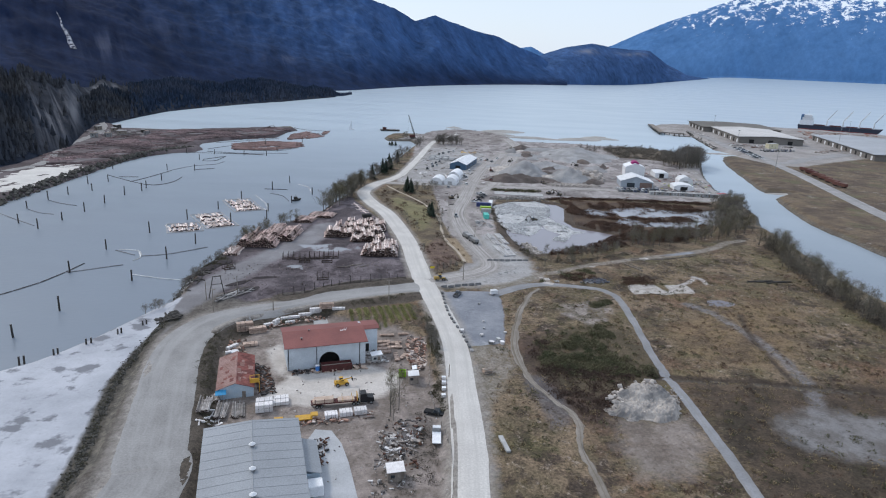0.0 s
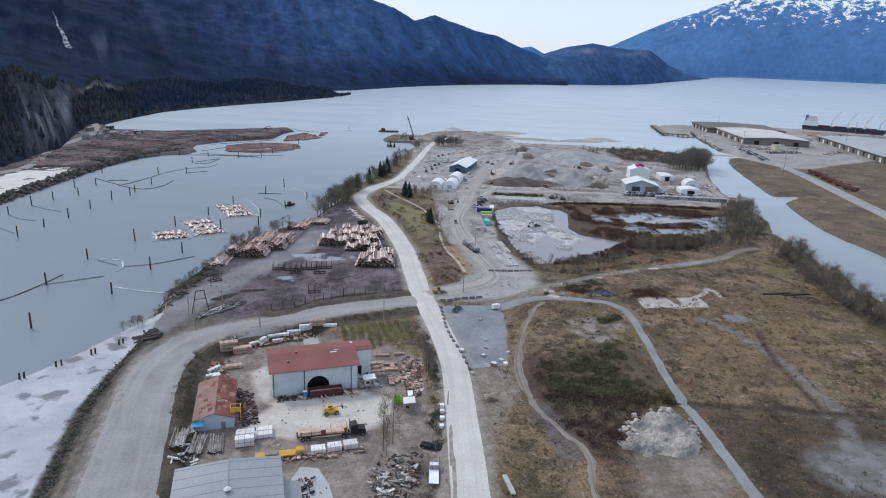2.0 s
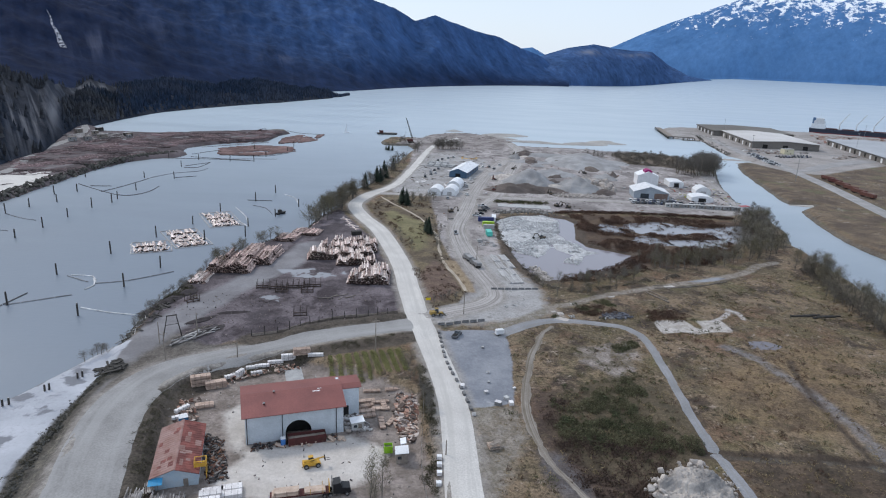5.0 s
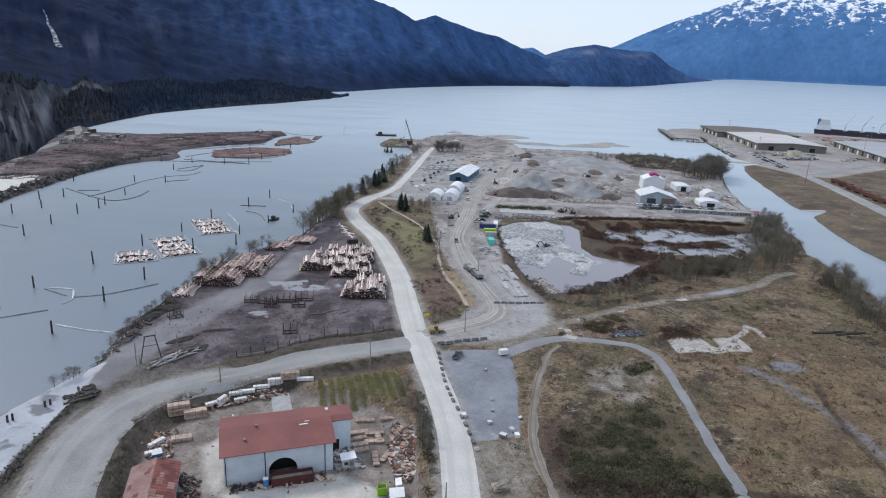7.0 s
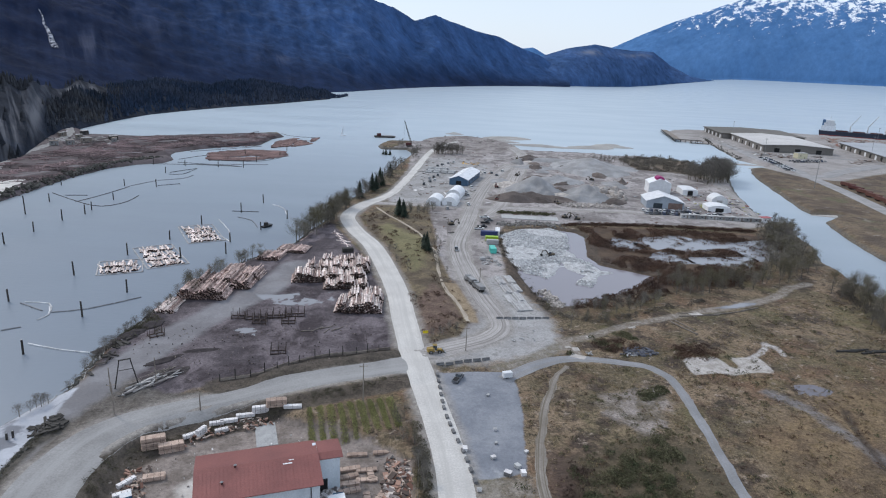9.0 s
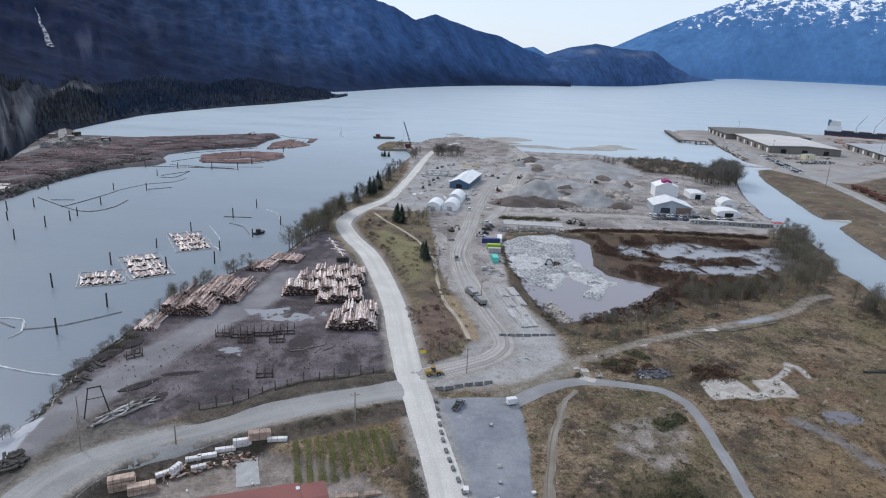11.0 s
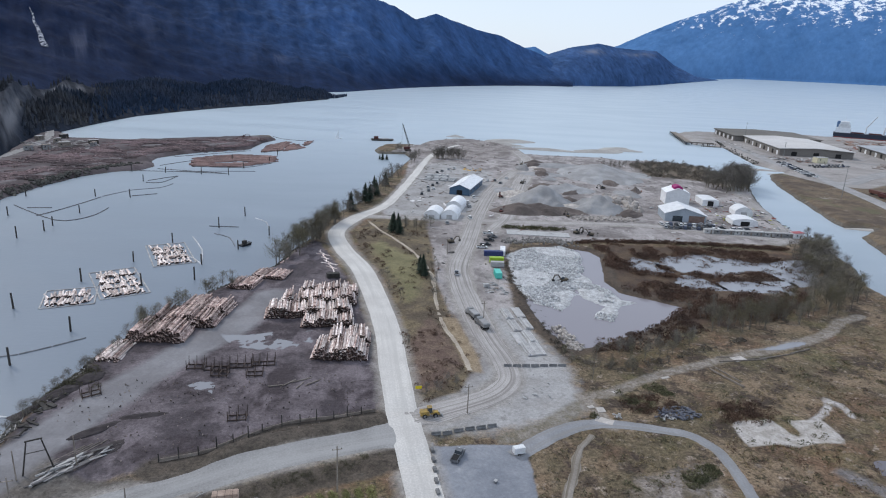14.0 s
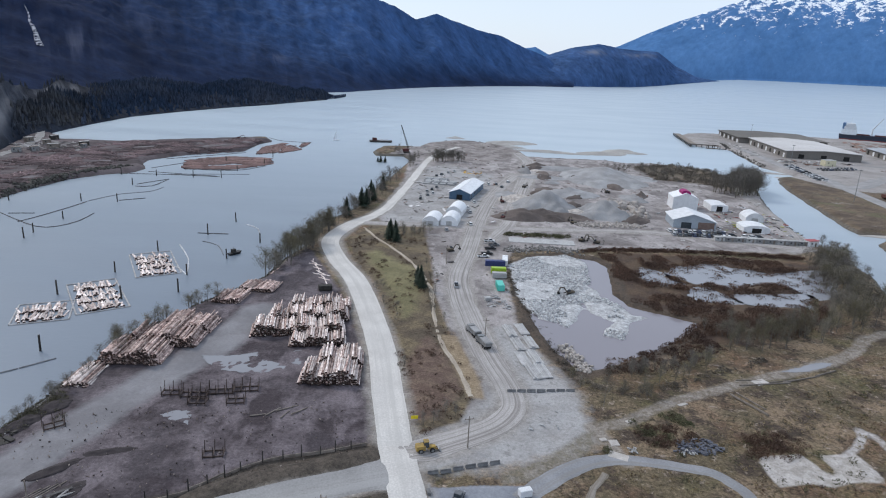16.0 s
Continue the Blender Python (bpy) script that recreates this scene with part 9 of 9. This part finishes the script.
grove([(-30, 360), (-18, 320), (-10, 290)], 14, 20, 3, 0.2, 0.45, 1.2, True)
grove([(-28, 440), (-22, 440), (-16, 448)], 14, 21, 3, 0.4, 0.6, 1.2)
grove([(-4, 330), (-8, 360), (-10, 395)], 12, 22, 1.4, 0.3, 0.5)

def join_wood():
    """The thickets too dense to tell tree from tree, as one mesh."""
    v, f, m, base = [], [], [], 0
    parts = []
    for t in BARE:
        pair = []
        for c in t.children:
            a = np.empty(len(c.data.vertices) * 3)
            c.data.vertices.foreach_get("co", a)
            pair.append((a.reshape(-1, 3), [tuple(p.vertices) for p in c.data.polygons]))
        parts.append(pair)
    zs = height(np.array([w[0] for w in WOOD]), np.array([w[1] for w in WOOD]))
    rng = np.random.default_rng(77)
    for (x, y, s, wide), z in zip(WOOD, zs):
        a = rng.random() * 6.28
        c, q = math.cos(a), math.sin(a)
        for slot, (co, faces) in enumerate(parts[rng.integers(len(parts))]):
            xy = np.stack([(co[:, 0] * c - co[:, 1] * q) * s * wide + x, (co[:, 0] * q + co[:, 1] * c) * s * wide + y, co[:, 2] * s + z - 0.1], 1)
            v.append(xy)
            f.extend([tuple(i + base for i in p) for p in faces])
            m.extend([slot] * len(faces))
            base += len(co)
    me = raw_mesh("bare_thicket", np.concatenate(v).tolist(), f, TRUNK, LEAFLESS)
    me.polygons.foreach_set("material_index", m)
    tagged(new("bare_thicket", me), "dense leafless grey-brown thickets along the banks", "thicket", kind="stuff")


join_wood()

# low growth
clumps("lane_brush", spots([(47, 259), (49, 266), (60, 267), (66, 262), (57, 257.5)], 60, 51, (0.7, 1.7), (0.6, 1.5), 0.4) + spots([(74, 256), (76, 265), (88, 267), (92, 260), (84, 255)], 80, 52, (0.7, 1.8), (0.6, 1.6), 0.4), RUSSET, "low brown leafless brush beside the lane", "shrubs", 0.3, 60, 21)
clumps("broom_thicket", spots([(29, 181), (42, 197), (54, 210), (67, 210), (68, 180), (63, 172), (50, 172), (31, 174)], 430, 1, (0.5, 1.7), (0.5, 2.2), 0.47) + spots([(28, 200), (44, 214), (66, 214), (70, 180), (60, 168), (34, 166)], 150, 71, (0.4, 1.2), (0.4, 1.3)), BROOM, "dark green broom thicket in the field", "shrubs", 0.3, 80, 1)
clumps("broom_by_path", spots([(40, 226), (52, 238), (64, 240), (64, 232), (50, 222)], 70, 2, (0.5, 1.3), (0.5, 1.3), 0.5) + spots([(38, 254), (46, 268), (62, 274), (66, 266), (52, 258)], 80, 3, (0.6, 1.5), (0.5, 1.4), 0.45), BROOM, "dark green bushes beside the gravel path", "shrubs", 0.3, 60, 2)
clumps("verge_bushes", spots(VERGE, 260, 4, (0.5, 1.5), (0.4, 1.3), 0.5), RUSSET, "brown bushes on the road verge", "shrubs", 0.32, 46, 3)
clumps("russet_marsh", spots(MARSH, 1500, 5, (1.0, 3.0), (0.6, 1.6), 0.42), RUSSET, "russet marsh growth round the pools", "marsh plants", 0.5, 26, 4)
clumps("russet_bank", [(x, y, 1.4 + 1.2 * k, 0.8 + k) for x, y, k in along([(66, 428), (100, 434), (140, 436), (176, 434)], 160, 5, 1.2)], RUSSET, "dark russet hedge along the marsh bank", "shrubs", 0.5, 40, 5)
clumps("channel_brush", [(x, y, 1.0 + 1.6 * k, 0.8 + 1.6 * k) for x, y, k in along([(170, 330), (166, 300), (163, 260), (164, 225), (166, 190), (168, 150)], 260, 7, 3.0)], island(mat("grey_brown_brush", (0.15, 0.13, 0.11), (0.105, 0.092, 0.076), 0.95, 0.1, 3, bump=0), 0.4), "grey-brown brush along the channel bank", "shrubs", 0.4, 46, 7)
clumps("pond_rim", [(x, y, 0.5 + 0.8 * k, 0.4 + 0.7 * k) for x, y, k in along([(26, 400), (26, 360), (34, 325), (37, 296), (46, 286), (62, 288), (84, 300), (104, 312)], 210, 6, 1.0)], MATS["grey_brown_brush"], "brown growth round the pond's rim", "shrubs", 0.36, 44, 6)
clumps("haul_bank_grass", [(x, y, 0.5 + 0.8 * k, 0.3 + 0.5 * k) for x, y, k in along([(-48, 96), (-50, 112), (-56, 132), (-64, 152), (-71, 172), (-73, 188), (-66, 199), (-52, 209), (-36, 219), (-16, 232)], 380, 8, 1.1)], island(mat("dark_bank_grass", (0.10, 0.09, 0.06), (0.075, 0.07, 0.045), 0.95, 0.1, 3, bump=0), 0.4), "dark rough grass on the haul road's bank", "grass", 0.24, 46, 8)
clumps("flat_bank_scrub", [(x, y, 0.4 + 0.6 * k, 0.3 + 0.5 * k) for x, y, k in along(FLAT_BANK, 330, 18, 0.8)], MATS["dark_bank_grass"], "dark scrub on the bank above the mud flat", "shrubs", 0.26, 46, 18)
clumps("shore_berm_growth", [(x, y, 0.6 + 1.1 * k, 0.6 + 0.9 * k) for x, y, k in along([(-107, 240), (-104, 247), (-102, 257), (-99.5, 264)], 110, 53, 2.2)], MATS["dark_bank_grass"], "dark scrub on the bank beside the shore lane", "shrubs", 0.3, 60, 22)
clumps("yard_weeds", spots([(-14, 150), (-4, 150), (2, 118), (-14, 112)], 90, 9, (0.5, 1.4), (0.3, 1.0)), island(MATS["grey_brown_brush"], 0.1), "grey weeds under the bare trees", "shrubs", 0.26, 50, 9)
clumps("hedge_growth", [(x, y, 0.8 + 0.8 * k, 0.6 + 0.9 * k) for x, y, k in along([(-5, 216), (-3.4, 198), (-1.0, 178), (0.6, 160), (1.2, 150)], 260, 10, 1.6)], MATS["dark_bank_grass"], "rough green-brown growth along the yard fence", "shrubs", 0.3, 60, 10)
FIELD = [(12, 112), (14, 180), (24, 238), (40, 246), (66, 262), (100, 290), (160, 328), (164, 230), (160, 112)]
off = spots(FIELD, 5200, 11, (0.35, 1.1), (0.15, 0.5))
px, py = np.array([s[0] for s in off]), np.array([s[1] for s in off])
keep = (np.minimum.reduce([line_dist(r, px, py) for r in (PATH_GREY, TRACK, EAST_LANE)]) > 2.6) & (inside_dist(LOT, px, py) < -1) & (inside_dist(SLAB, px, py) < -0.5) & (line_dist(MAIN, px, py) > 6) & (inside_dist(SAND, px, py) < 0) & (inside_dist(BARE_PATCH, px, py) < 0)
off = [s for s, k in zip(off, keep) if k]
clumps("point_growth", spots(POINT_SCRUB, 420, 35, (1.0, 3.6), (0.8, 2.8), 0.42), MATS["grey_brown_brush"], "brown scrub on the point beyond the halls", "shrubs", 0.7, 16, 35)
clumps("pond_brush", spots([(48, 294), (70, 300), (92, 316), (88, 330), (70, 318), (50, 306)], 240, 31, (0.5, 1.4), (0.5, 1.6), 0.45), RUSSET, "grey-brown brush standing in the pond's shallow corner", "shrubs", 0.42, 44, 33)
clumps("field_grass", off[:3000], STRAW, "dry straw-coloured grass tufts over the field", "grass", 0.3, 26, 11)
clumps("umber_brush", spots(UMBER, 160, 43, (0.8, 2.0), (0.5, 1.6), 0.45), island(mat("dark_umber_brush", (0.062, 0.042, 0.035), (0.09, 0.06, 0.048), 0.95, 0.1, 3, bump=0), 0.4), "dark red-brown brush beside the track", "shrubs", 0.4, 36, 43)
clumps("field_bushes", [s for s in spots(FIELD, 420, 39, (0.5, 1.5), (0.4, 1.3), 0.5) if not on_road(s[0], s[1])], BROOM, "scattered dark bushes in the rough field", "shrubs", 0.34, 34, 39)
clumps("field_heather", [s for s in off[3000:] if vnoise(np.array([s[0] / 17]), np.array([s[1] / 17]), 8)[0] > 0.45], RUSSET, "brown heathy tufts in the field", "grass", 0.3, 30, 12)
# conifers clothing the foot of the western mountain
west = bpy.data.objects["foothill_west"]
rng = np.random.default_rng(3)


def forest(name, a0, a1, n, h0, h1, spread, material, label):
    V, F = [], []
    for k in range(n):
        a = a0 + (a1 - a0) * rng.random()
        r0, r1 = (float(q[0]) for q in lerp_table(FOOT, np.array([a]))[:2])
        r = r0 + 6 + (r1 - r0) * rng.random() ** 0.8
        hit, p, nrm, _ = west.ray_cast(Vector((r * math.sin(radians(a)), r * math.cos(radians(a)), 900)), Vector((0, 0, -1)))
        f = (r - r0) / (r1 - r0)
        if not hit or nrm.z < 0.45 or (-31.4 < a < -27.0 and 0.6 < f < 1.0) or (-33.9 < a < -30.4 and 0.04 < f < 0.85 and rng.random() < 0.94):
            continue
        h = rng.uniform(h0, h1)
        for z0, z1, w in ((0.02, 0.66, 0.27), (0.34, 1.0, 0.19)):
            i = len(V)
            ph = rng.random() * 6
            for j in range(6):
                rr = w * h * rng.uniform(0.7, 1.15)
                V.append((p.x + rr * math.cos(ph + j * 1.047), p.y + rr * math.sin(ph + j * 1.047), p.z + h * z0 - rng.random()))
            V.append((p.x, p.y, p.z + h * z1))
            F.extend([(i + j, i + (j + 1) % 6, i + 6) for j in range(6)])
    tagged(new(name, raw_mesh(name, V, F, material)), label, "forest", kind="stuff")


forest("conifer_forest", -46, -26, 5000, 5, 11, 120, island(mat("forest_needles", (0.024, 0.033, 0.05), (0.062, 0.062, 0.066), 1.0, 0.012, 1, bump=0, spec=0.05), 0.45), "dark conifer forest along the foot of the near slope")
# same trees further off, with haze put into a bluer needle colour
forest("shore_forest", -27, -9.3, 5600, 5, 11, 90, island(mat("hazed_forest_needles", (0.024, 0.039, 0.070), (0.050, 0.061, 0.088), 1.0, 0.010, 1, bump=0, spec=0.05), 0.4), "dark conifer forest along the far shore, tinted blue with haze")
